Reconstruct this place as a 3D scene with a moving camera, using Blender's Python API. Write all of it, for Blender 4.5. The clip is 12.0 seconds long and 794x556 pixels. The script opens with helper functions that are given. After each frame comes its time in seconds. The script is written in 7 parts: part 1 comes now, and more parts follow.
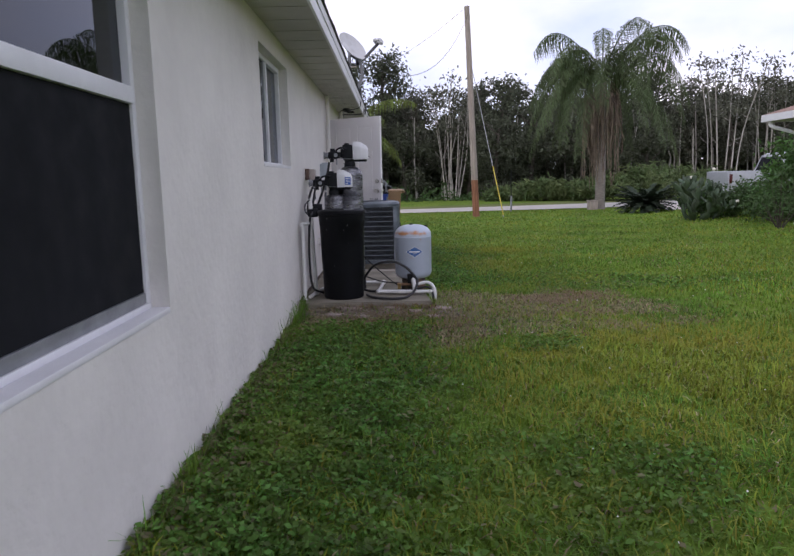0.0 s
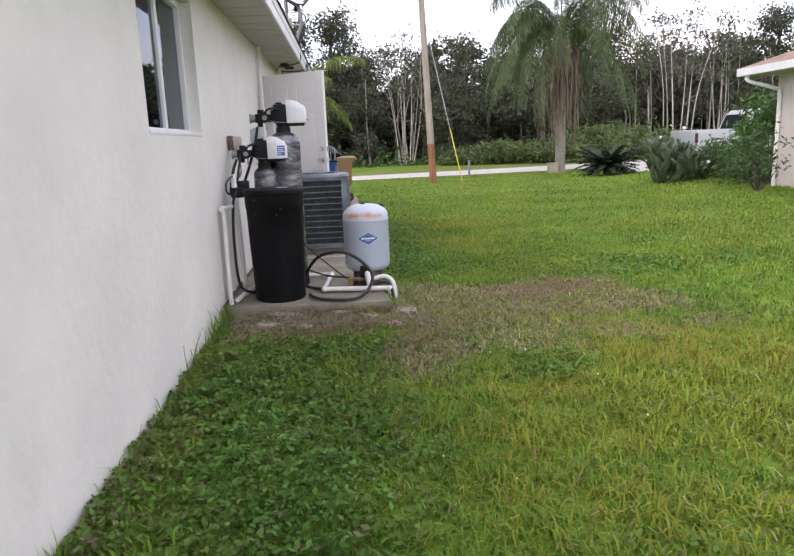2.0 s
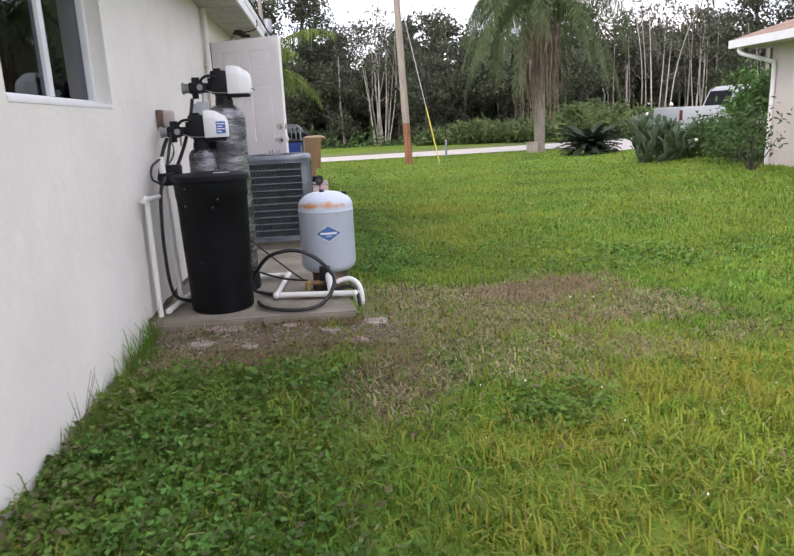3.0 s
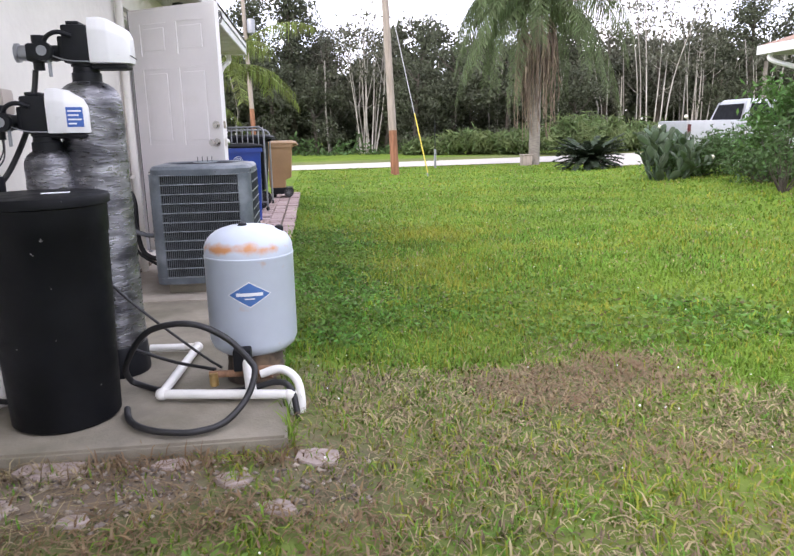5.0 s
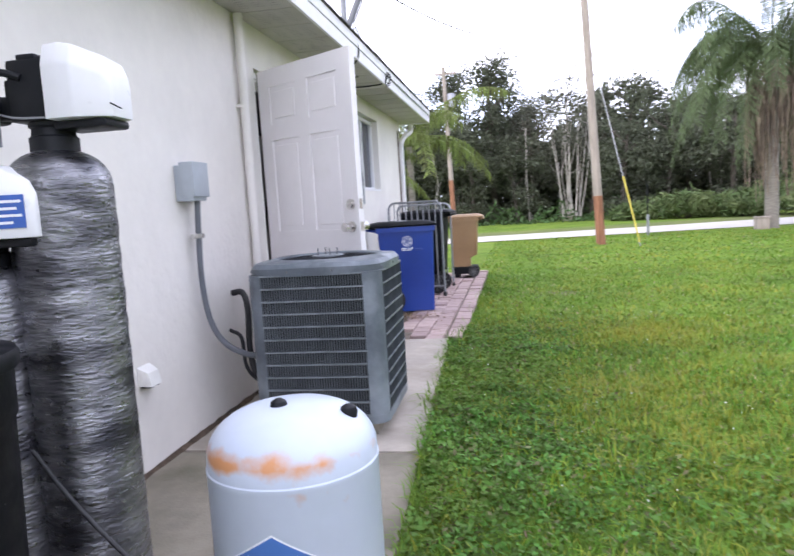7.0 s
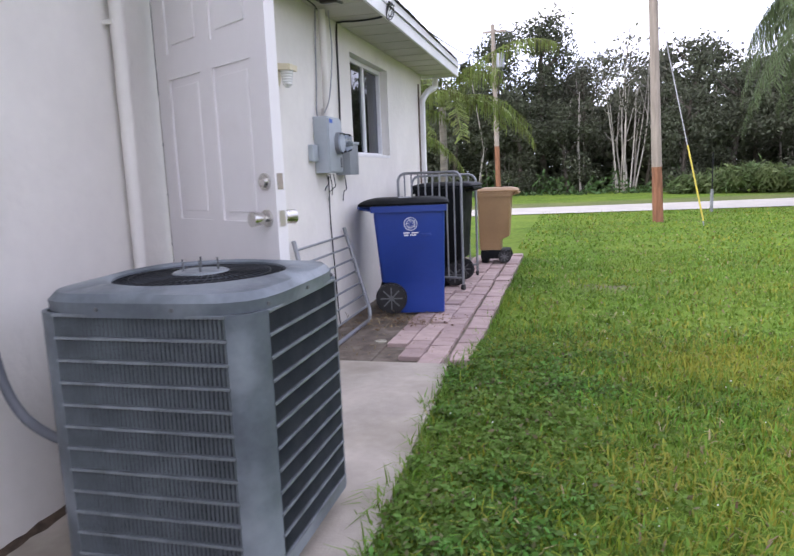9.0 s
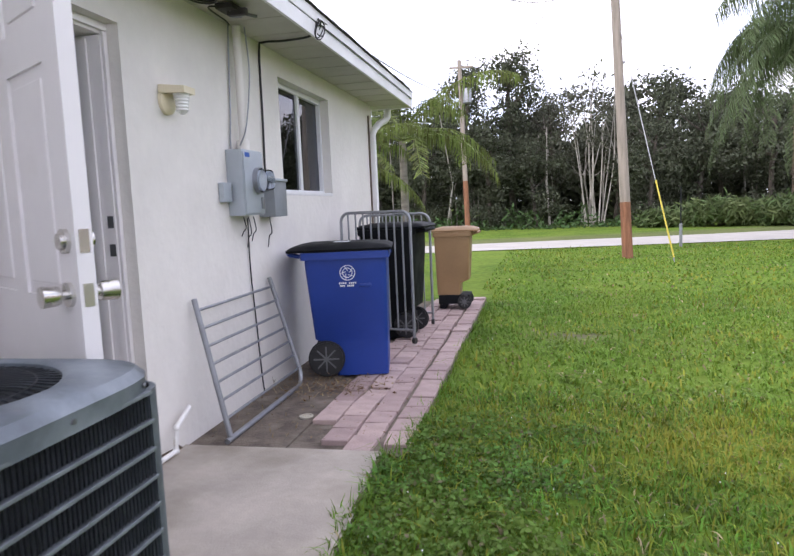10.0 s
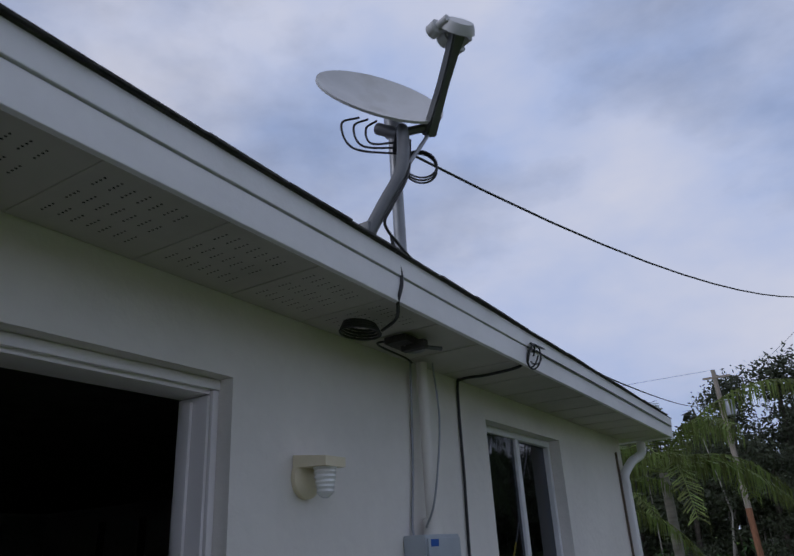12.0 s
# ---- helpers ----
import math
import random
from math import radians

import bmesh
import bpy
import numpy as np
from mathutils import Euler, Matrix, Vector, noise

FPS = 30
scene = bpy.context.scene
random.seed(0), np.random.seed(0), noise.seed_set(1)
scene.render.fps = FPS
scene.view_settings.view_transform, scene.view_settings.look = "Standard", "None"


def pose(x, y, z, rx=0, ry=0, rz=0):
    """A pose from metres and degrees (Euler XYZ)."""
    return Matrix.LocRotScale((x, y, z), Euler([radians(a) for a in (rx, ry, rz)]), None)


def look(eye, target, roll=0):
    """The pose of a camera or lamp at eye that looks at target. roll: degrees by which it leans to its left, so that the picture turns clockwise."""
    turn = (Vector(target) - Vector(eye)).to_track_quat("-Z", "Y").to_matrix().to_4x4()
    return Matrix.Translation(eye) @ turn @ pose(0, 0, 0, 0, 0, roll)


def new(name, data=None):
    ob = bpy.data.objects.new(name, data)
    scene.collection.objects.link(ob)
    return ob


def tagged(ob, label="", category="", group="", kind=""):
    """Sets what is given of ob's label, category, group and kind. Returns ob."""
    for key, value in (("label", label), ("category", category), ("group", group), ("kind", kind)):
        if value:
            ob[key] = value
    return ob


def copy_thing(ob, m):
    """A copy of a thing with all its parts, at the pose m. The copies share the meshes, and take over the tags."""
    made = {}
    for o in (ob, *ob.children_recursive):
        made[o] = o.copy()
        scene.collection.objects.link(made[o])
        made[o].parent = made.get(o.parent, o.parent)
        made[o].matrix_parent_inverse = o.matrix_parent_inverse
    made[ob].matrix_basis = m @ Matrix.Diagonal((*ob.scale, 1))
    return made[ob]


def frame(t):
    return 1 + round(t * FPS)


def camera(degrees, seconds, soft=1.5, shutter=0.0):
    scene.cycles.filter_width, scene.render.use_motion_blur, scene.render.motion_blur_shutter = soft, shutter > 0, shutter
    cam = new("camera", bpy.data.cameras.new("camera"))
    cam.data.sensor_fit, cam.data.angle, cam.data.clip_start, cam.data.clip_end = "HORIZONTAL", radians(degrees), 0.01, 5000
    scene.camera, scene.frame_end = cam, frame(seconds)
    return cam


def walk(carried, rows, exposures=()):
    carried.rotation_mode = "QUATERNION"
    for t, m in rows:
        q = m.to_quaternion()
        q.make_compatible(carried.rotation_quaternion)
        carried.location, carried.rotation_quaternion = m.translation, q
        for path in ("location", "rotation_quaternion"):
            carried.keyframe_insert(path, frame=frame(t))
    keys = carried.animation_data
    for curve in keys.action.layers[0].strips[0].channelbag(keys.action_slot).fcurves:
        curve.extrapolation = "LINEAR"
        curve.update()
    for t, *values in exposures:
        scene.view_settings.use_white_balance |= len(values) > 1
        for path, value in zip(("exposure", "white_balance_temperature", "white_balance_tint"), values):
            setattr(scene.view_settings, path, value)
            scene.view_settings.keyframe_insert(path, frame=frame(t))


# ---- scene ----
cam = camera(61.5, 12.0, soft=1.5, shutter=0.2)

PATH = [
    (0, (1.019, 0.219, 1.257), (1.021, 2.197, 0.962), -1.3),
    (0.5, (1.089, 0.502, 1.265), (1.132, 2.48, 0.975), -3.7),
    (1, (1.063, 0.864, 1.298), (1.141, 2.836, 0.979), -2.6),
    (1.5, (1.052, 1.243, 1.303), (1.154, 3.208, 0.944), -2.0),
    (2, (1.085, 1.681, 1.285), (1.213, 3.636, 0.883), -2.3),
    (2.5, (1.12, 2.187, 1.278), (1.293, 4.13, 0.84), -1.7),
    (3, (1.234, 2.665, 1.237), (1.425, 4.602, 0.777), -2.6),
    (3.2, (1.257, 2.896, 1.201), (1.461, 4.831, 0.739), -2.9),
    (5, (1.53, 4.549, 1.165), (1.766, 6.487, 0.729), -1.1),
    (5.5, (1.608, 4.921, 1.159), (1.74, 6.883, 0.797), -2.7),
    (6, (1.665, 5.421, 1.157), (1.771, 7.39, 0.818), -2.7),
    (6.5, (1.723, 5.828, 1.176), (1.772, 7.808, 0.898), -2.2),
    (7, (1.767, 6.209, 1.198), (1.411, 8.166, 0.983), -3.5),
    (7.2, (1.78, 6.296, 1.211), (1.309, 8.225, 0.975), -4.1),
    (8.8, (1.842, 7.746, 1.201), (1.311, 9.648, 0.882), -2.8),
    (9, (1.882, 7.89, 1.237), (1.39, 9.804, 0.927), -2.3),
    (9.5, (1.956, 8.306, 1.237), (1.524, 10.244, 0.993), -2.4),
    (10, (1.97, 8.741, 1.278), (1.556, 10.686, 1.064), -2.5),
    (10.5, (1.869, 9.289, 1.347), (1.39, 11.23, 1.302), -3.5),
    (11, (1.858, 9.649, 1.479), (1.197, 11.476, 1.956), -5.2),
    (11.5, (1.83, 9.855, 1.575), (0.995, 11.503, 2.34), -6.2),
    (12, (1.666, 10.114, 1.639), (0.712, 11.703, 2.39), -3.3),
]
walk(cam, [(t, look(eye, target, roll)) for t, eye, target, roll in PATH],
     [(0, 0.0, 6500, 22), (0.5, 0.48, 6600, 22), (1, 0.73, 6800, 21), (2.5, 0.9, 7000, 18), (5, 1.32, 6850, 19), (5.5, 1.44, 6550, 19), (7, 1.32, 6450, 19), (9.5, 0.96, 6550, 21),
      (10.5, 0.74, 6750, 17), (11, 0.22, 6250, 16), (11.5, -0.6, 6000, 15), (12, -1.0, 5900, 16)])

# ---- world, sun, exposure ----
SUN_EL, SUN_AZ = radians(38), radians(215)
world = bpy.data.worlds.new("sky")
scene.world = world
world.use_nodes = True
wn, wl = world.node_tree.nodes, world.node_tree.links
wn.clear()
w_out, w_bg = wn.new("ShaderNodeOutputWorld"), wn.new("ShaderNodeBackground")
w_sky = wn.new("ShaderNodeTexSky")
w_sky.sky_type, w_sky.sun_disc = "NISHITA", False
w_sky.sun_elevation, w_sky.sun_rotation = SUN_EL, SUN_AZ
w_co, w_map = wn.new("ShaderNodeTexCoord"), wn.new("ShaderNodeMapping")
w_map.inputs["Scale"].default_value = (1.0, 1.0, 1.9)
w_noise = wn.new("ShaderNodeTexNoise")
w_noise.inputs["Scale"].default_value, w_noise.inputs["Detail"].default_value = 1.7, 8.0
w_noise.inputs["Roughness"].default_value = 0.55
w_ramp = wn.new("ShaderNodeValToRGB")
w_ramp.color_ramp.elements[0].position, w_ramp.color_ramp.elements[1].position = 0.32, 0.58
w_ramp.color_ramp.elements[0].color = (0.34, 0.34, 0.34, 1)
w_n2 = wn.new("ShaderNodeTexNoise")
w_n2.inputs["Scale"].default_value, w_n2.inputs["Detail"].default_value = 3.2, 5.0
w_r2 = wn.new("ShaderNodeValToRGB")
w_r2.color_ramp.elements[0].position, w_r2.color_ramp.elements[1].position = 0.3, 0.7
w_r2.color_ramp.elements[0].color, w_r2.color_ramp.elements[1].color = (7.7, 9.3, 12.6, 1), (12.2, 12.3, 12.9, 1)
w_mix = wn.new("ShaderNodeMix")
w_mix.data_type = "RGBA"
wl.new(w_co.outputs["Generated"], w_map.inputs["Vector"])
wl.new(w_map.outputs["Vector"], w_noise.inputs["Vector"])
wl.new(w_map.outputs["Vector"], w_n2.inputs["Vector"])
wl.new(w_noise.outputs["Fac"], w_ramp.inputs["Fac"])
wl.new(w_n2.outputs["Fac"], w_r2.inputs["Fac"])
wl.new(w_ramp.outputs["Color"], w_mix.inputs["Factor"])
wl.new(w_sky.outputs["Color"], w_mix.inputs["A"])
wl.new(w_r2.outputs["Color"], w_mix.inputs["B"])
wl.new(w_mix.outputs["Result"], w_bg.inputs["Color"])
wl.new(w_bg.outputs["Background"], w_out.inputs["Surface"])
w_bg.inputs["Strength"].default_value = 0.1
sun = new("sun", bpy.data.lights.new("sun", "SUN"))
sun.data.energy, sun.data.angle, sun.data.color = 0.9, radians(25), (1.0, 0.96, 0.9)
sun.location = (0, 0, 30)
sun.rotation_euler = (radians(52), 0, math.pi - SUN_AZ)


# ---- materials ----
def mat(name, base, rough=0.6, metal=0.0, vary=0.15, scale=6.0, bump=0.0, bump_scale=60.0, stain=None, stain_at=(0.55, 0.72), stain_scale=2.0,
        detail=4.0, island=0.0, obj_random=0.0, spec=0.5, stretch=(1, 1, 1)):
    """A rough surface: base colour with variation at two scales, relief, and stains of a second colour."""
    m = bpy.data.materials.new(name)
    m.use_nodes = True
    n, l = m.node_tree.nodes, m.node_tree.links
    b = n["Principled BSDF"]
    b.inputs["Roughness"].default_value, b.inputs["Metallic"].default_value = rough, metal
    b.inputs["Specular IOR Level"].default_value = spec
    co, mp = n.new("ShaderNodeTexCoord"), n.new("ShaderNodeMapping")
    mp.inputs["Scale"].default_value = stretch
    l.new(co.outputs["Object"], mp.inputs["Vector"])

    def nz(sc, det):
        t = n.new("ShaderNodeTexNoise")
        t.inputs["Scale"].default_value, t.inputs["Detail"].default_value = sc, det
        l.new(mp.outputs["Vector"], t.inputs["Vector"])
        return t.outputs["Fac"]

    def mixc(kind, fac, a, c):
        x = n.new("ShaderNodeMix")
        x.data_type, x.blend_type = "RGBA", kind
        for key, v in (("Factor", fac), ("A", a), ("B", c)):
            if hasattr(v, "is_linked"):
                l.new(v, x.inputs[key])
            elif key == "Factor":
                x.inputs[0].default_value = v
            else:
                x.inputs[key].default_value = (*v, 1)
        return x.outputs["Result"]

    def span(src, lo, hi, a=0.0, c=1.0):
        r = n.new("ShaderNodeMapRange")
        for key, v in (("From Min", lo), ("From Max", hi), ("To Min", a), ("To Max", c)):
            r.inputs[key].default_value = v
        l.new(src, r.inputs["Value"])
        return r.outputs["Result"]

    dark = tuple(c * (1 - vary) for c in base)
    light = tuple(min(1, c * (1 + vary)) for c in base)
    col = mixc("MIX", span(nz(scale, detail), 0.3, 0.7), dark, light)
    fine = span(nz(scale * 9, 3), 0.25, 0.75, 1 - vary * 0.6, 1.0)
    g = n.new("ShaderNodeCombineColor")
    for k in range(3):
        l.new(fine, g.inputs[k])
    col = mixc("MULTIPLY", 1.0, col, g.outputs["Color"])
    if island or obj_random:
        if island:
            src = n.new("ShaderNodeNewGeometry").outputs["Random Per Island"]
        else:
            src = n.new("ShaderNodeObjectInfo").outputs["Random"]
        amount = island or obj_random
        g2 = n.new("ShaderNodeHueSaturation")
        l.new(col, g2.inputs["Color"])
        l.new(span(src, 0, 1, 1 - amount, 1 + amount), g2.inputs["Value"])
        l.new(span(src, 0, 1, 0.5 - 0.03 * amount, 0.5 + 0.05 * amount), g2.inputs["Hue"])
        col = g2.outputs["Color"]
    if stain:
        col = mixc("MIX", span(nz(stain_scale, 6), stain_at[0], stain_at[1]), col, stain)
    l.new(col, b.inputs["Base Color"])
    if rough < 0.95:
        l.new(span(nz(scale * 2.3, 3), 0.3, 0.7, max(0.02, rough - 0.1), min(1, rough + 0.1)), b.inputs["Roughness"])
    if bump:
        bp = n.new("ShaderNodeBump")
        bp.inputs["Strength"].default_value, bp.inputs["Distance"].default_value = min(1, bump), 0.01
        l.new(nz(bump_scale, 4), bp.inputs["Height"])
        l.new(bp.outputs["Normal"], b.inputs["Normal"])
    return m


def glass_mat(name, tint, gloss=0.0):
    m = bpy.data.materials.new(name)
    m.use_nodes = True
    n, l = m.node_tree.nodes, m.node_tree.links
    n.clear()
    out, mix, tr, gl, fr = (n.new("ShaderNode" + k) for k in ("OutputMaterial", "MixShader", "BsdfTransparent", "BsdfGlossy", "Fresnel"))
    tr.inputs["Color"].default_value = (*tint, 1)
    gl.inputs["Roughness"].default_value = gloss
    gl.inputs["Color"].default_value = (0.9, 0.93, 1.0, 1)
    fr.inputs["IOR"].default_value = 1.55
    l.new(fr.outputs["Fac"], mix.inputs["Fac"])
    l.new(tr.outputs["BSDF"], mix.inputs[1])
    l.new(gl.outputs["BSDF"], mix.inputs[2])
    l.new(mix.outputs["Shader"], out.inputs["Surface"])
    return m


STUCCO = mat("stucco_white", (0.79, 0.757, 0.712), 0.9, vary=0.06, scale=1.6, bump=0.55, bump_scale=17, stain=(0.62, 0.58, 0.54), stain_at=(0.62, 0.95), stain_scale=1.3, spec=0.2)
# Inner surfaces coloured dark, so the room's dimness is partly in the paint.
STUCCO_DIM = mat("dimmed_inner_wall", (0.13, 0.125, 0.12), 0.95, vary=0.2)
TRIM = mat("white_trim", (0.80, 0.79, 0.80), 0.5, vary=0.05, scale=3, bump=0.08, stain=(0.6, 0.57, 0.53), stain_at=(0.6, 0.9))
FRAME = mat("window_frame_white", (0.78, 0.78, 0.8), 0.4, vary=0.04)
# Base colour lowered to deepen the shade under the eaves; stains lie over it.
SOFFIT = mat("shaded_soffit_vinyl", (0.50, 0.475, 0.425), 0.6, vary=0.09, scale=2, stain=(0.33, 0.31, 0.27), stain_at=(0.55, 0.9))
GLASS = glass_mat("window_glass", (0.22, 0.24, 0.26))
GLASS_DARK = glass_mat("screened_glass", (0.10, 0.11, 0.12))
SHINGLE = mat("asphalt_shingle", (0.09, 0.085, 0.085), 0.95, vary=0.4, scale=20, bump=0.5, bump_scale=160, obj_random=0.3)
SHINGLE_TAN = mat("tan_shingle", (0.32, 0.2, 0.15), 0.95, vary=0.25, scale=4, bump=0.4, bump_scale=60)
CONCRETE = mat("concrete", (0.44, 0.39, 0.335), 0.9, vary=0.18, scale=2.5, bump=0.25, bump_scale=90, stain=(0.22, 0.19, 0.14), stain_at=(0.5, 0.8), stain_scale=1.8)
CONCRETE_OLD = mat("old_stained_concrete", (0.27, 0.24, 0.19), 0.92, vary=0.25, scale=2.2, bump=0.35, bump_scale=80, stain=(0.15, 0.135, 0.095), stain_at=(0.45, 0.72), stain_scale=2.4)
BRICK = mat("paver_pink", (0.44, 0.325, 0.305), 0.9, vary=0.16, scale=9, bump=0.4, bump_scale=70, obj_random=0.16, stain=(0.32, 0.25, 0.23), stain_at=(0.58, 0.85), stain_scale=5)
DIRT = mat("sandy_dirt", (0.15, 0.12, 0.095), 1.0, vary=0.35, scale=8, bump=0.9, bump_scale=45, stain=(0.26, 0.22, 0.18), stain_at=(0.5, 0.75), stain_scale=6)
ROAD = mat("pale_asphalt", (0.47, 0.44, 0.40), 0.95, vary=0.1, scale=1.5, bump=0.2, bump_scale=80)
DOOR_WHITE = mat("door_paint", (0.83, 0.80, 0.80), 0.45, vary=0.03, scale=2, stain=(0.7, 0.66, 0.63), stain_at=(0.62, 0.9))
STEEL = mat("brushed_steel", (0.62, 0.60, 0.57), 0.28, 1.0, vary=0.08)
GALV = mat("grey_metal_paint", (0.30, 0.31, 0.33), 0.42, 0.5, vary=0.12, scale=8, bump=0.05)
BLACK = mat("black_plastic", (0.009, 0.010, 0.013), 0.5, vary=0.3, scale=6, bump=0.05, bump_scale=120, spec=0.25)
RUBBER = mat("black_rubber", (0.018, 0.018, 0.02), 0.5, vary=0.3, scale=10)
PVC = mat("white_pvc", (0.80, 0.79, 0.76), 0.4, vary=0.06, scale=8, stain=(0.5, 0.44, 0.36), stain_at=(0.62, 0.85), stain_scale=7)
FOIL = mat("silver_wrap", (0.29, 0.29, 0.31), 0.30, 0.85, vary=0.4, scale=7, bump=0.6, bump_scale=34, stretch=(1, 1, 3.6), stain=(0.075, 0.075, 0.085), stain_at=(0.46, 0.62), stain_scale=4)
HEAD_WHITE = mat("valve_cover_white", (0.82, 0.82, 0.83), 0.35, vary=0.03)
LABEL_BLUE = mat("label_blue", (0.02, 0.10, 0.42), 0.4, vary=0.08)
LABEL_WHITE = mat("label_white", (0.82, 0.84, 0.87), 0.5, vary=0.05)
RUST = mat("rust", (0.27, 0.145, 0.085), 0.9, vary=0.45, scale=14, bump=0.4, bump_scale=80)
AC_GREY = mat("condenser_grey", (0.135, 0.158, 0.182), 0.45, 0.25, vary=0.25, scale=6, bump=0.08, stain=(0.30, 0.335, 0.37), stain_at=(0.47, 0.72), stain_scale=3.5)
AC_FIN = mat("condenser_fins", (0.022, 0.025, 0.030), 0.6, 0.3, vary=0.3)
AC_LEDGE = mat("condenser_ledge", (0.215, 0.24, 0.262), 0.45, 0.3, vary=0.3, scale=9)
AC_LOUVRE = mat("condenser_louvre", (0.21, 0.235, 0.255), 0.45, 0.3, vary=0.2, scale=9)
BOX_GREY = mat("electric_box_grey", (0.42, 0.46, 0.50), 0.45, 0.2, vary=0.08, scale=4)
BIN_BLUE = mat("bin_blue", (0.010, 0.045, 0.27), 0.42, vary=0.1, scale=3, bump=0.06, bump_scale=150)
BIN_BROWN = mat("bin_tan", (0.33, 0.20, 0.10), 0.5, vary=0.1, scale=3, bump=0.06, bump_scale=150)
BIN_BLACK = mat("bin_black", (0.008, 0.009, 0.011), 0.6, vary=0.25, scale=3, spec=0.13)
POLE_WOOD = mat("pole_wood", (0.34, 0.29, 0.25), 0.9, vary=0.2, scale=5, bump=0.4, bump_scale=30, stretch=(3, 3, 0.3))
POLE_RED = mat("pole_wood_red", (0.28, 0.125, 0.07), 0.9, vary=0.3, scale=5, bump=0.4, bump_scale=30, stretch=(3, 3, 0.4))
YELLOW = mat("yellow_guard", (0.58, 0.47, 0.06), 0.4, vary=0.08)
CABLE = mat("black_cable", (0.015, 0.015, 0.016), 0.5, vary=0.2)
DISH = mat("dish_grey", (0.56, 0.56, 0.56), 0.45, vary=0.06, scale=4, stain=(0.42, 0.41, 0.38), stain_at=(0.55, 0.85), stain_scale=5)
DISH_DARK = mat("dish_arm_grey", (0.14, 0.145, 0.15), 0.45, 0.3, vary=0.12)
CREAM = mat("lamp_cream", (0.74, 0.66, 0.47), 0.5, vary=0.06)
LAMP_GLASS = mat("ribbed_glass", (0.80, 0.80, 0.78), 0.15, vary=0.04)
BARK = mat("bark_dark", (0.10, 0.085, 0.07), 0.95, vary=0.35, scale=4, bump=0.6, bump_scale=20)
BARK_PALE = mat("bark_pale", (0.33, 0.305, 0.275), 0.9, vary=0.3, scale=3, stretch=(1, 1, 0.3), island=0.35)
PALM_TRUNK = mat("palm_trunk_grey", (0.24, 0.215, 0.185), 0.95, vary=0.25, scale=5, bump=0.5, bump_scale=18, stretch=(1, 1, 4))
DEAD_FROND = mat("dead_frond", (0.20, 0.15, 0.115), 0.95, vary=0.3, scale=5, island=0.35)


def leaf_mat(name, base, amount=0.45, trans=0.25, tint=None):
    m = mat(name, base, 0.6, vary=0.22, scale=0.6, island=amount, spec=0.25, stain=tint, stain_at=(0.42, 0.68), stain_scale=0.8)
    n, l = m.node_tree.nodes, m.node_tree.links
    b = n["Principled BSDF"]
    tl, mx = n.new("ShaderNodeBsdfTranslucent"), n.new("ShaderNodeMixShader")
    mx.inputs["Fac"].default_value = trans
    l.new(b.inputs["Base Color"].links[0].from_socket, tl.inputs["Color"])
    l.new(b.outputs["BSDF"], mx.inputs[1])
    l.new(tl.outputs["BSDF"], mx.inputs[2])
    l.new(mx.outputs["Shader"], n["Material Output"].inputs["Surface"])
    return m


def rusty_tank():
    m = mat("tank_pale_blue", (0.54, 0.60, 0.70), 0.38, vary=0.05, scale=3, stain=(0.64, 0.66, 0.70), stain_at=(0.55, 0.8), stain_scale=3)
    n, l = m.node_tree.nodes, m.node_tree.links
    b = n["Principled BSDF"]
    co, sep, nz, ad, mr, mx = (n.new("ShaderNode" + k) for k in ("TexCoord", "SeparateXYZ", "TexNoise", "Math", "MapRange", "Mix"))
    nz.inputs["Scale"].default_value, nz.inputs["Detail"].default_value = 11, 5
    l.new(co.outputs["Object"], sep.inputs["Vector"])
    l.new(co.outputs["Object"], nz.inputs["Vector"])
    band = n.new("ShaderNodeMapRange")
    dist = n.new("ShaderNodeMath")
    dist.operation, dist.inputs[1].default_value = "SUBTRACT", 0.655
    ab = n.new("ShaderNodeMath")
    ab.operation = "ABSOLUTE"
    l.new(sep.outputs["Z"], dist.inputs[0])
    l.new(dist.outputs[0], ab.inputs[0])
    l.new(ab.outputs[0], band.inputs["Value"])
    for key, v in (("From Min", 0.0), ("From Max", 0.045), ("To Min", 0.34), ("To Max", 0.0)):
        band.inputs[key].default_value = v
    front = n.new("ShaderNodeMapRange")
    l.new(sep.outputs["Y"], front.inputs["Value"])
    for key, v in (("From Min", -0.19), ("From Max", 0.12), ("To Min", 0.06), ("To Max", -0.25)):
        front.inputs[key].default_value = v
    l.new(nz.outputs["Fac"], ad.inputs[0])
    l.new(band.outputs["Result"], ad.inputs[1])
    ad2 = n.new("ShaderNodeMath")
    l.new(ad.outputs[0], ad2.inputs[0])
    l.new(front.outputs["Result"], ad2.inputs[1])
    l.new(ad2.outputs[0], mr.inputs["Value"])
    for key, v in (("From Min", 0.68), ("From Max", 0.90)):
        mr.inputs[key].default_value = v
    mx.data_type = "RGBA"
    l.new(mr.outputs["Result"], mx.inputs["Factor"])
    l.new(b.inputs["Base Color"].links[0].from_socket, mx.inputs["A"])
    mx.inputs["B"].default_value = (0.62, 0.29, 0.13, 1)
    l.new(mx.outputs["Result"], b.inputs["Base Color"])
    return m


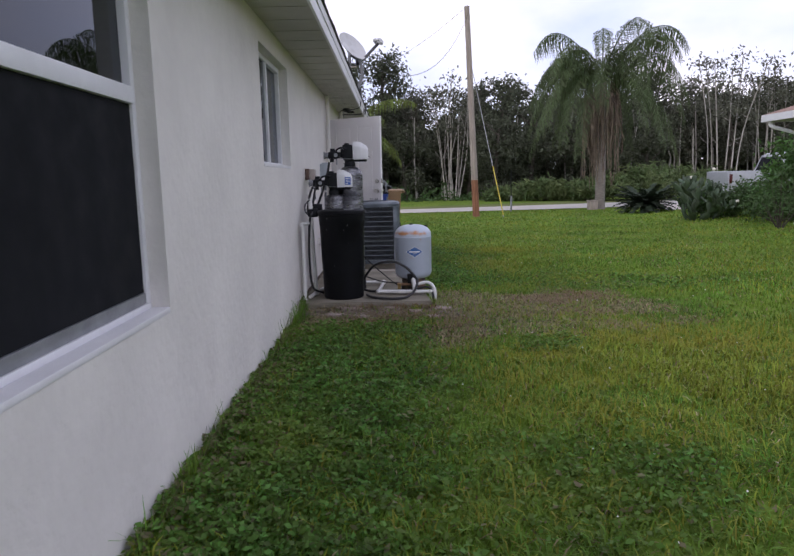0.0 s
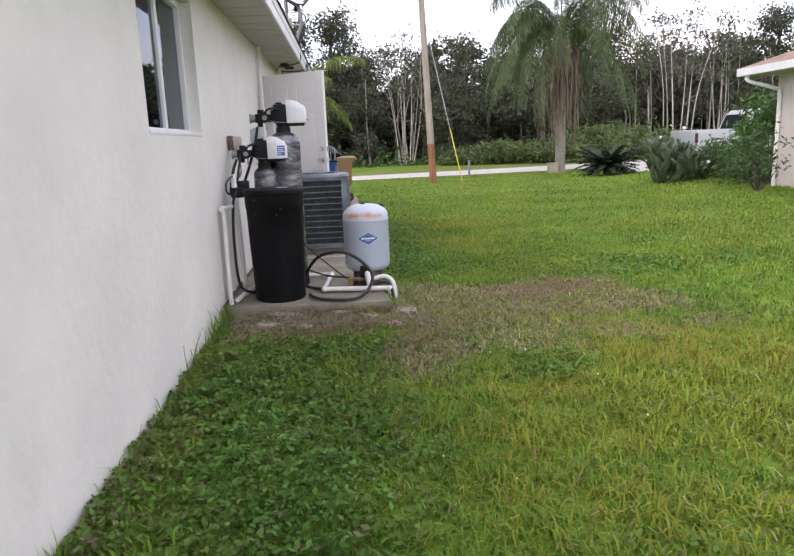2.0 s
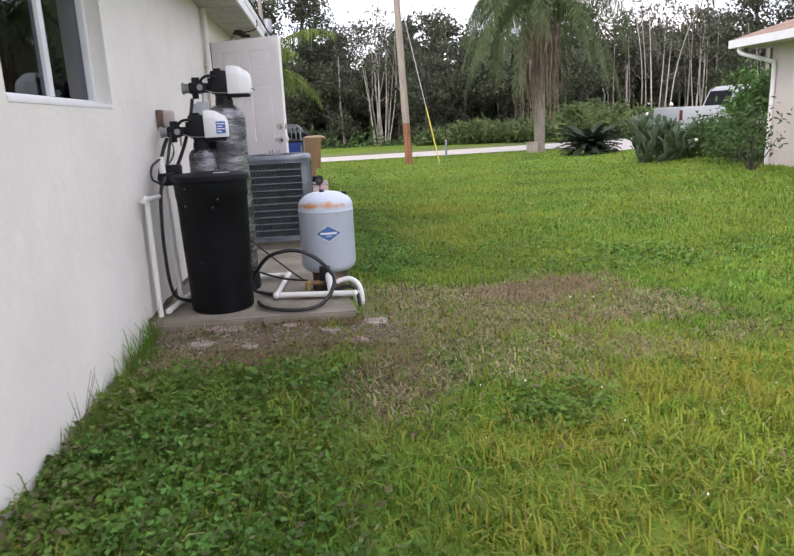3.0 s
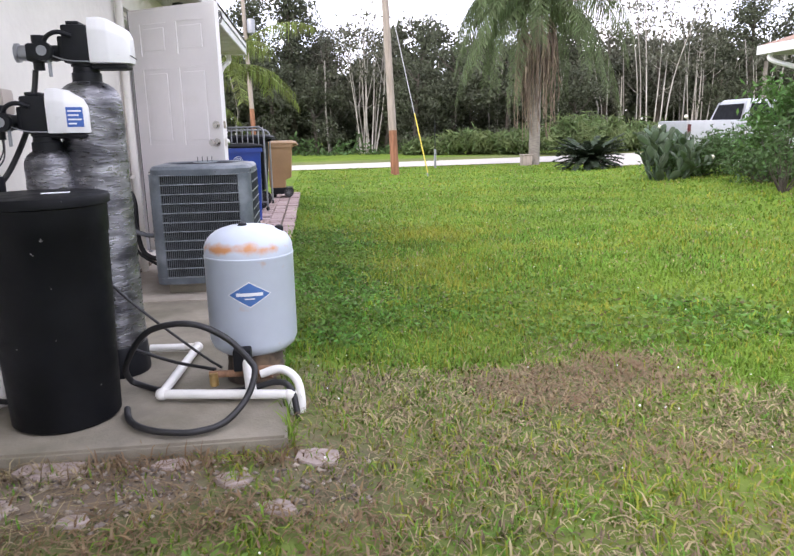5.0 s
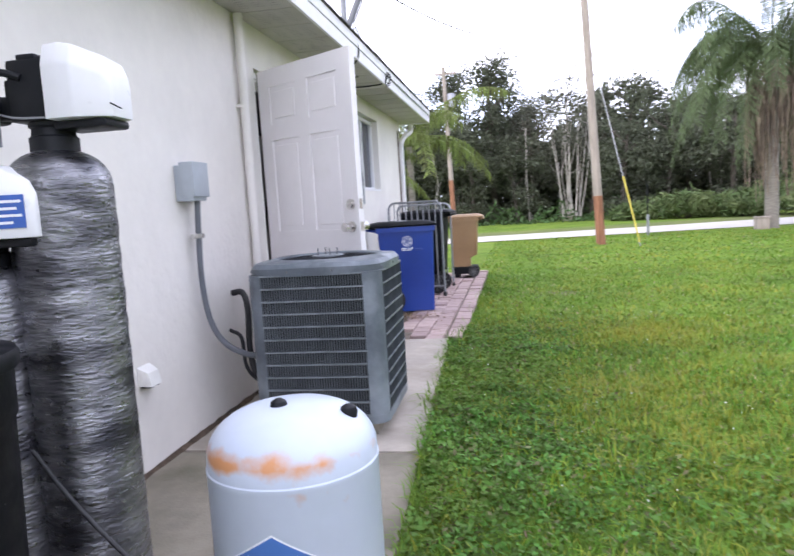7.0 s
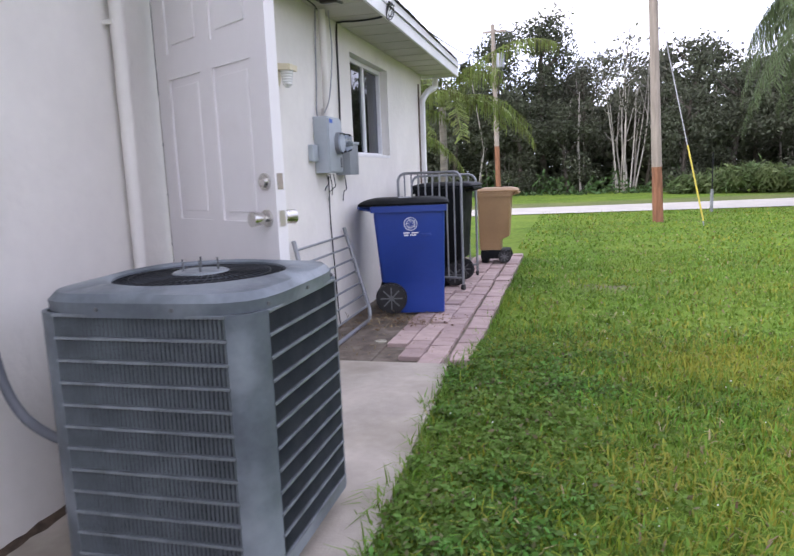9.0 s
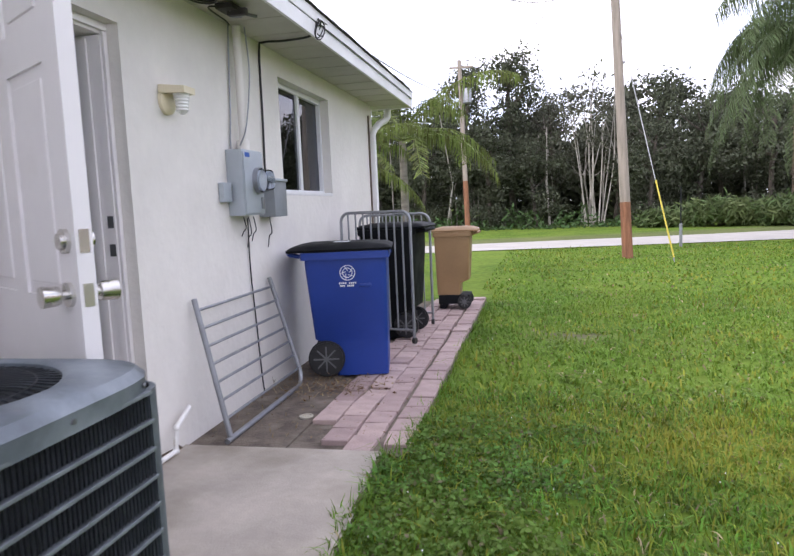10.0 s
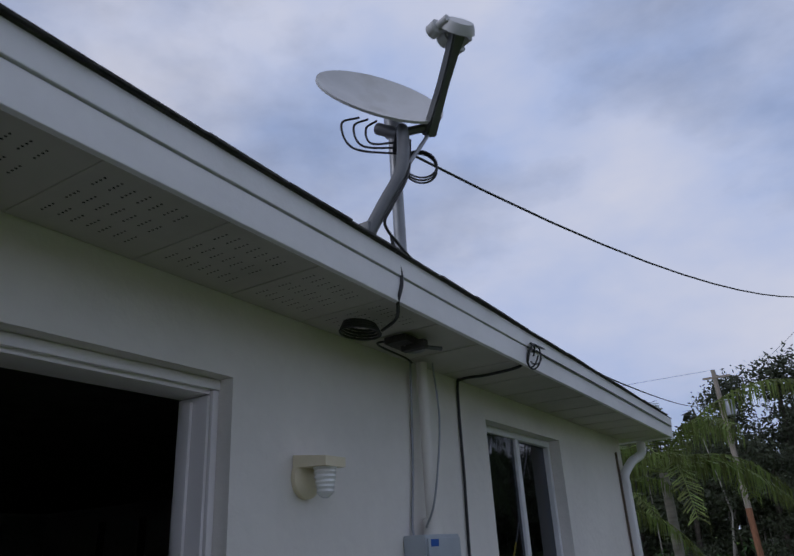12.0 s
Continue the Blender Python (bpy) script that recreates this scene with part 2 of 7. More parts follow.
TANK = rusty_tank()
# Far leaf colours raised and greyed to carry the haze of distance.
LEAF_FAR = leaf_mat("hazed_forest_leaf", (0.082, 0.093, 0.058))
LEAF_FAR2 = leaf_mat("hazed_forest_leaf_grey", (0.12, 0.124, 0.09))
LEAF_SHRUB = leaf_mat("shrub_leaf", (0.075, 0.13, 0.045))
LEAF_PALMETTO = leaf_mat("palmetto_leaf", (0.105, 0.15, 0.055), 0.5, 0.25, (0.16, 0.20, 0.08))
LEAF_PALM = leaf_mat("palm_leaf", (0.10, 0.135, 0.058))
LEAF_PALM2 = leaf_mat("young_palm_leaf", (0.155, 0.19, 0.05))
LEAF_CYCAD = leaf_mat("cycad_leaf", (0.036, 0.052, 0.032), 0.4, 0.1)
GRASS = leaf_mat("grass_blade", (0.140, 0.255, 0.031), 0.55, 0.32, (0.205, 0.305, 0.035))
GRASS_GOLD = leaf_mat("yellowing_grass_blade", (0.265, 0.305, 0.036), 0.45, 0.32, (0.35, 0.325, 0.05))
TURF = leaf_mat("short_turf_blade", (0.158, 0.275, 0.038), 0.18, 0.3, (0.205, 0.305, 0.042))
CLOVER = leaf_mat("weed_leaf", (0.115, 0.215, 0.042), 0.6, 0.32, (0.175, 0.265, 0.048))
OLIVE = leaf_mat("wilted_weed_leaf", (0.17, 0.175, 0.075), 0.5, 0.25, (0.22, 0.17, 0.10))
RUSSET = leaf_mat("russet_dead_grass", (0.175, 0.098, 0.052), 0.6, 0.2, (0.27, 0.18, 0.10))
DRY = leaf_mat("dry_grass", (0.31, 0.235, 0.145), 0.65, 0.2, (0.20, 0.125, 0.07))


# ---- building helpers ----
def thing(name, x, y, z, label, category, rz=0.0, group="", kind=""):
    ob = new(name)
    ob.empty_display_size = 0.1
    ob.matrix_basis = pose(x, y, z, 0, 0, rz)
    return tagged(ob, label, category, group, kind)


def finish(name, bm, material, smooth=True):
    me = bpy.data.meshes.new(name)
    bmesh.ops.recalc_face_normals(bm, faces=bm.faces)
    bm.to_mesh(me)
    bm.free()
    me.materials.append(material)
    if smooth:
        me.polygons.foreach_set("use_smooth", [True] * len(me.polygons))
        me.set_sharp_from_angle(angle=radians(38))
    return me


def part(name, bm, material, parent=None, label="", smooth=True):
    ob = new(name, finish(name, bm, material, smooth))
    ob.parent = parent
    if label:
        tagged(ob, label)
    return ob


def structure(name, bm, material, label, category, smooth=False):
    return tagged(part(name, bm, material, None, "", smooth), label, category, "", "structure")


def box(bm, x0, x1, y0, y1, z0, z1, bevel=0.0, turn=None):
    vs = bmesh.ops.create_cube(bm, size=1.0)["verts"]
    m = pose((x0 + x1) / 2, (y0 + y1) / 2, (z0 + z1) / 2) @ Matrix.Diagonal((x1 - x0, y1 - y0, z1 - z0, 1))
    bmesh.ops.transform(bm, matrix=m, verts=vs)
    if bevel:
        es = list({e for v in vs for e in v.link_edges})
        out = bmesh.ops.bevel(bm, geom=es, offset=bevel, segments=2, profile=0.6, affect="EDGES")
        vs = list({v for f in out["faces"] for v in f.verts} | {v for v in vs if v.is_valid})
    if turn is not None:
        bmesh.ops.transform(bm, matrix=turn, verts=vs)
    return bm


def bx(*a, **k):
    return box(bmesh.new(), *a, **k)


def tube(bm, pts, r, n=10, r_end=None, caps=True):
    """A round bar along a line of points; r_end: its radius at the far end."""
    pts = [Vector(p) for p in pts]
    rings, last = [], None
    for i, p in enumerate(pts):
        d = (pts[min(i + 1, len(pts) - 1)] - pts[max(i - 1, 0)]).normalized()
        if last is None:
            side = d.orthogonal().normalized()
        else:
            side = (last - d * last.dot(d)).normalized()
        last = side
        up = d.cross(side)
        rad = r if r_end is None else r + (r_end - r) * i / (len(pts) - 1)
        rings.append([bm.verts.new(p + rad * (math.cos(2 * math.pi * k / n) * side + math.sin(2 * math.pi * k / n) * up)) for k in range(n)])
    for a, b in zip(rings, rings[1:]):
        for k in range(n):
            bm.faces.new((a[k], a[(k + 1) % n], b[(k + 1) % n], b[k]))
    if caps:
        bm.faces.new(rings[0][::-1])
        bm.faces.new(rings[-1])
    return bm


def smooth_line(pts, steps=8):
    """Points of a soft curve through pts."""
    p = [Vector(q) for q in pts]
    p = [p[0] * 2 - p[1]] + p + [p[-1] * 2 - p[-2]]
    out = []
    for i in range(1, len(p) - 2):
        for s in range(steps):
            t = s / steps
            out.append(0.5 * (2 * p[i] + (p[i + 1] - p[i - 1]) * t + (2 * p[i - 1] - 5 * p[i] + 4 * p[i + 1] - p[i + 2]) * t * t
                              + (3 * p[i] - p[i - 1] - 3 * p[i + 1] + p[i + 2]) * t ** 3))
    return out + [p[-2]]


def lathe(bm, profile, n=40, cx=0.0, cy=0.0, wob=0.0):
    """A turned body: profile of (radius, height) from the bottom up."""
    rings = []
    for r, z in profile:
        rings.append([bm.verts.new((cx + r * (1 + wob * math.sin(5 * a + z * 31)) * math.cos(a), cy + r * (1 + wob * math.sin(5 * a + z * 31)) * math.sin(a), z))
                      for a in (2 * math.pi * k / n for k in range(n))])
    for a, b in zip(rings, rings[1:]):
        for k in range(n):
            bm.faces.new((a[k], a[(k + 1) % n], b[(k + 1) % n], b[k]))
    bm.faces.new(rings[0][::-1])
    bm.faces.new(rings[-1])
    return bm


def loft(bm, rings):
    """A closed skin over rings of equally many points."""
    made = [[bm.verts.new(p) for p in ring] for ring in rings]
    n = len(made[0])
    for a, b in zip(made, made[1:]):
        for k in range(n):
            bm.faces.new((a[k], a[(k + 1) % n], b[(k + 1) % n], b[k]))
    bm.faces.new(made[0][::-1])
    bm.faces.new(made[-1])
    return bm


def rrect(x0, x1, y0, y1, r, z, n=4):
    """A rounded rectangle's outline at height z."""
    out = []
    for cx, cy, a0 in ((x1 - r, y1 - r, 0), (x0 + r, y1 - r, 90), (x0 + r, y0 + r, 180), (x1 - r, y0 + r, 270)):
        for k in range(n + 1):
            a = radians(a0 + 90 * k / n)
            out.append((cx + r * math.cos(a), cy + r * math.sin(a), z))
    return out


def cloud(name, verts, faces, material, parent=None):
    """A mesh object from arrays of points and quads."""
    me = bpy.data.meshes.new(name)
    verts, faces = np.asarray(verts, np.float32), np.asarray(faces, np.int32)
    k = faces.shape[1]
    me.vertices.add(len(verts))
    me.vertices.foreach_set("co", verts.ravel())
    me.loops.add(faces.size)
    me.loops.foreach_set("vertex_index", faces.ravel())
    me.polygons.add(len(faces))
    me.polygons.foreach_set("loop_start", np.arange(0, faces.size, k, dtype=np.int32))
    me.update(calc_edges=True)
    me.materials.append(material)
    ob = new(name, me)
    ob.parent = parent
    return ob


def leaves(name, centres, size, material, parent, rng, aspect=0.5, flat=0.0, vary=0.5):
    """Many small pointed leaves at centres, turned at random; flat: how far they lie level."""
    c = np.asarray(centres, float)
    n = len(c)
    d = rng.normal(size=(n, 3))
    d[:, 2] *= 1 - flat
    d /= np.linalg.norm(d, axis=1)[:, None]
    e = rng.normal(size=(n, 3))
    e[:, 2] *= 1 - flat
    e -= d * (e * d).sum(1)[:, None]
    e /= np.linalg.norm(e, axis=1)[:, None] + 1e-9
    s = size * (1 - vary / 2 + vary * rng.random(n))[:, None]
    v = np.stack([c - d * s, c + e * s * aspect, c + d * s, c - e * s * aspect], 1).reshape(-1, 3)
    return cloud(name, v, np.arange(4 * n).reshape(n, 4), material, parent)


def ground_z(x, y):
    """The lawn's height: level by the house, falling to the street."""
    y = np.asarray(y, float)
    x = np.asarray(x, float)
    mound = 0.05 * np.exp(-((y - 6.9) / 0.35) ** 2 - ((x - 0.7) / 0.9) ** 4)
    verge = 0.085 * np.clip((2.3 - x) / 1.0, 0, 1) * np.clip((y - 7.0) / 0.5, 0, 1) * np.clip((19 - y) / 1.5, 0, 1)
    lot = 0.13 * np.clip((x - 7.5) / 3.0, 0, 1) * np.clip((27 - y) / 4, 0, 1)
    lot = lot + 0.12 * np.clip((x - 11.3) / 0.8, 0, 1) * np.clip((28.5 - y) / 2, 0, 1) * np.clip((y - 20) / 3, 0, 1)
    uneven = (0.012 * np.sin(x * 1.9 + y * 0.7) + 0.010 * np.sin(y * 2.3 - x) + 0.006 * np.sin(x * 6.1 + 1.3 * np.sin(y * 4.7)) * np.sin(y * 5.3)) * np.clip((28 - y) / 3, 0, 1)
    dug = 0.10 * np.clip((1.10 - x) / 0.1, 0, 1) * np.clip((y - 7.04) / 0.08, 0, 1) * np.clip((18.0 - y) / 0.2, 0, 1)
    return mound + verge + lot + uneven - dug - 0.105 - 0.0135 * np.clip(y - 11, 0, 26) - 0.025 * np.clip(x - 0.5, 0, 1.5) / 1.5


def wobble(x, y):
    """Uneven edges for patches of the lawn, about -0.6 to 0.6."""
    return (0.22 * np.sin(x * 2.9 + 2.0 * np.sin(y * 4.3)) * np.sin(y * 3.7 + x) + 0.15 * np.sin(x * 5.3 + 1.7 * np.sin(y * 3.1))
            + 0.13 * np.sin(y * 9.7 + x * 2.2) + 0.12 * np.sin(x * 14 + y * 9) * np.sin(y * 17 - x * 6))


def patches(x, y, spots, soft):
    x, y = np.asarray(x, float), np.asarray(y, float)
    out = np.zeros(np.broadcast(x, y).shape)
    for cx, cy, rx, ry, most in spots:
        d = np.sqrt(((x - cx) / rx) ** 2 + ((y - cy) / ry) ** 2) + wobble(x, y)
        out = np.maximum(out, most * np.clip((1.0 + soft / 2 - d) / soft, 0, 1))
    return out


def soil(x, y):
    """How bare of plants the ground is, 0 to 1: stony earth before the slab, worn spots in the lawn."""
    return patches(x, y, ((0.62, 6.84, 0.85, 0.25, 1.0), (1.45, 6.95, 0.34, 0.30, 0.75), (1.46, 7.6, 0.10, 0.55, 0.5), (2.3, 15.95, 0.55, 0.2, 0.8), (1.45, 5.75, 0.12, 0.2, 0.4)), 0.6)


def dry(x, y):
    """How dry and tan the grass is, 0 to 1."""
    return patches(x, y, ((2.86, 7.68, 0.56, 0.46, 0.88), (2.1, 6.95, 1.15, 0.62, 0.55), (1.75, 7.45, 0.5, 0.4, 0.6), (1.55, 6.0, 0.36, 0.55, 0.7), (2.5, 6.3, 0.75, 0.4, 0.42),
                          (3.5, 7.05, 0.5, 0.34, 0.6), (0.75, 6.62, 0.85, 0.36, 0.85), (3.75, 6.4, 0.3, 0.2, 0.4)), 0.7)


def golden(x, y):
    """How far the grass turns yellow-green, 0 to 1."""
    out = patches(x, y, ((3.1, 4.7, 1.25, 1.3, 0.9), (2.3, 5.0, 0.6, 0.8, 0.5), (0.95, 5.85, 0.16, 0.14, 0.8), (2.9, 12.7, 0.9, 0.9, 0.6), (3.4, 2.6, 0.9, 1.2, 0.5)), 1.1)
    return np.maximum(out, 0.22 + 0.22 * np.sin(np.asarray(x) * 1.3 + 2 * np.sin(np.asarray(y) * 0.8)) * np.sin(np.asarray(y) * 1.1))


def weedy(x, y):
    """How thick the broad-leaved weeds stand, 0 to 1."""
    x, y = np.asarray(x, float), np.asarray(y, float)
    by_wall = np.clip((1.45 - x + 0.55 * wobble(x, y)) / 0.9, 0, 1) * np.clip((6.45 - y) / 0.35, 0, 1)
    by_slab = np.clip((2.25 - x + 0.9 * wobble(x, y)) / 0.55, 0, 1) * np.clip((y - 8.1) / 0.5, 0, 1) * np.clip((13.2 - y) / 1.2, 0, 1)
    clumps_ = patches(x, y, ((2.23, 5.52, 0.28, 0.2, 0.9), (3.9, 8.6, 0.9, 0.5, 0.4), (3.0, 9.1, 0.8, 0.5, 0.3), (2.0, 3.1, 0.5, 0.5, 0.5)), 0.8)
    return np.maximum(np.maximum(by_wall, by_slab), clumps_)


# ---- house ----
WALL_END, EAVE_X, EAVE_Z = 16.9, 0.45, 2.51
HOLES = {"window_1": (0.95, 3.17, 0.69, 2.18), "window_2": (5.55, 6.93, 1.38, 2.33), "door": (10.79, 11.75, 0.12, 2.22), "window_3": (13.82, 15.12, 1.41, 2.33)}


def wall_with_holes(bm, x0, x1, y0, y1, z0, z1, holes):
    ys = sorted({y0, y1, *(v for h in holes for v in h[:2])})
    zs = sorted({z0, z1, *(v for h in holes for v in h[2:])})
    made = {}

    def vert(x, y, z):
        key = (round(x, 4), round(y, 4), round(z, 4))
        if key not in made:
            made[key] = bm.verts.new((x, y, z))
        return made[key]

    def solid(i, k):
        if not (0 <= i < len(ys) - 1 and 0 <= k < len(zs) - 1):
            return False
        cy, cz = (ys[i] + ys[i + 1]) / 2, (zs[k] + zs[k + 1]) / 2
        return not any(h[0] < cy < h[1] and h[2] < cz < h[3] for h in holes)

    for i in range(len(ys) - 1):
        for k in range(len(zs) - 1):
            if not solid(i, k):
                continue
            a, b, c, d = ys[i], ys[i + 1], zs[k], zs[k + 1]
            for x in (x0, x1):
                bm.faces.new([vert(x, *q) for q in ((a, c), (b, c), (b, d), (a, d))])
            for di, dk, ends in ((-1, 0, ((a, c), (a, d))), (1, 0, ((b, c), (b, d))), (0, -1, ((a, c), (b, c))), (0, 1, ((a, d), (b, d)))):
                if not solid(i + di, k + dk):
                    p, q = ends
                    bm.faces.new((vert(x0, *p), vert(x0, *q), vert(x1, *q), vert(x1, *p)))
    return bm


structure("wall_east", wall_with_holes(bmesh.new(), -0.2, 0.0, -4.0, WALL_END, -0.35, EAVE_Z + 0.02, list(HOLES.values())), STUCCO,
          "off-white stucco house wall with windows and a doorway", "wall")
structure("wall_north", bx(-9.0, -0.203, WALL_END - 0.2, WALL_END - 0.003, -0.5, EAVE_Z + 0.02), STUCCO, "off-white stucco front wall of the house", "wall")
structure("wall_south", bx(-9.0, -0.203, -4.0, -3.8, -0.35, EAVE_Z + 0.02), STUCCO, "off-white stucco rear wall of the house", "wall")
structure("wall_west", bx(-9.2, -9.003, -4.0, WALL_END, -0.5, EAVE_Z + 0.02), STUCCO, "off-white stucco far side wall of the house", "wall")
# Partition and ceiling take the dark colour that deepens the indoor shade.
structure("wall_inner", bx(-8.9, -0.21, 8.2, 8.32, 0.11, 2.44), STUCCO_DIM, "inner partition wall beside the garage, coloured dark for the dim room", "wall")
structure("floor", bx(-8.99, -0.21, -3.79, WALL_END - 0.21, -0.2, 0.10), CONCRETE, "grey concrete floor inside the house", "floor")
structure("ceiling", bx(-8.99, -0.21, -3.79, WALL_END - 0.21, 2.45, 2.5), STUCCO_DIM, "ceiling inside the house, coloured dark for the dim room", "ceiling")

# hip roof with fascia and soffit
RX0, RX1, RY0, RY1, RZ, RISE = -9.65, EAVE_X + 0.025, -4.5, 17.23, 2.69, 0.34


def hip_roof():
    bm = bmesh.new()
    h = (RX1 - RX0) / 2
    cx, top = (RX0 + RX1) / 2, RZ + h * RISE
    lo = [bm.verts.new(p) for p in ((RX0, RY0, RZ), (RX1, RY0, RZ), (RX1, RY1, RZ), (RX0, RY1, RZ))]
    a, b = bm.verts.new((cx, RY0 + h, top)), bm.verts.new((cx, RY1 - h, top))
    for f in ((lo[0], lo[1], a), (lo[1], lo[2], b, a), (lo[2], lo[3], b), (lo[3], lo[0], a, b)):
        bm.faces.new(f)
    bm.faces.new(lo[::-1])
    return bm


roof = structure("roof", hip_roof(), SHINGLE, "low hip roof covered with dark asphalt shingles", "roof")
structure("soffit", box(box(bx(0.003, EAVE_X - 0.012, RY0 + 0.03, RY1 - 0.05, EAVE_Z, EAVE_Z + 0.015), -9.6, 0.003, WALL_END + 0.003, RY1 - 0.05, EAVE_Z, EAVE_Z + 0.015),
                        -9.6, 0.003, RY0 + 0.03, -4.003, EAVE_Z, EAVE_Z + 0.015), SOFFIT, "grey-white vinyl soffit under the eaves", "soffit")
fascia = bmesh.new()
for z0, z1, o in ((EAVE_Z - 0.015, EAVE_Z + 0.088, 0.0), (EAVE_Z + 0.093, RZ - 0.004, 0.007)):
    box(fascia, EAVE_X - 0.012 + o, EAVE_X + 0.010 + o, RY0, RY1 - 0.03 + o, z0, z1, 0.003)
    box(fascia, -9.65, EAVE_X - 0.014 + o, RY1 - 0.052 + o, RY1 - 0.03 + o, z0, z1, 0.003)
structure("fascia", fascia, TRIM, "white painted fascia boards along the eaves", "fascia")
ribs = bmesh.new()
for i in range(54):
    y = RY0 + 0.2 + i * 0.4
    if y < RY1 - 0.1:
        box(ribs, 0.02, EAVE_X - 0.03, y, y + 0.006, EAVE_Z - 0.004, EAVE_Z + 0.002)
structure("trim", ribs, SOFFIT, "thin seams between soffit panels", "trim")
# vented soffit panels with small round holes
HOLE_DARK = mat("vent_hole", (0.02, 0.02, 0.02), 0.9, vary=0.1)
hv, hf = [], []
for panel in range(9):
    py = 8.9 + panel * 0.4
    for grp in range(3):
        for i in range(4):
            for k in range(7):
                cx, cy = 0.10 + 0.105 * grp + 0.016 * i + 0.008 * (k % 2), py + 0.05 + 0.042 * k
                base = len(hv)
                for a in range(6):
                    hv.append((cx + 0.0042 * math.cos(a * math.pi / 3), cy + 0.0042 * math.sin(a * math.pi / 3), EAVE_Z - 0.0035))
                hf.append([base + a for a in range(6)])
holes = cloud("soffit_holes", hv, hf, HOLE_DARK)
tagged(holes, "rows of small dark vent holes in the soffit", "vent", "", "stuff")


SCREEN = mat("insect_screen", (0.012, 0.013, 0.016), 0.8, vary=0.15, scale=3, spec=0.15)


def sliding_window(name, key, label, glass, split="vertical", mull=None):
    y0, y1, z0, z1 = HOLES[key]
    win = thing(name, -0.11, (y0 + y1) / 2, z0, label, "window", kind="structure")
    w, h = (y1 - y0) / 2, z1 - z0
    for nm, a in (("frame_rail", (-0.03, 0.03, -w + 0.002, w - 0.002, 0.002, 0.045)), ("frame_rail", (-0.03, 0.03, -w + 0.002, w - 0.002, h - 0.045, h - 0.002)),
                  ("frame_stile", (-0.028, 0.028, -w + 0.002, -w + 0.045, 0.046, h - 0.046)), ("frame_stile", (-0.028, 0.028, w - 0.045, w - 0.002, 0.046, h - 0.046))):
        part(nm, bx(*a, bevel=0.004), FRAME, win)
    if split == "vertical":
        part("meeting_stile", bx(-0.02, 0.034, -0.03, 0.03, 0.046, h - 0.046, bevel=0.004), FRAME, win)
        panes = ((-w + 0.046, -0.031, 0.046, h - 0.046, 0.012), (0.031, w - 0.046, 0.046, h - 0.046, -0.01))
    else:
        part("meeting_rail", bx(-0.02, 0.036, -w + 0.046, w - 0.046, mull - 0.035, mull + 0.035, bevel=0.004), FRAME, win)
        part("lower_sash_rail", bx(-0.02, 0.024, -w + 0.046, w - 0.046, 0.046, 0.095, bevel=0.004), GALV, win, "grey lower sash rail")
        panes = ((-w + 0.046, w - 0.046, 0.096, mull - 0.036, 0.012), (-w + 0.046, w - 0.046, mull + 0.036, h - 0.046, -0.01))
    for a, b, c, d, x in panes:
        screened = split != "vertical" and x > 0
        p = part("screen" if screened else "pane", bx(x - 0.003, x + 0.003, a, b, c, d), SCREEN if screened else glass, win, "dark insect screen" if screened else "", False)
        p.visible_shadow = False
    sill = bmesh.new()
    box(sill, 0.034, 0.114, -w + 0.004, w - 0.004, -0.005, 0.022, 0.006)
    part("window_sill", sill, TRIM, win)
    return win


sliding_window("window_1", "window_1", "large white-framed window with dark glass set deep in the wall", GLASS_DARK, "horizontal", 0.94)
sliding_window("window_2", "window_2", "white-framed sliding window with two panes", GLASS)
sliding_window("window_3", "window_3", "white-framed sliding window with two dark panes", GLASS)
# ---- ground ----
def road_edge(x, far):
    return (36.6 + 0.27 * x) if far else (31.6 + 0.22 * x)


gx = np.concatenate([np.linspace(-300, -12, 14), np.linspace(-9, -0.4, 16), np.linspace(0, 4.6, 93), np.linspace(4.9, 24, 60), np.linspace(28, 300, 16)])
gy = np.concatenate([np.linspace(-200, -6, 12), np.linspace(-4, 5.0, 36), np.linspace(5.05, 8.6, 72), np.linspace(8.9, 44, 108), np.linspace(48, 600, 20)])
gX, gY = np.meshgrid(gx, gy)
gZ = ground_z(gX, gY)
gi = np.arange(len(gx) * len(gy)).reshape(len(gy), len(gx))
gf = np.stack([gi[:-1, :-1], gi[:-1, 1:], gi[1:, 1:], gi[1:, :-1]], -1).reshape(-1, 4)


def lawn_material():
    m = mat("lawn", (0.115, 0.195, 0.028), 1.0, vary=0.5, scale=8.0, bump=0.6, bump_scale=40, spec=0.1, stain=(0.17, 0.235, 0.038), stain_at=(0.4, 0.75), stain_scale=0.7)
    n, l = m.node_tree.nodes, m.node_tree.links
    b = n["Principled BSDF"]
    at = n.new("ShaderNodeAttribute")
    at.attribute_name = "bare"
    x = n.new("ShaderNodeMix")
    x.data_type = "RGBA"
    old = b.inputs["Base Color"].links[0].from_socket
    nz = n.new("ShaderNodeTexNoise")
    nz.inputs["Scale"].default_value = 30
    rp = n.new("ShaderNodeValToRGB")
    rp.color_ramp.elements[0].color, rp.color_ramp.elements[1].color = (0.060, 0.045, 0.032, 1), (0.285, 0.23, 0.18, 1)
    l.new(nz.outputs["Fac"], rp.inputs["Fac"])
    l.new(at.outputs["Fac"], x.inputs["Factor"])
    l.new(old, x.inputs["A"])
    l.new(rp.outputs["Color"], x.inputs["B"])
    l.new(x.outputs["Result"], b.inputs["Base Color"])
    return m


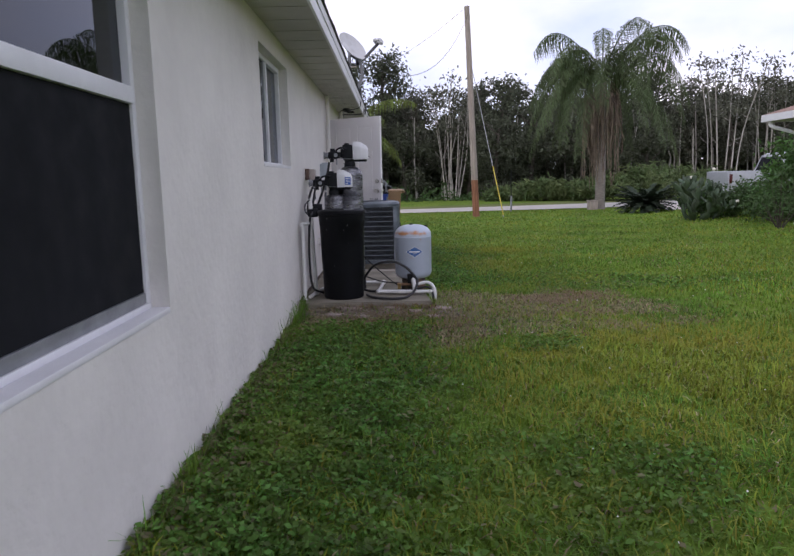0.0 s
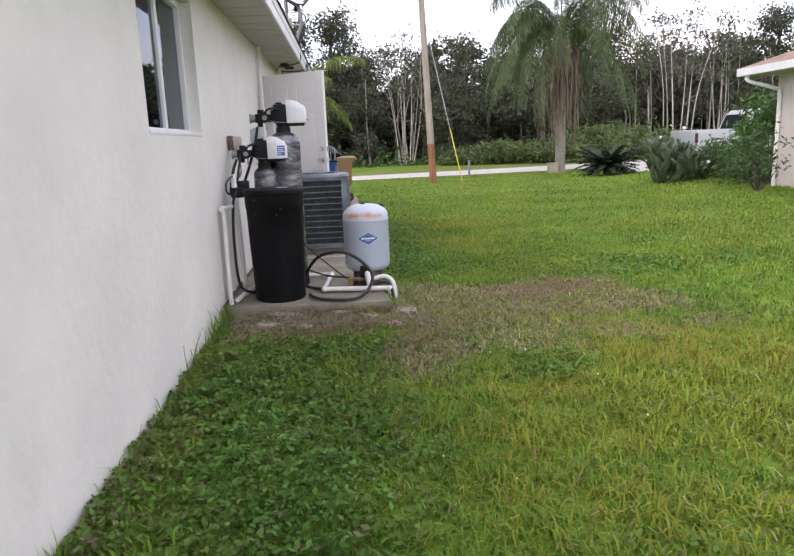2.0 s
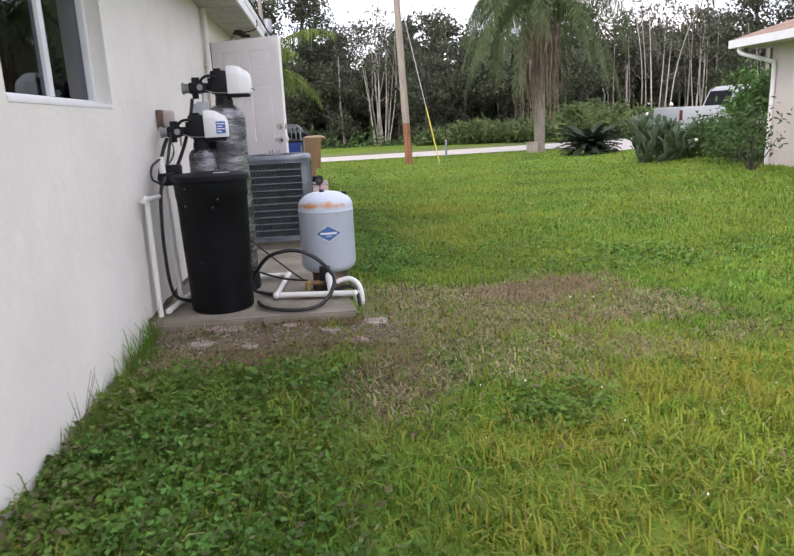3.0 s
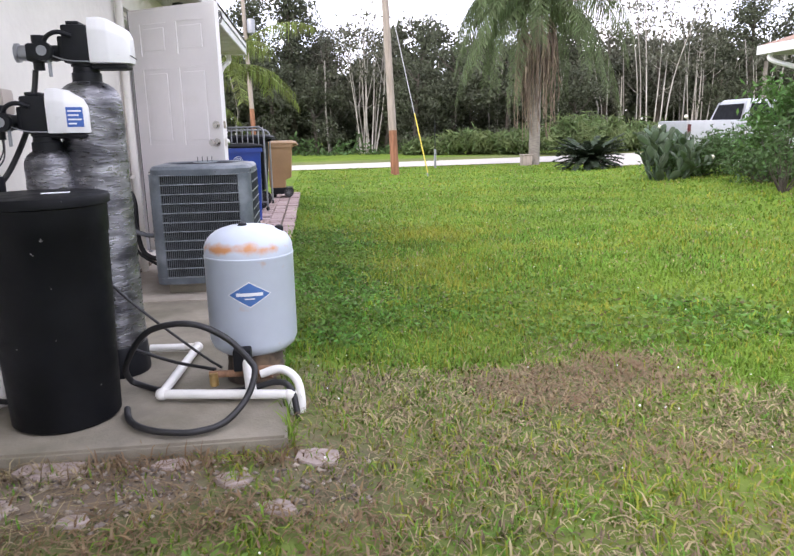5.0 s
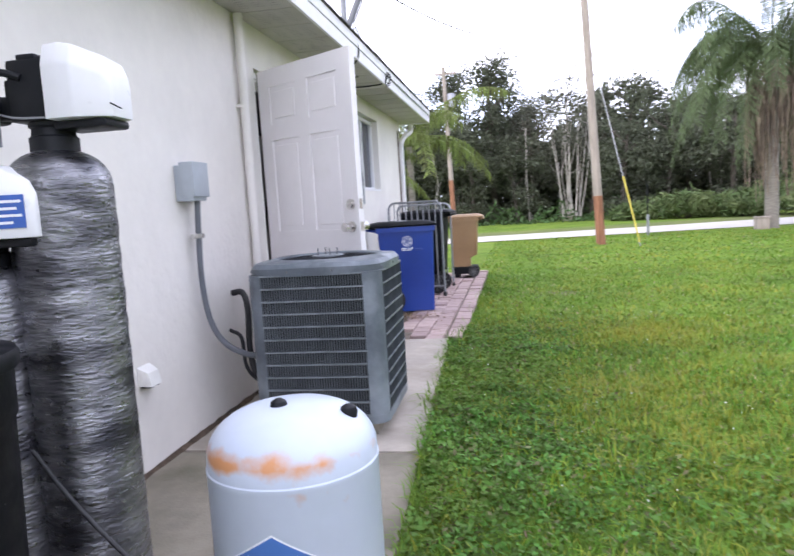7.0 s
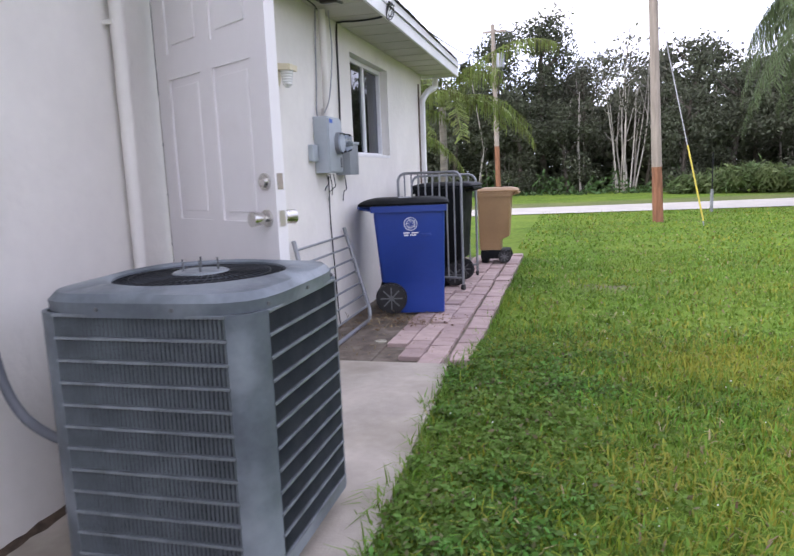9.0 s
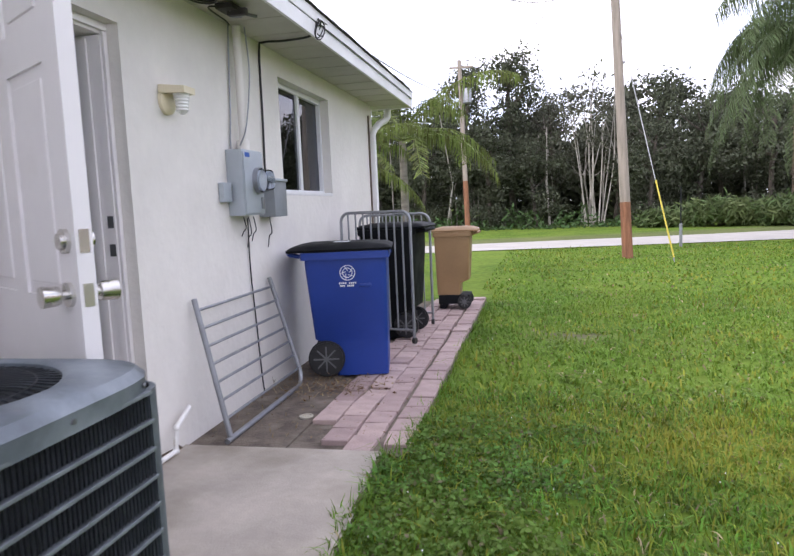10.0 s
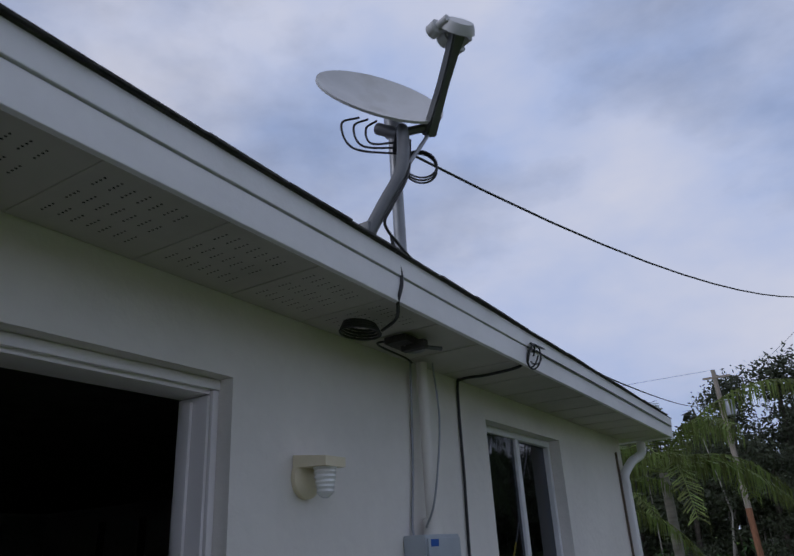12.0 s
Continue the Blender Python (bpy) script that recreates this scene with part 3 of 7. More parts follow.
ground = cloud("ground", np.stack([gX, gY, gZ], -1).reshape(-1, 3), gf, lawn_material())
ground.data.polygons.foreach_set("use_smooth", [True] * len(ground.data.polygons))
att = ground.data.attributes.new("bare", "FLOAT", "POINT")
verge = 0.45 * np.clip((gY - road_edge(gX, True)) / 0.5, 0, 1) * np.clip((road_edge(gX, True) + 5 - gY) / 2, 0, 1)
att.data.foreach_set("value", np.maximum(np.maximum(soil(gX, gY), 0.6 * dry(gX, gY)), verge).astype(np.float32).ravel())
tagged(ground, "green lawn of grass and weeds sloping to the street", "lawn", "", "structure")


rb = bmesh.new()
xs = [-300, -100, -40, -20, -8, 0, 8, 16, 30, 60, 120, 300]
rows = [[rb.verts.new((x, road_edge(x, f), float(ground_z(x, road_edge(x, f))) + 0.025)) for x in xs] for f in (0, 1)]
for i in range(len(xs) - 1):
    rb.faces.new((rows[0][i], rows[0][i + 1], rows[1][i + 1], rows[1][i]))
structure("road", rb, ROAD, "narrow pale grey residential road with grass verges", "road")
drive = bmesh.new()
vs = [drive.verts.new((x, y, float(ground_z(x, y)) + 0.04)) for x, y in ((12.4, 17.2), (18, 17.2), (18, 36), (12.4, 34.8))]
drive.faces.new(vs)
structure("pavement", drive, ROAD, "pale concrete driveway of the house next door", "driveway")



def slab_edge(y):
    return 1.385 - 0.0465 * (y - 7.0)


for name, y0, y1, material, label in (("slab_front", 7.0, 9.30, CONCRETE_OLD, "old stained concrete slab under the water equipment"), ("slab_rear", 9.306, 12.05, CONCRETE, "paler concrete slab outside the side door")):
    slab = loft(bmesh.new(), [[(0.003, y0, z), (slab_edge(y0), y0, z), (slab_edge(y1), y1, z), (0.003, y1, z)] for z in (-0.2, 0.0)])
    bmesh.ops.bevel(slab, geom=list(slab.edges), offset=0.012, segments=2, affect="EDGES")
    structure(name, slab, material, label, "slab")
structure("dirt_strip", bx(0.003, 0.585, 12.054, 17.6, -0.2, -0.022), DIRT, "bare sandy dirt strip at the foot of the wall", "dirt")
structure("paver_bed", bx(0.588, 1.27, 12.054, 17.9, -0.2, -0.03), DIRT, "dark sandy bed under the paver path", "dirt")


# ---- side door, open ----
def side_door():
    leaf_w, t, z0, h = 0.914, 0.044, 0.14, 2.03
    ang = math.degrees(math.atan2(-0.49, 0.776))
    d = thing("door_1", 0.05, 10.72, z0, "white six-panel side door standing wide open", "door", rz=ang, kind="structure")
    bm = bmesh.new()
    # stiles, rails and recessed panels of a six-panel leaf
    xs = [0, 0.115, 0.405, 0.509, 0.799, leaf_w]
    zs = [0, 0.22, 0.72, 0.93, 1.55, 1.66, 1.91, h]
    for i in range(5):
        for k in range(7):
            panel = i in (1, 3) and k in (1, 3, 5)
            g = 0.009 if panel else 0.0
            box(bm, xs[i], xs[i + 1], g, t - g, zs[k], zs[k + 1])
            if panel:
                box(bm, xs[i] + 0.035, xs[i + 1] - 0.035, g - 0.006, t - g + 0.006, zs[k] + 0.035, zs[k + 1] - 0.035, 0.005)
    part("leaf", bm, DOOR_WHITE, d, "", False)
    for z, nm in ((0.945, "knob"), (1.085, "deadbolt")):
        bm = bmesh.new()
        for s, y in ((-1, 0.0), (1, t)):
            tube(bm, [(0.853, y, z), (0.853, y + s * 0.012, z)], 0.033, 20)
            if nm == "knob":
                tube(bm, [(0.853, y + s * 0.012, z), (0.853, y + s * 0.03, z)], 0.013, 14)
                tube(bm, [(0.853, y + s * 0.03, z), (0.853, y + s * 0.04, z), (0.853, y + s * 0.075, z)], 0.024, 18, 0.029)
            else:
                tube(bm, [(0.853, y + s * 0.012, z), (0.853, y + s * 0.022, z)], 0.022, 16)
        part(nm, bm, STEEL, d, "satin steel " + nm)
        part("latch_plate", bx(leaf_w - 0.001, leaf_w + 0.002, 0.009, 0.035, z - 0.03, z + 0.03), STEEL, d)
    # Thin black strip added for the shade in the hinge-side gap.
    part("weather_strip", bx(-0.014, -0.003, 0.006, t - 0.006, 0.004, h - 0.004), RUBBER, d, "dark strip standing in for the shaded gap at the hinge edge")
    for z in (0.2, 1.0, 1.8):
        part("hinge", tube(bmesh.new(), [(-0.008, t + 0.004, z - 0.05), (-0.008, t + 0.004, z + 0.05)], 0.007, 10), STEEL, d)
    return d


side_door()
fr = thing("door_frame", -0.14, 11.2, 0.12, "white wooden door frame set in the wall opening", "door frame", kind="structure")
for nm, a in (("jamb", (-0.085, 0.06, 0.512, 0.547, 0.0, 2.045)), ("jamb", (-0.085, 0.06, -0.408, -0.368, 0.0, 2.045)), ("head_jamb", (-0.085, 0.06, -0.408, 0.547, 2.048, 2.098)),
              ("door_stop", (-0.06, -0.01, 0.498, 0.511, 0.0, 2.03)), ("brick_mould", (0.061, 0.078, 0.520, 0.548, 0.0, 2.06)), ("brick_mould", (0.061, 0.082, -0.408, 0.548, 2.062, 2.098)),
              ("threshold", (-0.085, 0.17, -0.366, 0.476, -0.02, 0.012))):
    part(nm, bx(*a, bevel=0.004), DOOR_WHITE if nm != "threshold" else GALV, fr)
for z in (1.0, 1.14):
    part("strike_plate", bx(0.02, 0.052, 0.5085, 0.5115, z - 0.03, z + 0.03), DISH_DARK, fr, "dark metal strike plate")


# ---- water treatment and pump equipment on the slab ----
BRINE = mat("brine_tank_black", (0.0045, 0.005, 0.0065), 0.5, vary=0.3, scale=6, bump=0.05, bump_scale=120, spec=0.16, stain=(0.3, 0.3, 0.3), stain_at=(0.72, 0.745), stain_scale=24)


def brine_tank():
    t = thing("brine_tank", 0.45, 7.36, 0.0, "tall black plastic brine tank with a lid, standing on the slab", "tank", rz=12)
    part("body", lathe(bmesh.new(), [(0.20, 0.0), (0.212, 0.012), (0.228, 0.5), (0.236, 0.78), (0.242, 0.79), (0.244, 0.90)], 56), BRINE, t)
    part("lid", lathe(bmesh.new(), [(0.243, 0.895), (0.256, 0.90), (0.258, 0.925), (0.252, 0.937), (0.235, 0.942), (0.05, 0.948)], 56), BRINE, t, "slightly domed black lid")
    part("sticker", bx(0.02, 0.12, -0.10, -0.06, 0.947, 0.9492), LABEL_WHITE, t, "small white sticker")
    return t


def filter_head(t, z, out, size, label):
    """The white and black control valve on a filter tank; out: degrees that its front faces."""
    turn = pose(0, 0, z, 0, 0, out)
    s = size
    at = lambda *pts: [turn @ Vector(p) for p in pts]
    bm = bmesh.new()
    lathe(bm, [(0.052, -0.012), (0.064, -0.005), (0.064, 0.035), (0.058, 0.04), (0.055, 0.06), (0.062, 0.065), (0.062, 0.08)], 24)
    bmesh.ops.transform(bm, matrix=turn, verts=bm.verts)
    part("neck", bm, BLACK, t)
    body = bmesh.new()
    box(body, -0.075 * s, 0.038 * s, -0.07 * s, 0.07 * s, 0.075, 0.075 + 0.165 * s, 0.012, turn)
    box(body, -0.10 * s, -0.074 * s, -0.05 * s, 0.05 * s, 0.09, 0.075 + 0.12 * s, 0.012, turn)
    box(body, -0.055 * s, 0.0, -0.05 * s, 0.05 * s, 0.075 + 0.165 * s, 0.075 + 0.182 * s, 0.006, turn)
    part("valve_body", body, BLACK, t, "black plastic valve body")
    man = bmesh.new()
    tube(man, at((-0.09 * s, 0, 0.125), (-0.16 * s, 0, 0.125)), 0.034 * s, 16)
    box(man, -0.24 * s, -0.15 * s, -0.045 * s, 0.045 * s, 0.085, 0.165, 0.015, turn)
    tube(man, at((-0.15 * s, -0.085 * s, 0.125), (-0.15 * s, 0.085 * s, 0.125)), 0.03 * s, 16)
    tube(man, at((-0.15 * s, -0.105 * s, 0.125), (-0.15 * s, -0.08 * s, 0.125)), 0.042 * s, 18)
    tube(man, at((-0.20 * s, 0, 0.09), (-0.20 * s, 0, 0.05)), 0.024 * s, 14)
    tube(man, at((-0.19 * s, 0.0, 0.16), (-0.19 * s, 0.0, 0.20)), 0.03 * s, 14)
    tube(man, smooth_line(at((-0.03 * s, -0.072 * s, 0.19), (-0.08 * s, -0.085 * s, 0.205), (-0.13 * s, -0.07 * s, 0.19), (-0.16 * s, -0.05 * s, 0.15))), 0.010, 8)
    part("manifold", man, BLACK, t, "black pipe manifold with round ports")
    port = bmesh.new()
    tube(port, at((-0.24 * s, 0, 0.125), (-0.275 * s, 0, 0.125)), 0.034 * s, 16)
    tube(port, at((-0.275 * s, 0, 0.125), (-0.29 * s, 0, 0.125)), 0.042 * s, 16)
    part("pipe_union", port, GALV, t, "grey pipe union")
    part("port_ring", tube(bmesh.new(), at((-0.15 * s, -0.108 * s, 0.125), (-0.15 * s, -0.106 * s, 0.125)), 0.022 * s, 16), GALV, t)
    part("drip_tube", tube(bmesh.new(), at((-0.145 * s, -0.03, 0.10), (-0.145 * s, -0.032, 0.02)), 0.008, 8), GALV, t, "short pale tube")
    part("valve_wire", tube(bmesh.new(), smooth_line(at((-0.13 * s, -0.07, 0.11), (-0.05 * s, -0.09, 0.085), (0.04 * s, -0.08, 0.08))), 0.003, 6), GALV, t)
    plate = bmesh.new()
    box(plate, 0.04 * s, 0.195 * s, -0.06 * s, 0.06 * s, 0.05, 0.073, 0.010, turn)
    part("base_plate", plate, BLACK, t)
    rings = []
    for x, w, h in ((0.04, 0.088, 0.195), (0.085, 0.094, 0.198), (0.125, 0.094, 0.19), (0.195, 0.062, 0.15), (0.212, 0.050, 0.115)):
        rings.append(at(*[(x * s, yy * s, 0.074 + zz * s) for yy, zz in ((-w, 0), (w, 0), (w, h * 0.72), (w * 0.8, h), (-w * 0.8, h), (-w, h * 0.72))]))
    bm = loft(bmesh.new(), rings)
    bmesh.ops.bevel(bm, geom=list(bm.edges), offset=0.006, segments=2, profile=0.6, affect="EDGES")
    part("cover", bm, HEAD_WHITE, t, label)
    return turn @ pose(0.16 * s, -0.078 * s, 0, 0, 0, 24.6)


def wrapped_tank(name, x, y, r, h, label):
    t = thing(name, x, y, 0.0, label, "tank")
    pr = [(r * 0.98, 0.13)]
    for i in range(30):
        z = 0.13 + (h - 0.13 - r * 0.75) * (i + 1) / 30
        pr.append((r * (1 + 0.008 * math.sin(i * 2.7) - (0.012 if i % 5 == 0 else 0)), z))
    for k in range(1, 9):
        a = radians(11.25 * k)
        pr.append((max(0.05, r * math.cos(a) ** 0.8), h - r * 0.75 + r * 0.75 * math.sin(a)))
    part("body", lathe(bmesh.new(), pr, 48, wob=0.006), FOIL, t, "silver insulating wrap with wrinkles and dark seams")
    part("foot", lathe(bmesh.new(), [(r * 1.03, 0.0), (r * 1.06, 0.015), (r * 1.02, 0.14), (r * 0.99, 0.15)], 40), BLACK, t, "black plastic foot")
    return t


brine_tank()
tall = wrapped_tank("filter_tank", 0.52, 7.90, 0.140, 1.41, "tall filter tank wrapped in silver foil with a white control head")
badge_at = filter_head(tall, 1.405, 2, 1.0, "white plastic valve cover")
small = wrapped_tank("softener_tank", 0.345, 7.80, 0.106, 1.11, "shorter silver-wrapped softener tank with a white control head")
turn = filter_head(small, 1.10, 0, 0.98, "white plastic valve cover")
lab = bmesh.new()
box(lab, -0.034, 0.034, -0.0035, -0.0012, 0.10, 0.185, 0.0, turn)
part("label", lab, LABEL_BLUE, small, "blue printed label")
lab = bmesh.new()
for i, w in enumerate((0.05, 0.04, 0.05, 0.03)):
    box(lab, -0.028, -0.028 + w * 1.1, -0.0050, -0.0042, 0.165 - i * 0.018, 0.172 - i * 0.018, 0.0, turn)
part("label_text", lab, LABEL_WHITE, small, "white unreadable lines on the blue label")
lab = bmesh.new()
box(lab, -0.008, 0.024, -0.0035, -0.0012, 0.118, 0.122, 0.0, badge_at @ pose(0, 0, 0, 0, 30, 0))
part("cover_mark", lab, BLACK, tall, "short dark mark on the cover")


BASE = mat("dark_stand", (0.10, 0.075, 0.06), 0.9, vary=0.5, scale=9, stain=(0.30, 0.20, 0.13), stain_at=(0.5, 0.7), stain_scale=9)


def pressure_tank():
    t = thing("pressure_tank", 1.215, 7.70, 0.0, "pale blue-white steel pressure tank with rust spots and a blue badge", "tank", rz=0)
    r = 0.205
    pr = [(0.12, 0.145), (0.165, 0.155), (0.19, 0.175), (r, 0.21), (r, 0.60), (r * 1.008, 0.603), (r * 1.008, 0.612), (r * 0.995, 0.615)]
    for k in range(1, 10):
        a = radians(10 * k)
        pr.append((max(0.012, r * math.cos(a) ** 0.72), 0.63 + 0.115 * math.sin(a)))
    part("body", lathe(bmesh.new(), pr, 64), TANK, t)
    part("base_ring", lathe(bmesh.new(), [(0.13, 0.0), (0.14, 0.005), (0.13, 0.09), (0.135, 0.15)], 36), BASE, t, "rusted steel stand ring")
    for x, y in ((-0.02, -0.02), (0.145, 0.0)):
        rr = math.hypot(x, y)
        z = 0.742 - 0.25 * max(0, rr - 0.04) ** 1.1
        part("valve_cap", lathe(bmesh.new(), [(0.02, z - 0.012), (0.022, z), (0.018, z + 0.012), (0.008, z + 0.018)], 14, x, y), BLACK, t, "small black cap")
    # badge: a blue lozenge wrapped on the wall, with a white rim and a pale word-like band

    def lozenge(w, h, off, a0, zc, n=14):
        b = bmesh.new()
        top, bot = [], []
        for i in range(n + 1):
            u = -1 + 2 * i / n
            a = a0 + u * w / r
            hh = h * (1 - abs(u))
            for lst, s in ((top, 1), (bot, -1)):
                lst.append(b.verts.new(((r + off) * math.cos(a), (r + off) * math.sin(a), zc + s * hh + (0.0001 if s > 0 else 0))))
        for i in range(n):
            b.faces.new((bot[i], bot[i + 1], top[i + 1], top[i]))
        return b
    a0 = radians(273)
    part("badge_rim", lozenge(0.098, 0.060, 0.0010, a0, 0.455), LABEL_WHITE, t)
    part("badge", lozenge(0.092, 0.055, 0.0018, a0, 0.455), mat("badge_blue", (0.06, 0.16, 0.42), 0.45, vary=0.12), t, "blue lozenge badge")
    bm = bmesh.new()
    for k in range(-9, 10):
        a = a0 + 0.0062 * k / r
        for z0, z1, lim in ((0.449, 0.464, 10), (0.434, 0.439, 4)):
            if abs(k) < lim:
                box(bm, -0.0036, 0.0036, -0.0005, 0.0005, z0, z1, turn=pose((r + 0.0026) * math.cos(a), (r + 0.0026) * math.sin(a), 0, 0, 0, math.degrees(a) + 90))
    part("badge_mark", bm, LABEL_WHITE, t, "plain white band across the badge")
    return t


pressure_tank()

# pump fittings under the tank
pm = thing("pump_switch", 1.19, 7.47, 0.0, "small black pressure switch and brass fitting in front of the tank", "pump fitting")
part("switch_box", bx(-0.05, 0.03, -0.04, 0.03, 0.12, 0.22, bevel=0.01), BLACK, pm)
part("brass_nipple", tube(bmesh.new(), [(-0.14, -0.02, 0.06), (-0.14, -0.03, 0.12)], 0.02, 14), mat("old_brass", (0.45, 0.30, 0.12), 0.5, 0.6, vary=0.3, scale=20), pm, "weathered brass valve")
part("cross_pipe", tube(bmesh.new(), [(-0.16, -0.02, 0.11), (0.12, 0.0, 0.10)], 0.016, 12), RUST, pm, "rusty iron pipe")
part("flange", tube(bmesh.new(), [(0.06, -0.03, 0.11), (0.12, -0.03, 0.11)], 0.03, 14), RUST, pm, "rusted flange")


def pvc_run(name, pts, label, r=0.021):
    t = thing(name, *pts[0], label, "pipe")
    o = Vector(pts[0])
    bm = bmesh.new()
    q = [Vector(p) - o for p in pts]
    for a, b in zip(q, q[1:]):
        tube(bm, [a, b], r, 14)
    part("pipe", bm, PVC, t)
    for p in q[1:-1]:
        s = bmesh.new()
        bmesh.ops.create_icosphere(s, subdivisions=2, radius=r * 1.38, matrix=Matrix.Translation(p))
        part("elbow", s, PVC, t)
    return t


pvc_run("floor_pipe", [(0.62, 8.12, 0.035), (0.87, 8.10, 0.035), (0.82, 7.44, 0.035), (1.39, 7.33, 0.04), (1.41, 7.32, -0.09)], "white plastic water pipe lying on the slab")
pvc_run("riser_pipe", [(1.22, 7.36, 0.04), (1.20, 7.45, 0.17)], "short white plastic riser pipe", 0.024)
bend = thing("bent_pipe", 1.26, 7.42, 0.11, "white plastic pipe bent down over the slab's edge", "pipe")
part("pipe", tube(bmesh.new(), smooth_line([(0, 0, 0), (0.09, -0.01, 0.02), (0.155, -0.04, -0.02), (0.175, -0.07, -0.1), (0.17, -0.09, -0.2)]), 0.019, 12), PVC, bend)
pvc_run("wall_pipe", [(0.05, 7.20, -0.16), (0.05, 7.22, 0.80), (0.05, 7.13, 0.80)], "white plastic pipe standing against the wall", 0.019)
pvc_run("wall_pipe", [(0.05, 7.22, 0.80), (0.09, 7.40, 0.80)], "white plastic branch pipe at the wall", 0.017)
pvc_run("wall_pipe", [(0.13, 7.52, 0.0), (0.10, 7.53, 1.06)], "white plastic pipe rising behind the brine tank", 0.022)
pvc_run("wall_pipe", [(0.10, 7.22, 0.03), (0.14, 7.54, 0.03), (0.24, 7.9, 0.04)], "white plastic pipe lying along the wall foot", 0.02)
pvc_run("drain_pipe", [(0.06, 11.15, 0.03), (0.06, 11.86, 0.03), (0.06, 11.88, 0.15), (0.06, 12.03, 0.22)], "thin white drain pipe with an elbow at the wall foot", 0.014)


def hose(name, pts, r, label, steps=10, material=RUBBER):
    o = Vector(pts[0])
    ob = part(name, tube(bmesh.new(), [p - o for p in smooth_line(pts, steps)], r, 10), material)
    ob.location = o
    return tagged(ob, label, name.split("_")[-1])


hose("black_hose", [(0.70, 7.33, 0.022), (0.735, 7.22, 0.022), (0.80, 7.13, 0.022), (0.90, 7.07, 0.022), (1.02, 7.05, 0.022), (1.13, 7.10, 0.03), (1.21, 7.20, 0.08), (1.245, 7.29, 0.155),
                    (1.225, 7.34, 0.20), (1.12, 7.36, 0.31), (0.97, 7.38, 0.37), (0.78, 7.45, 0.32), (0.655, 7.54, 0.15), (0.645, 7.61, 0.05), (0.70, 7.60, 0.022), (0.80, 7.53, 0.02), (1.0, 7.45, 0.02),
                    (1.20, 7.40, 0.05), (1.33, 7.37, 0.085), (1.395, 7.33, 0.06), (1.425, 7.27, -0.08)],
     0.0138, "loose black rubber hose lying in a loop")
hose("drain_hose", [(0.50, 7.70, 0.62), (0.58, 7.72, 0.48), (0.72, 7.72, 0.33), (0.95, 7.72, 0.12), (1.05, 7.70, 0.05)], 0.0065, "thin black tube hanging between the tanks")
hose("drain_hose", [(0.66, 7.66, 0.18), (0.85, 7.62, 0.12), (1.05, 7.50, 0.115)], 0.008, "thin black tube between the tank and the pump")
hose("supply_hose", [(0.285, 7.94, 1.46), (0.265, 7.94, 1.36), (0.22, 7.93, 1.2), (0.16, 7.80, 1.0), (0.12, 7.62, 0.90)], 0.013, "black tube down from the control head")
hose("supply_hose", [(0.10, 7.79, 1.18), (0.075, 7.74, 1.10), (0.06, 7.66, 0.98), (0.06, 7.58, 0.90)], 0.013, "black tube down from the softener head")
hose("supply_hose", [(0.15, 7.72, 1.22), (0.13, 7.68, 1.10), (0.105, 7.60, 0.92)], 0.011, "black tube behind the brine tank")
hose("supply_hose", [(0.12, 7.50, 0.92), (0.10, 7.40, 0.80), (0.09, 7.36, 0.45), (0.11, 7.38, 0.12), (0.22, 7.45, 0.03)], 0.012, "black tube hanging along the wall pipe")
hose("supply_hose", [(0.10, 7.52, 1.05), (0.06, 7.42, 1.0), (0.07, 7.36, 0.92), (0.12, 7.42, 0.88)], 0.008, "black tube curled behind the tank")
vm = thing("valve_cluster", 0.12, 7.55, 0.86, "cluster of black pipe fittings behind the brine tank", "pipe fitting")
part("fitting", box(bx(-0.05, 0.06, -0.05, 0.05, 0.0, 0.09, bevel=0.015), -0.03, 0.10, 0.02, 0.08, 0.05, 0.14, 0.015), BLACK, vm)

# junction box with its cover on the wall
jb = thing("outlet_box", 0.0, 8.02, 1.32, "weathered outlet box on the wall with a drooping cover", "outlet box")
part("box", bx(0.002, 0.045, -0.06, 0.06, -0.06, 0.07, bevel=0.006), mat("old_box_brown", (0.16, 0.10, 0.08), 0.7, vary=0.3, scale=12), jb, "dark brown back box")
part("cover", bx(0.046, 0.115, -0.05, 0.075, -0.055, 0.065, bevel=0.02), mat("old_plastic", (0.52, 0.45, 0.40), 0.6, vary=0.12), jb, "yellowed plastic cover")
for d in (0.0, 0.03):
    hose("wall_wire", [(0.07, 8.02 + d, 1.27), (0.08, 7.97 + d, 1.2), (0.12, 7.88, 1.10 - d), (0.10, 7.78, 1.0)], 0.0035, "thin dark wire from the outlet box")


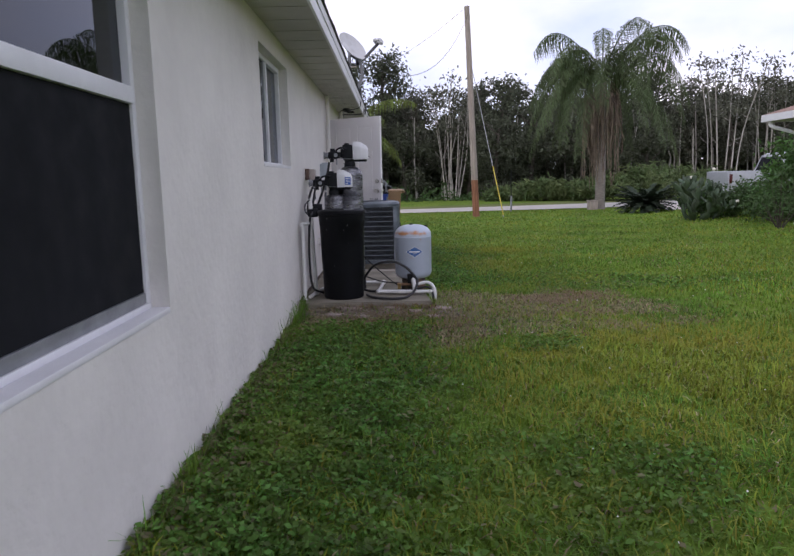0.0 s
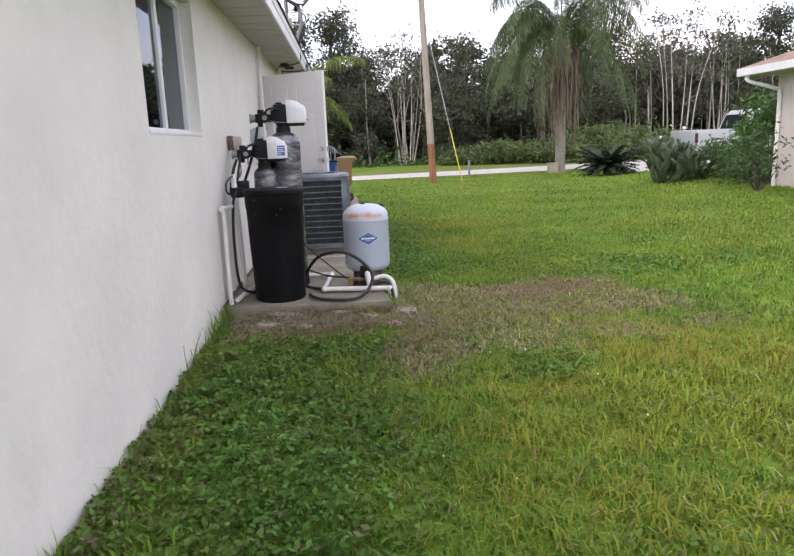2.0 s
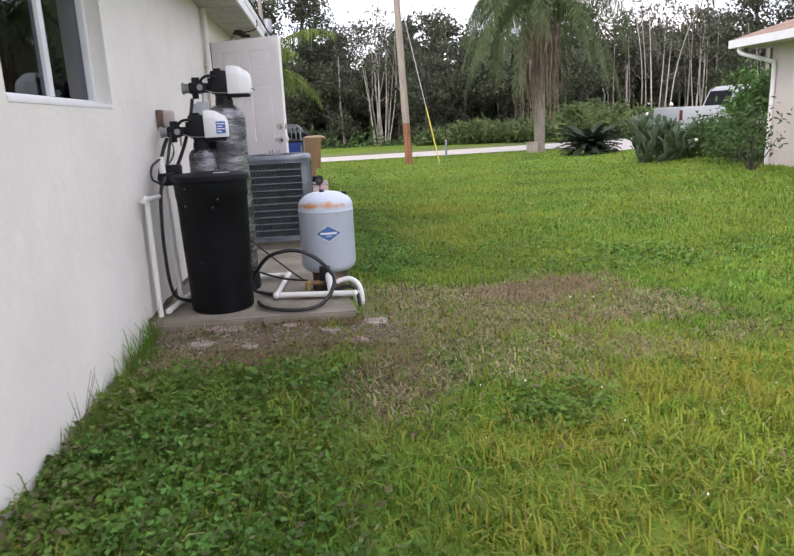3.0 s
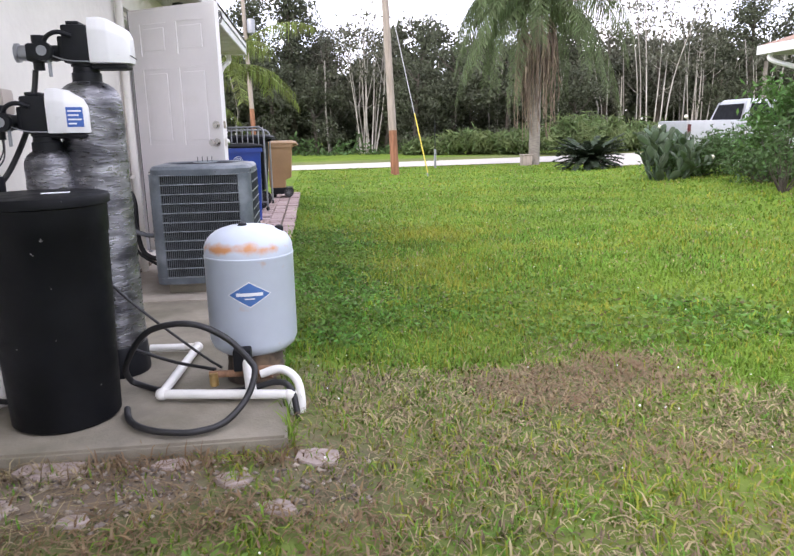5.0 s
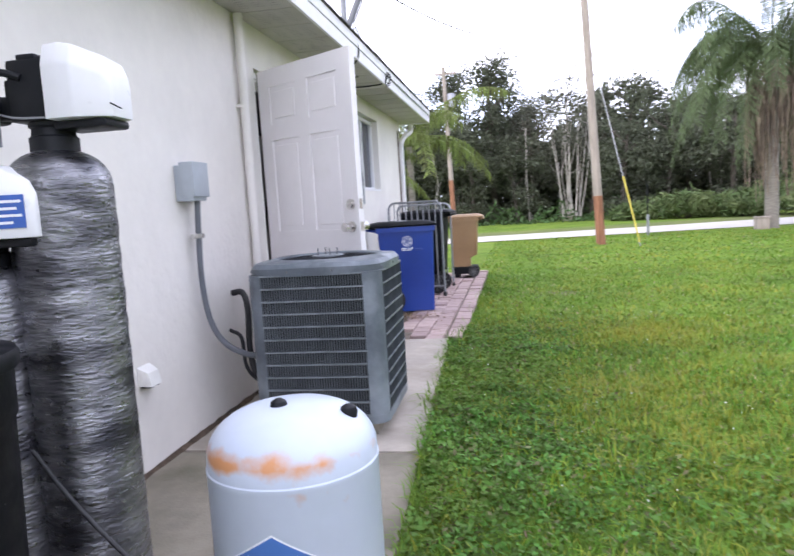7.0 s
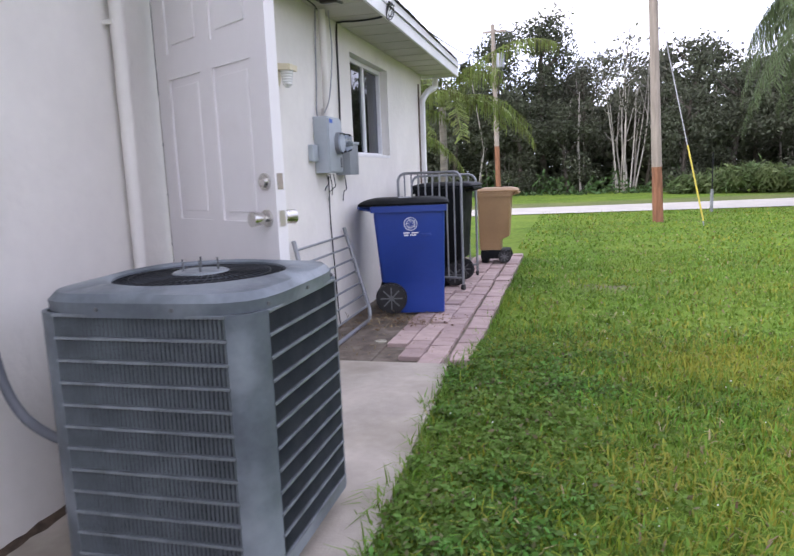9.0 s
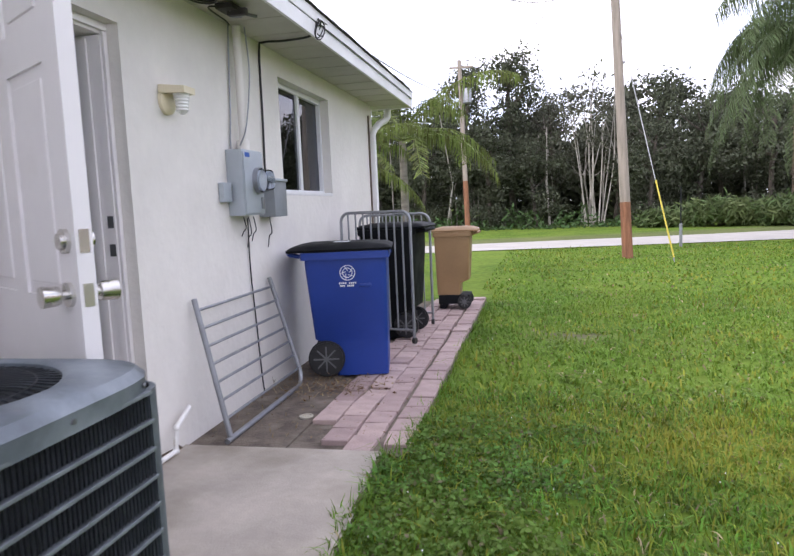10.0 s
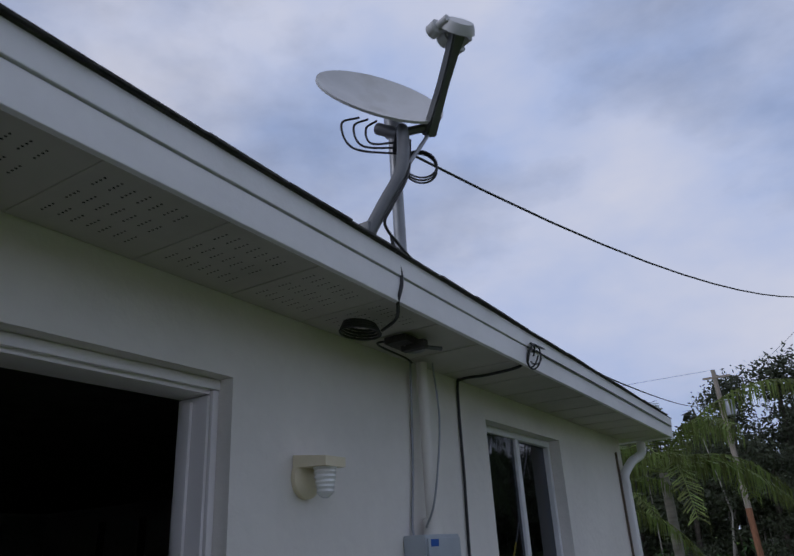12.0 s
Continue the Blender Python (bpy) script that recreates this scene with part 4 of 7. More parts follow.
# ---- air conditioner ----
def condenser():
    x0, x1, y0, y1, h = -0.36, 0.36, -0.36, 0.36, 0.838
    t = thing("air_conditioner", 0.722, 9.83, 0.085, "weathered grey air conditioner condenser with louvred sides", "air conditioner")
    part("base_pan", loft(bmesh.new(), [rrect(x0, x1, y0, y1, 0.085, z) for z in (0.0, 0.045)]), AC_GREY, t)
    part("pad", bx(x0 + 0.07, x1 - 0.07, y0 + 0.08, y1 - 0.05, -0.084, -0.002, bevel=0.012), CONCRETE_OLD, t, "low grey mounting pad")
    part("coil", loft(bmesh.new(), [rrect(x0 + 0.02, x1 - 0.02, y0 + 0.02, y1 - 0.02, 0.05, z) for z in (0.046, h - 0.045)]), AC_FIN, t, "dark finned coil")
    for cx, cy in ((x0, y0), (x1, y0), (x1, y1), (x0, y1)):
        sx, sy = (1 if cx < 0 else -1), (1 if cy < 0 else -1)
        w = 0.088
        bow = [(cx + sx * w * (1 - math.sin(a)), cy + sy * w * (1 - math.cos(a))) for a in (radians(15 * q) for q in range(7))]
        pts = bow + [(cx + sx * 0.014, cy + sy * w), (cx + sx * 0.045, cy + sy * 0.045), (cx + sx * w, cy + sy * 0.014)]
        part("corner_post", loft(bmesh.new(), [[(p[0], p[1], z) for p in pts] for z in (0.046, h - 0.045)]), AC_GREY, t)
    # louvre panels: rows of thin upright fins between ledges
    rows = 11
    zs = [0.05 + (h - 0.10) * k / rows for k in range(rows + 1)]
    for side in range(4):
        length = (x1 - x0 if side % 2 == 0 else y1 - y0) - 0.17
        half = length / 2
        face = (-y0, x1, y1, -x0)[side]
        turn = pose(0, 0, 0, 0, 0, 90 * side)
        panel = bx(-half, half, -face - 0.005, -face + 0.012, -0.0045, 0.0045, bevel=0.002)
        bmesh.ops.transform(panel, matrix=turn, verts=panel.verts)
        ledge = finish("louvre_ledge", panel, AC_LEDGE, False)
        for z in zs:
            ob = new("louvre_ledge", ledge)
            ob.parent = t
            ob.location = (0, 0, z)
        fv, ff = [], []
        n = int(length / 0.0135)
        for k in range(rows):
            for i in range(n):
                x = -half + (i + 0.5) * length / n
                c, d = zs[k] + 0.006, zs[k + 1] - 0.006
                base = len(fv)
                lean_ = 0.0018 if side == 0 else 0.0036
                for px, py, pz in ((x - lean_, -face - 0.003, c), (x + lean_, -face + 0.008, c), (x + lean_, -face + 0.008, d), (x - lean_, -face - 0.003, d)):
                    fv.append(turn @ Vector((px, py, pz)))
                ff.append([base, base + 1, base + 2, base + 3])
        cloud("louvre_panel", fv, ff, AC_LOUVRE, t)["kind"] = "stuff"
    # top cap with a round grille over the fan
    bm = bmesh.new()
    n, R = 48, 0.275

    def square(r, z, a):
        c, s = math.cos(a), math.sin(a)
        k = (abs(c) ** 5 + abs(s) ** 5) ** (1 / 5)
        return (r * c / k, r * s / k, z)
    ang = [2 * math.pi * k / n for k in range(n)]
    rings = [[bm.verts.new(square(0.366, h - 0.055, a)) for a in ang], [bm.verts.new(square(0.368, h - 0.012, a)) for a in ang], [bm.verts.new(square(0.350, h + 0.010, a)) for a in ang],
             [bm.verts.new((R * 1.06 * math.cos(a), R * 1.06 * math.sin(a), h + 0.024)) for a in ang], [bm.verts.new((R * math.cos(a), R * math.sin(a), h + 0.016)) for a in ang],
             [bm.verts.new((R * 0.99 * math.cos(a), R * 0.99 * math.sin(a), h - 0.10)) for a in ang]]
    for a, b in zip(rings, rings[1:]):
        for k in range(n):
            bm.faces.new((a[k], a[(k + 1) % n], b[(k + 1) % n], b[k]))
    part("top_cap", bm, AC_GREY, t, "bleached grey top cap")
    grille = bmesh.new()
    for k in range(56):
        a = 2 * math.pi * k / 56
        pts = [(r * math.cos(a + (0.275 - r) * 1.6), r * math.sin(a + (0.275 - r) * 1.6), z) for r, z in ((0.275, h + 0.008), (0.2, h + 0.016), (0.13, h + 0.02), (0.085, h + 0.02))]
        tube(grille, pts, 0.0024, 4)
    for r in (0.11, 0.17, 0.225):
        tube(grille, [(r * math.cos(q), r * math.sin(q), h + 0.014) for q in (2 * math.pi * k / 36 for k in range(37))], 0.0024, 4)
    part("fan_grille", grille, AC_FIN, t, "dark wire grille over the fan")
    part("motor_cover", lathe(bmesh.new(), [(0.09, h + 0.012), (0.092, h + 0.02), (0.085, h + 0.026), (0.02, h + 0.028)], 28), AC_LOUVRE, t, "grey motor cover disc")
    for a in range(4):
        x, y = 0.055 * math.cos(a * 1.57 + 0.5), 0.055 * math.sin(a * 1.57 + 0.5)
        part("bolt", tube(bmesh.new(), [(x, y, h + 0.02), (x, y, h + 0.065)], 0.0035, 6), DISH_DARK, t)
    fan = lathe(bmesh.new(), [(0.268, h - 0.2), (0.27, h - 0.16)], 36)
    part("fan_well", fan, AC_FIN, t)
    for k in range(10):
        a = radians(36 * k)
        c, s = math.cos(a), math.sin(a)
        part("screw", tube(bmesh.new(), [square(0.367, h - 0.03, a), square(0.372, h - 0.03, a)], 0.006, 8), DISH_DARK, t)
    return t


condenser()
eb = thing("disconnect_box", 0.0, 9.60, 1.29, "grey metal electrical disconnect box on the wall", "electrical box")
part("box", bx(0.002, 0.10, -0.08, 0.08, 0.0, 0.19, bevel=0.005), BOX_GREY, eb)
part("cover", bx(0.035, 0.115, -0.088, 0.088, 0.02, 0.205, bevel=0.006), BOX_GREY, eb, "grey lift-off cover")
part("latch", tube(bmesh.new(), [(0.06, 0.09, 0.02), (0.06, 0.11, 0.02)], 0.012, 10), STEEL, eb)
hose("flex_conduit", [(0.07, 9.62, 1.29), (0.06, 9.62, 1.1), (0.055, 9.62, 0.85), (0.085, 9.615, 0.64), (0.16, 9.605, 0.51), (0.28, 9.595, 0.445), (0.38, 9.60, 0.43)], 0.0165, "grey flexible conduit hanging from the disconnect box",
     material=mat("conduit_grey", (0.13, 0.14, 0.16), 0.5, vary=0.15))
part_clamp = part("conduit_clamp", box(bx(-0.02, 0.03, -0.035, 0.035, -0.012, 0.012, bevel=0.004), 0.0, 0.01, -0.045, 0.045, -0.014, 0.014), STEEL)
part_clamp.location = (0.05, 9.62, 1.10)
tagged(part_clamp, "steel strap clamp holding the conduit", "clamp")
ls = thing("refrigerant_line", 0.03, 10.0, 0.5, "black insulated refrigerant lines from the wall to the condenser", "pipe")
part("insulation", tube(bmesh.new(), smooth_line([(-0.02, 0.1, 0.22), (0.05, 0.09, 0.22), (0.09, 0.06, 0.12), (0.10, 0.02, -0.12), (0.16, -0.03, -0.27), (0.34, -0.06, -0.33)]), 0.019, 12), RUBBER, ls)
part("copper_line", tube(bmesh.new(), smooth_line([(-0.02, 0.02, 0.0), (0.06, 0.0, -0.05), (0.10, -0.02, -0.25), (0.34, -0.09, -0.40)]), 0.012, 10), RUBBER, ls)
vc = thing("vent_cap", 0.0, 9.05, 0.47, "small white plastic vent hood on the wall", "vent")
part("hood", loft(bmesh.new(), [[(0.002, -0.055, -0.04), (0.002, 0.055, -0.04), (0.002, 0.055, 0.05), (0.002, -0.055, 0.05)], [(0.065, -0.045, -0.045), (0.065, 0.045, -0.045), (0.05, 0.045, 0.02), (0.05, -0.045, 0.02)]]), PVC, vc)
part("flap", bx(0.004, 0.055, -0.04, 0.04, -0.052, -0.047), BLACK, vc)
dp = thing("corner_pipe", 0.0, 10.47, 0.0, "painted vertical pipe running up the wall beside the door", "pipe")
part("pipe", tube(bmesh.new(), [(0.045, 0, 0.0), (0.045, 0, 2.50)], 0.03, 14), STUCCO, dp)
for z in (0.8, 1.9):
    part("bracket", bx(0.001, 0.05, -0.04, 0.04, z, z + 0.02), STUCCO, dp)


# ---- meter, lamp and cables on the garage wall ----
lamp = thing("wall_lamp", 0.0, 12.13, 1.85, "cream jelly-jar wall lamp with a ribbed glass shade, unlit", "lamp")
part("backplate", lathe(bmesh.new(), [(0.075, 0.0), (0.075, 0.02), (0.06, 0.03)], 28), CREAM, lamp).matrix_basis = pose(0.001, 0, 0.05, 0, 90, 0)
part("hood", loft(bmesh.new(), [[(0.005, -0.07, 0.085), (0.005, 0.07, 0.085), (0.005, 0.07, 0.13), (0.005, -0.07, 0.13)], [(0.15, -0.06, 0.08), (0.15, 0.06, 0.08), (0.15, 0.06, 0.115), (0.15, -0.06, 0.115)]]), CREAM, lamp, "cream metal hood")
part("shade", lathe(bmesh.new(), [(0.045, 0.082)] + [(0.045 - 0.005 * (k % 2) - 0.0012 * k, 0.08 - 0.0085 * k) for k in range(12)] + [(0.012, -0.026)], 28, 0.10, 0.0), LAMP_GLASS, lamp, "clear ribbed glass jar")

meter = thing("electric_meter", 0.0, 13.0, 1.24, "grey electric meter box with a round glass meter", "electric meter")
part("box", bx(0.002, 0.115, -0.19, 0.13, 0.02, 0.45, bevel=0.006), BOX_GREY, meter)
part("cover_lip", bx(0.116, 0.124, -0.18, 0.12, 0.03, 0.435, bevel=0.003), BOX_GREY, meter)
part("meter_ring", tube(bmesh.new(), [(0.12, 0.02, 0.25), (0.155, 0.02, 0.25)], 0.088, 32), GALV, meter)
part("meter_face", tube(bmesh.new(), [(0.156, 0.02, 0.25), (0.165, 0.02, 0.25)], 0.07, 28), LABEL_WHITE, meter, "pale dial face")
mg = part("meter_glass", tube(bmesh.new(), [(0.156, 0.02, 0.25), (0.19, 0.02, 0.25), (0.225, 0.02, 0.25)], 0.082, 28, 0.066), glass_mat("meter_dome", (0.75, 0.78, 0.8)), meter, "clear glass dome")
mg.visible_shadow = False
part("tag", bx(0.1245, 0.1255, -0.16, -0.09, 0.40, 0.43), LABEL_BLUE, meter, "small blue tag")
part("seal", bx(0.124, 0.135, 0.06, 0.10, 0.06, 0.14, bevel=0.004), GALV, meter)
pn = thing("breaker_box", 0.0, 13.42, 1.24, "small grey breaker box beside the meter", "electrical box")
part("box", bx(0.002, 0.13, -0.13, 0.11, 0.0, 0.27, bevel=0.006), mat("box_mid_grey", (0.27, 0.29, 0.31), 0.5, 0.2, vary=0.1), pn)
part("hood", bx(0.002, 0.14, -0.14, 0.12, 0.255, 0.275, bevel=0.004), BOX_GREY, pn)
sb = thing("junction_box", 0.0, 12.745, 1.35, "small flat grey junction box on the wall", "electrical box")
part("box", bx(0.002, 0.04, -0.065, 0.05, 0.0, 0.125, bevel=0.005), BOX_GREY, sb)
ms = thing("service_mast", 0.0, 12.98, 1.69, "painted conduit rising from the meter to the soffit", "conduit")
part("conduit", tube(bmesh.new(), [(0.06, 0, 0), (0.06, 0, 0.81)], 0.028, 16), STUCCO, ms)
part("collar", tube(bmesh.new(), [(0.06, 0, 0.0), (0.06, 0, 0.07)], 0.045, 16), STUCCO, ms)
hose("wall_wire", [(0.03, 12.92, 2.5), (0.012, 12.93, 2.2), (0.012, 12.91, 1.95), (0.012, 12.88, 1.75), (0.02, 12.87, 1.69)], 0.006, "loose grey wire beside the conduit", material=GALV)
hose("wall_wire", [(0.10, 13.02, 2.5), (0.11, 13.03, 2.2), (0.10, 12.95, 1.85), (0.06, 12.92, 1.72)], 0.005, "loose grey wire down the conduit", material=GALV)
hose("wall_cable", [(0.44, 13.42, 2.535), (0.40, 13.42, 2.5), (0.2, 13.44, 2.495), (0.05, 13.45, 2.5), (0.012, 13.46, 2.45), (0.011, 13.45, 2.0), (0.012, 13.43, 1.6), (0.02, 13.42, 1.53)], 0.008, "dark cable running down the wall to the breaker box", steps=6)
for y0, d in ((12.92, 0.0), (13.0, 0.04), (13.08, 0.02), (13.36, 0.05)):
    hose("wall_wire", [(0.05, y0, 1.25), (0.06, y0 + 0.01, 1.18 - d), (0.03, y0 + 0.03, 1.15 - d), (0.02, y0 + 0.02, 1.12 - 2 * d)], 0.0038, "short dark wire hanging under the meter")
hose("ground_wire", [(0.02, 13.05, 1.24), (0.012, 13.06, 0.9), (0.012, 13.1, 0.5), (0.012, 13.14, 0.1), (0.02, 13.15, -0.03)], 0.005, "thin dark ground wire down the wall")

# cables and fittings under the eave
cb = thing("cable_bundle", 0.25, 12.25, 2.50, "coiled black cables hanging under the soffit", "cable")
for k in range(4):
    pts = [(0.055 * math.cos(a) * (1 + 0.1 * k) - 0.04, 0.085 * math.sin(a) * (1 + 0.06 * k) - 0.02, -0.018 - 0.011 * k) for a in (2 * math.pi * q / 20 for q in range(21))]
    part("loop", tube(bmesh.new(), pts, 0.0055, 6), CABLE, cb)
part("lead", tube(bmesh.new(), smooth_line([(0.19, -0.12, 0.27), (0.215, -0.10, 0.10), (0.205, -0.12, 0.0), (0.12, 0.0, -0.02), (0.0, 0.08, -0.025)]), 0.007, 6), CABLE, cb)
cf = thing("cable_clamp", 0.22, 12.55, 2.50, "rusty bracket and dark cable clamps under the soffit", "bracket")
part("bracket", box(bx(-0.06, 0.05, -0.07, 0.07, -0.035, -0.002, bevel=0.006), -0.02, 0.1, 0.0, 0.04, -0.06, -0.02, 0.006), mat("dark_fitting", (0.035, 0.03, 0.028), 0.7, vary=0.4, scale=20), cf)
part("arm", tube(bmesh.new(), [(0.0, 0.0, -0.03), (0.10, 0.16, -0.035)], 0.01, 8), DISH_DARK, cf)
part("ring", tube(bmesh.new(), [(0.04 * math.cos(a), 0.04 * math.sin(a) + 0.09, -0.03) for a in (2 * math.pi * q / 16 for q in range(17))], 0.012, 8), GALV, cf)
part("tie_wire", tube(bmesh.new(), smooth_line([(-0.02, -0.05, -0.02), (-0.12, -0.03, -0.012), (-0.15, 0.25, -0.01), (-0.17, 0.35, -0.012)]), 0.005, 6), CABLE, cf)
hose("eave_cable", [(0.47, 13.42, 2.60), (0.475, 15.0, 2.602), (0.475, 17.1, 2.60)], 0.004, "thin cable along the fascia")
wf = thing("wire_knot", 0.47, 13.42, 2.58, "tangle of black wires tied at the fascia", "cable")
rng = np.random.default_rng(3)
for k in range(4):
    pts = [(0.012 + 0.02 * math.sin(a + k), (0.03 + 0.012 * k) * math.cos(a) + 0.02 * k, (0.05 + 0.012 * (k % 3)) * math.sin(a + 0.3 * k) - 0.03) for a in (2 * math.pi * q / 16 + k for q in range(13 + k % 3))]
    part("loop", tube(bmesh.new(), pts, 0.0045, 6), CABLE, wf)


# ---- roof antenna dish ----
def dish():
    c = Vector((0.363, 12.235, 3.547))
    nrm = Vector((0.675, -0.485, 0.556)).normalized()
    base = Vector((0.42, 12.0, 2.75))
    t = thing("satellite_dish", *base, "weathered grey satellite dish on a bent steel mast", "satellite dish")
    right = Vector((0, 0, 1)).cross(nrm).normalized()
    up = nrm.cross(right)
    A, B, DEPTH = 0.30, 0.285, 0.05
    bm = bmesh.new()
    rings = []
    for side in (0.0, -0.012):
        for k in range(9):
            q = k / 8
            rings.append([bm.verts.new(c - base + right * (A * q * math.cos(a)) + up * (B * q * math.sin(a)) + nrm * (DEPTH * (q * q - 1) + side)) if k else None for a in (2 * math.pi * i / 48 for i in range(48))])
    for s in (0, 9):
        hub = bm.verts.new(c - base - nrm * (DEPTH + (0.012 if s else 0)))
        for i in range(48):
            bm.faces.new((hub, rings[s + 1][i], rings[s + 1][(i + 1) % 48]))
            for k in range(1, 8):
                a, b = rings[s + k], rings[s + k + 1]
                bm.faces.new((a[i], a[(i + 1) % 48], b[(i + 1) % 48], b[i]))
    for i in range(48):
        bm.faces.new((rings[8][i], rings[8][(i + 1) % 48], rings[17][(i + 1) % 48], rings[17][i]))
    part("reflector", bm, DISH, t)
    bk = c - base - nrm * 0.09 - up * 0.10
    low, top = Vector((0.546, 12.338, 3.342)) - base, Vector((0.828, 12.105, 3.576)) - base
    neck = Vector((0.455, 12.245, 3.33)) - base
    part("mast", tube(bmesh.new(), smooth_line([(0, 0, -0.01), (0.045, 0.055, 0.13), (0.088, 0.118, 0.28), tuple((neck + Vector((0.086, 0.12, 0.30))) / 2 + Vector((0.012, 0, 0.02))), tuple(neck)]), 0.027, 16), DISH_DARK, t, "bent dark steel mast")
    part("back_bracket", box(bmesh.new(), -0.024, 0.024, -0.03, 0.03, -0.11, -0.005, 0.006, Matrix.Translation(neck) @ pose(0, 0, 0, 10, 12, 35)), BLACK, t, "black steel clamp behind the dish")
    part("back_plate", tube(bmesh.new(), [neck - Vector((0, 0, 0.03)), bk - nrm * 0.035], 0.028, 14), DISH_DARK, t)
    part("arm_bracket", tube(bmesh.new(), [neck - Vector((0, 0, 0.02)), low + Vector((0, 0, 0.015))], 0.02, 8), DISH_DARK, t)
    arm = bmesh.new()
    d = (top - low).normalized()
    s = d.cross(nrm).normalized() * 0.022
    w = d.cross(s).normalized() * 0.03
    loft(arm, [[p + s + w * k, p - s + w * k, p - s - w * k, p + s - w * k] for p, k in ((low - d * 0.03, 1.0), (low + d * 0.2, 0.72), (low + d * 0.34, 0.85), (top, 1.15))])
    bmesh.ops.bevel(arm, geom=list(arm.edges), offset=0.006, segments=2, affect="EDGES")
    part("feed_arm", arm, DISH_DARK, t, "dark grey feed arm")
    cover = bmesh.new()
    tube(cover, [top - d * 0.005, top + d * 0.02, top + d * 0.035], 0.072, 20, 0.055)
    part("feed_plate", cover, DISH, t, "round grey plastic feed cover")
    aim = (c - base + up * 0.02 - top).normalized()
    across = aim.cross(up).normalized()
    for k in (-1, 0, 1):
        o = top + d * 0.008 + across * (0.062 * k)
        horn = tube(bmesh.new(), [o, o + aim * 0.055], 0.018, 14)
        tube(horn, [o + aim * 0.055, o + aim * 0.062, o + aim * 0.094, o + aim * 0.10], 0.034, 18, 0.030)
        part("feed_horn", horn, DISH, t, "round pale feed horn")
    part("mount_foot", box(bx(-0.05, 0.03, -0.06, 0.06, -0.045, -0.03, bevel=0.004), -0.025, 0.02, -0.028, 0.028, -0.032, 0.03, 0.006), DISH_DARK, t, "rusty steel roof mount")
    part("strut", tube(bmesh.new(), [low - d * 0.02, (0.10, 0.16, 0.33)], 0.009, 8), GALV, t)
    for k in range(3):
        p = c - base - nrm * 0.06 - right * (0.05 + 0.04 * k) - up * 0.19
        part("lead_cable", tube(bmesh.new(), smooth_line([p, p - right * (0.05 + 0.015 * k) - Vector((0, 0, 0.05)), p - right * 0.03 - Vector((0, 0, 0.12 + 0.02 * k)), neck + Vector((-0.02, 0, -0.06 - 0.03 * k))]), 0.0052, 6), CABLE, t)
    for k in range(3):
        ring = [neck + Vector((0.055 + 0.072 * math.cos(a) * 0.75, 0.04 + 0.072 * math.cos(a) * 0.65, -0.20 + 0.006 * k + (0.072 - 0.003 * k) * math.sin(a))) for a in (2 * math.pi * q / 22 for q in range(23))]
        part("coil", tube(bmesh.new(), [q + Vector((0.004 * k, -0.006 * k, 0)) for q in ring], 0.0045, 6), CABLE, t)
    part("mast_cable", tube(bmesh.new(), smooth_line([tuple(neck + Vector((0.02, 0.03, -0.05))), (0.115, 0.13, 0.27), (0.075, 0.06, 0.11), (0.05, 0.04, 0.03), (0.06, 0.12, -0.03), (0.062, 0.2, -0.06)]), 0.006, 6), CABLE, t)
    return t


dish()
sp = thing("service_pole", 0.28, 12.47, 2.78, "grey steel service mast standing through the roof edge", "mast")
part("pole", tube(bmesh.new(), [(0, 0, 0), (0, 0, 0.72)], 0.028, 16), GALV, sp)
part("weather_head", lathe(bmesh.new(), [(0.03, 0.70), (0.045, 0.71), (0.045, 0.80), (0.025, 0.84)], 16), GALV, sp)


def sag(a, b, drop, n=14):
    a, b = Vector(a), Vector(b)
    return [a + (b - a) * (k / n) - Vector((0, 0, drop * 4 * (k / n) * (1 - k / n))) for k in range(n + 1)]


def cable(name, a, b, drop, r, label):
    o = Vector(a)
    ob = part(name, tube(bmesh.new(), [p - o for p in sag(a, b, drop, 24)], r, 6), CABLE)
    ob.location = o
    return tagged(ob, label, "cable")


cable("service_drop", (0.30, 12.5, 3.42), (3.98, 26.9, 7.4), 1.1, 0.0068, "twisted black service cable sagging from the roof mast to the pole")
cable("phone_line", (0.48, 13.44, 2.62), (-1.95, 46.9, 8.1), 0.55, 0.007, "thin black phone line from the eave to the far pole")


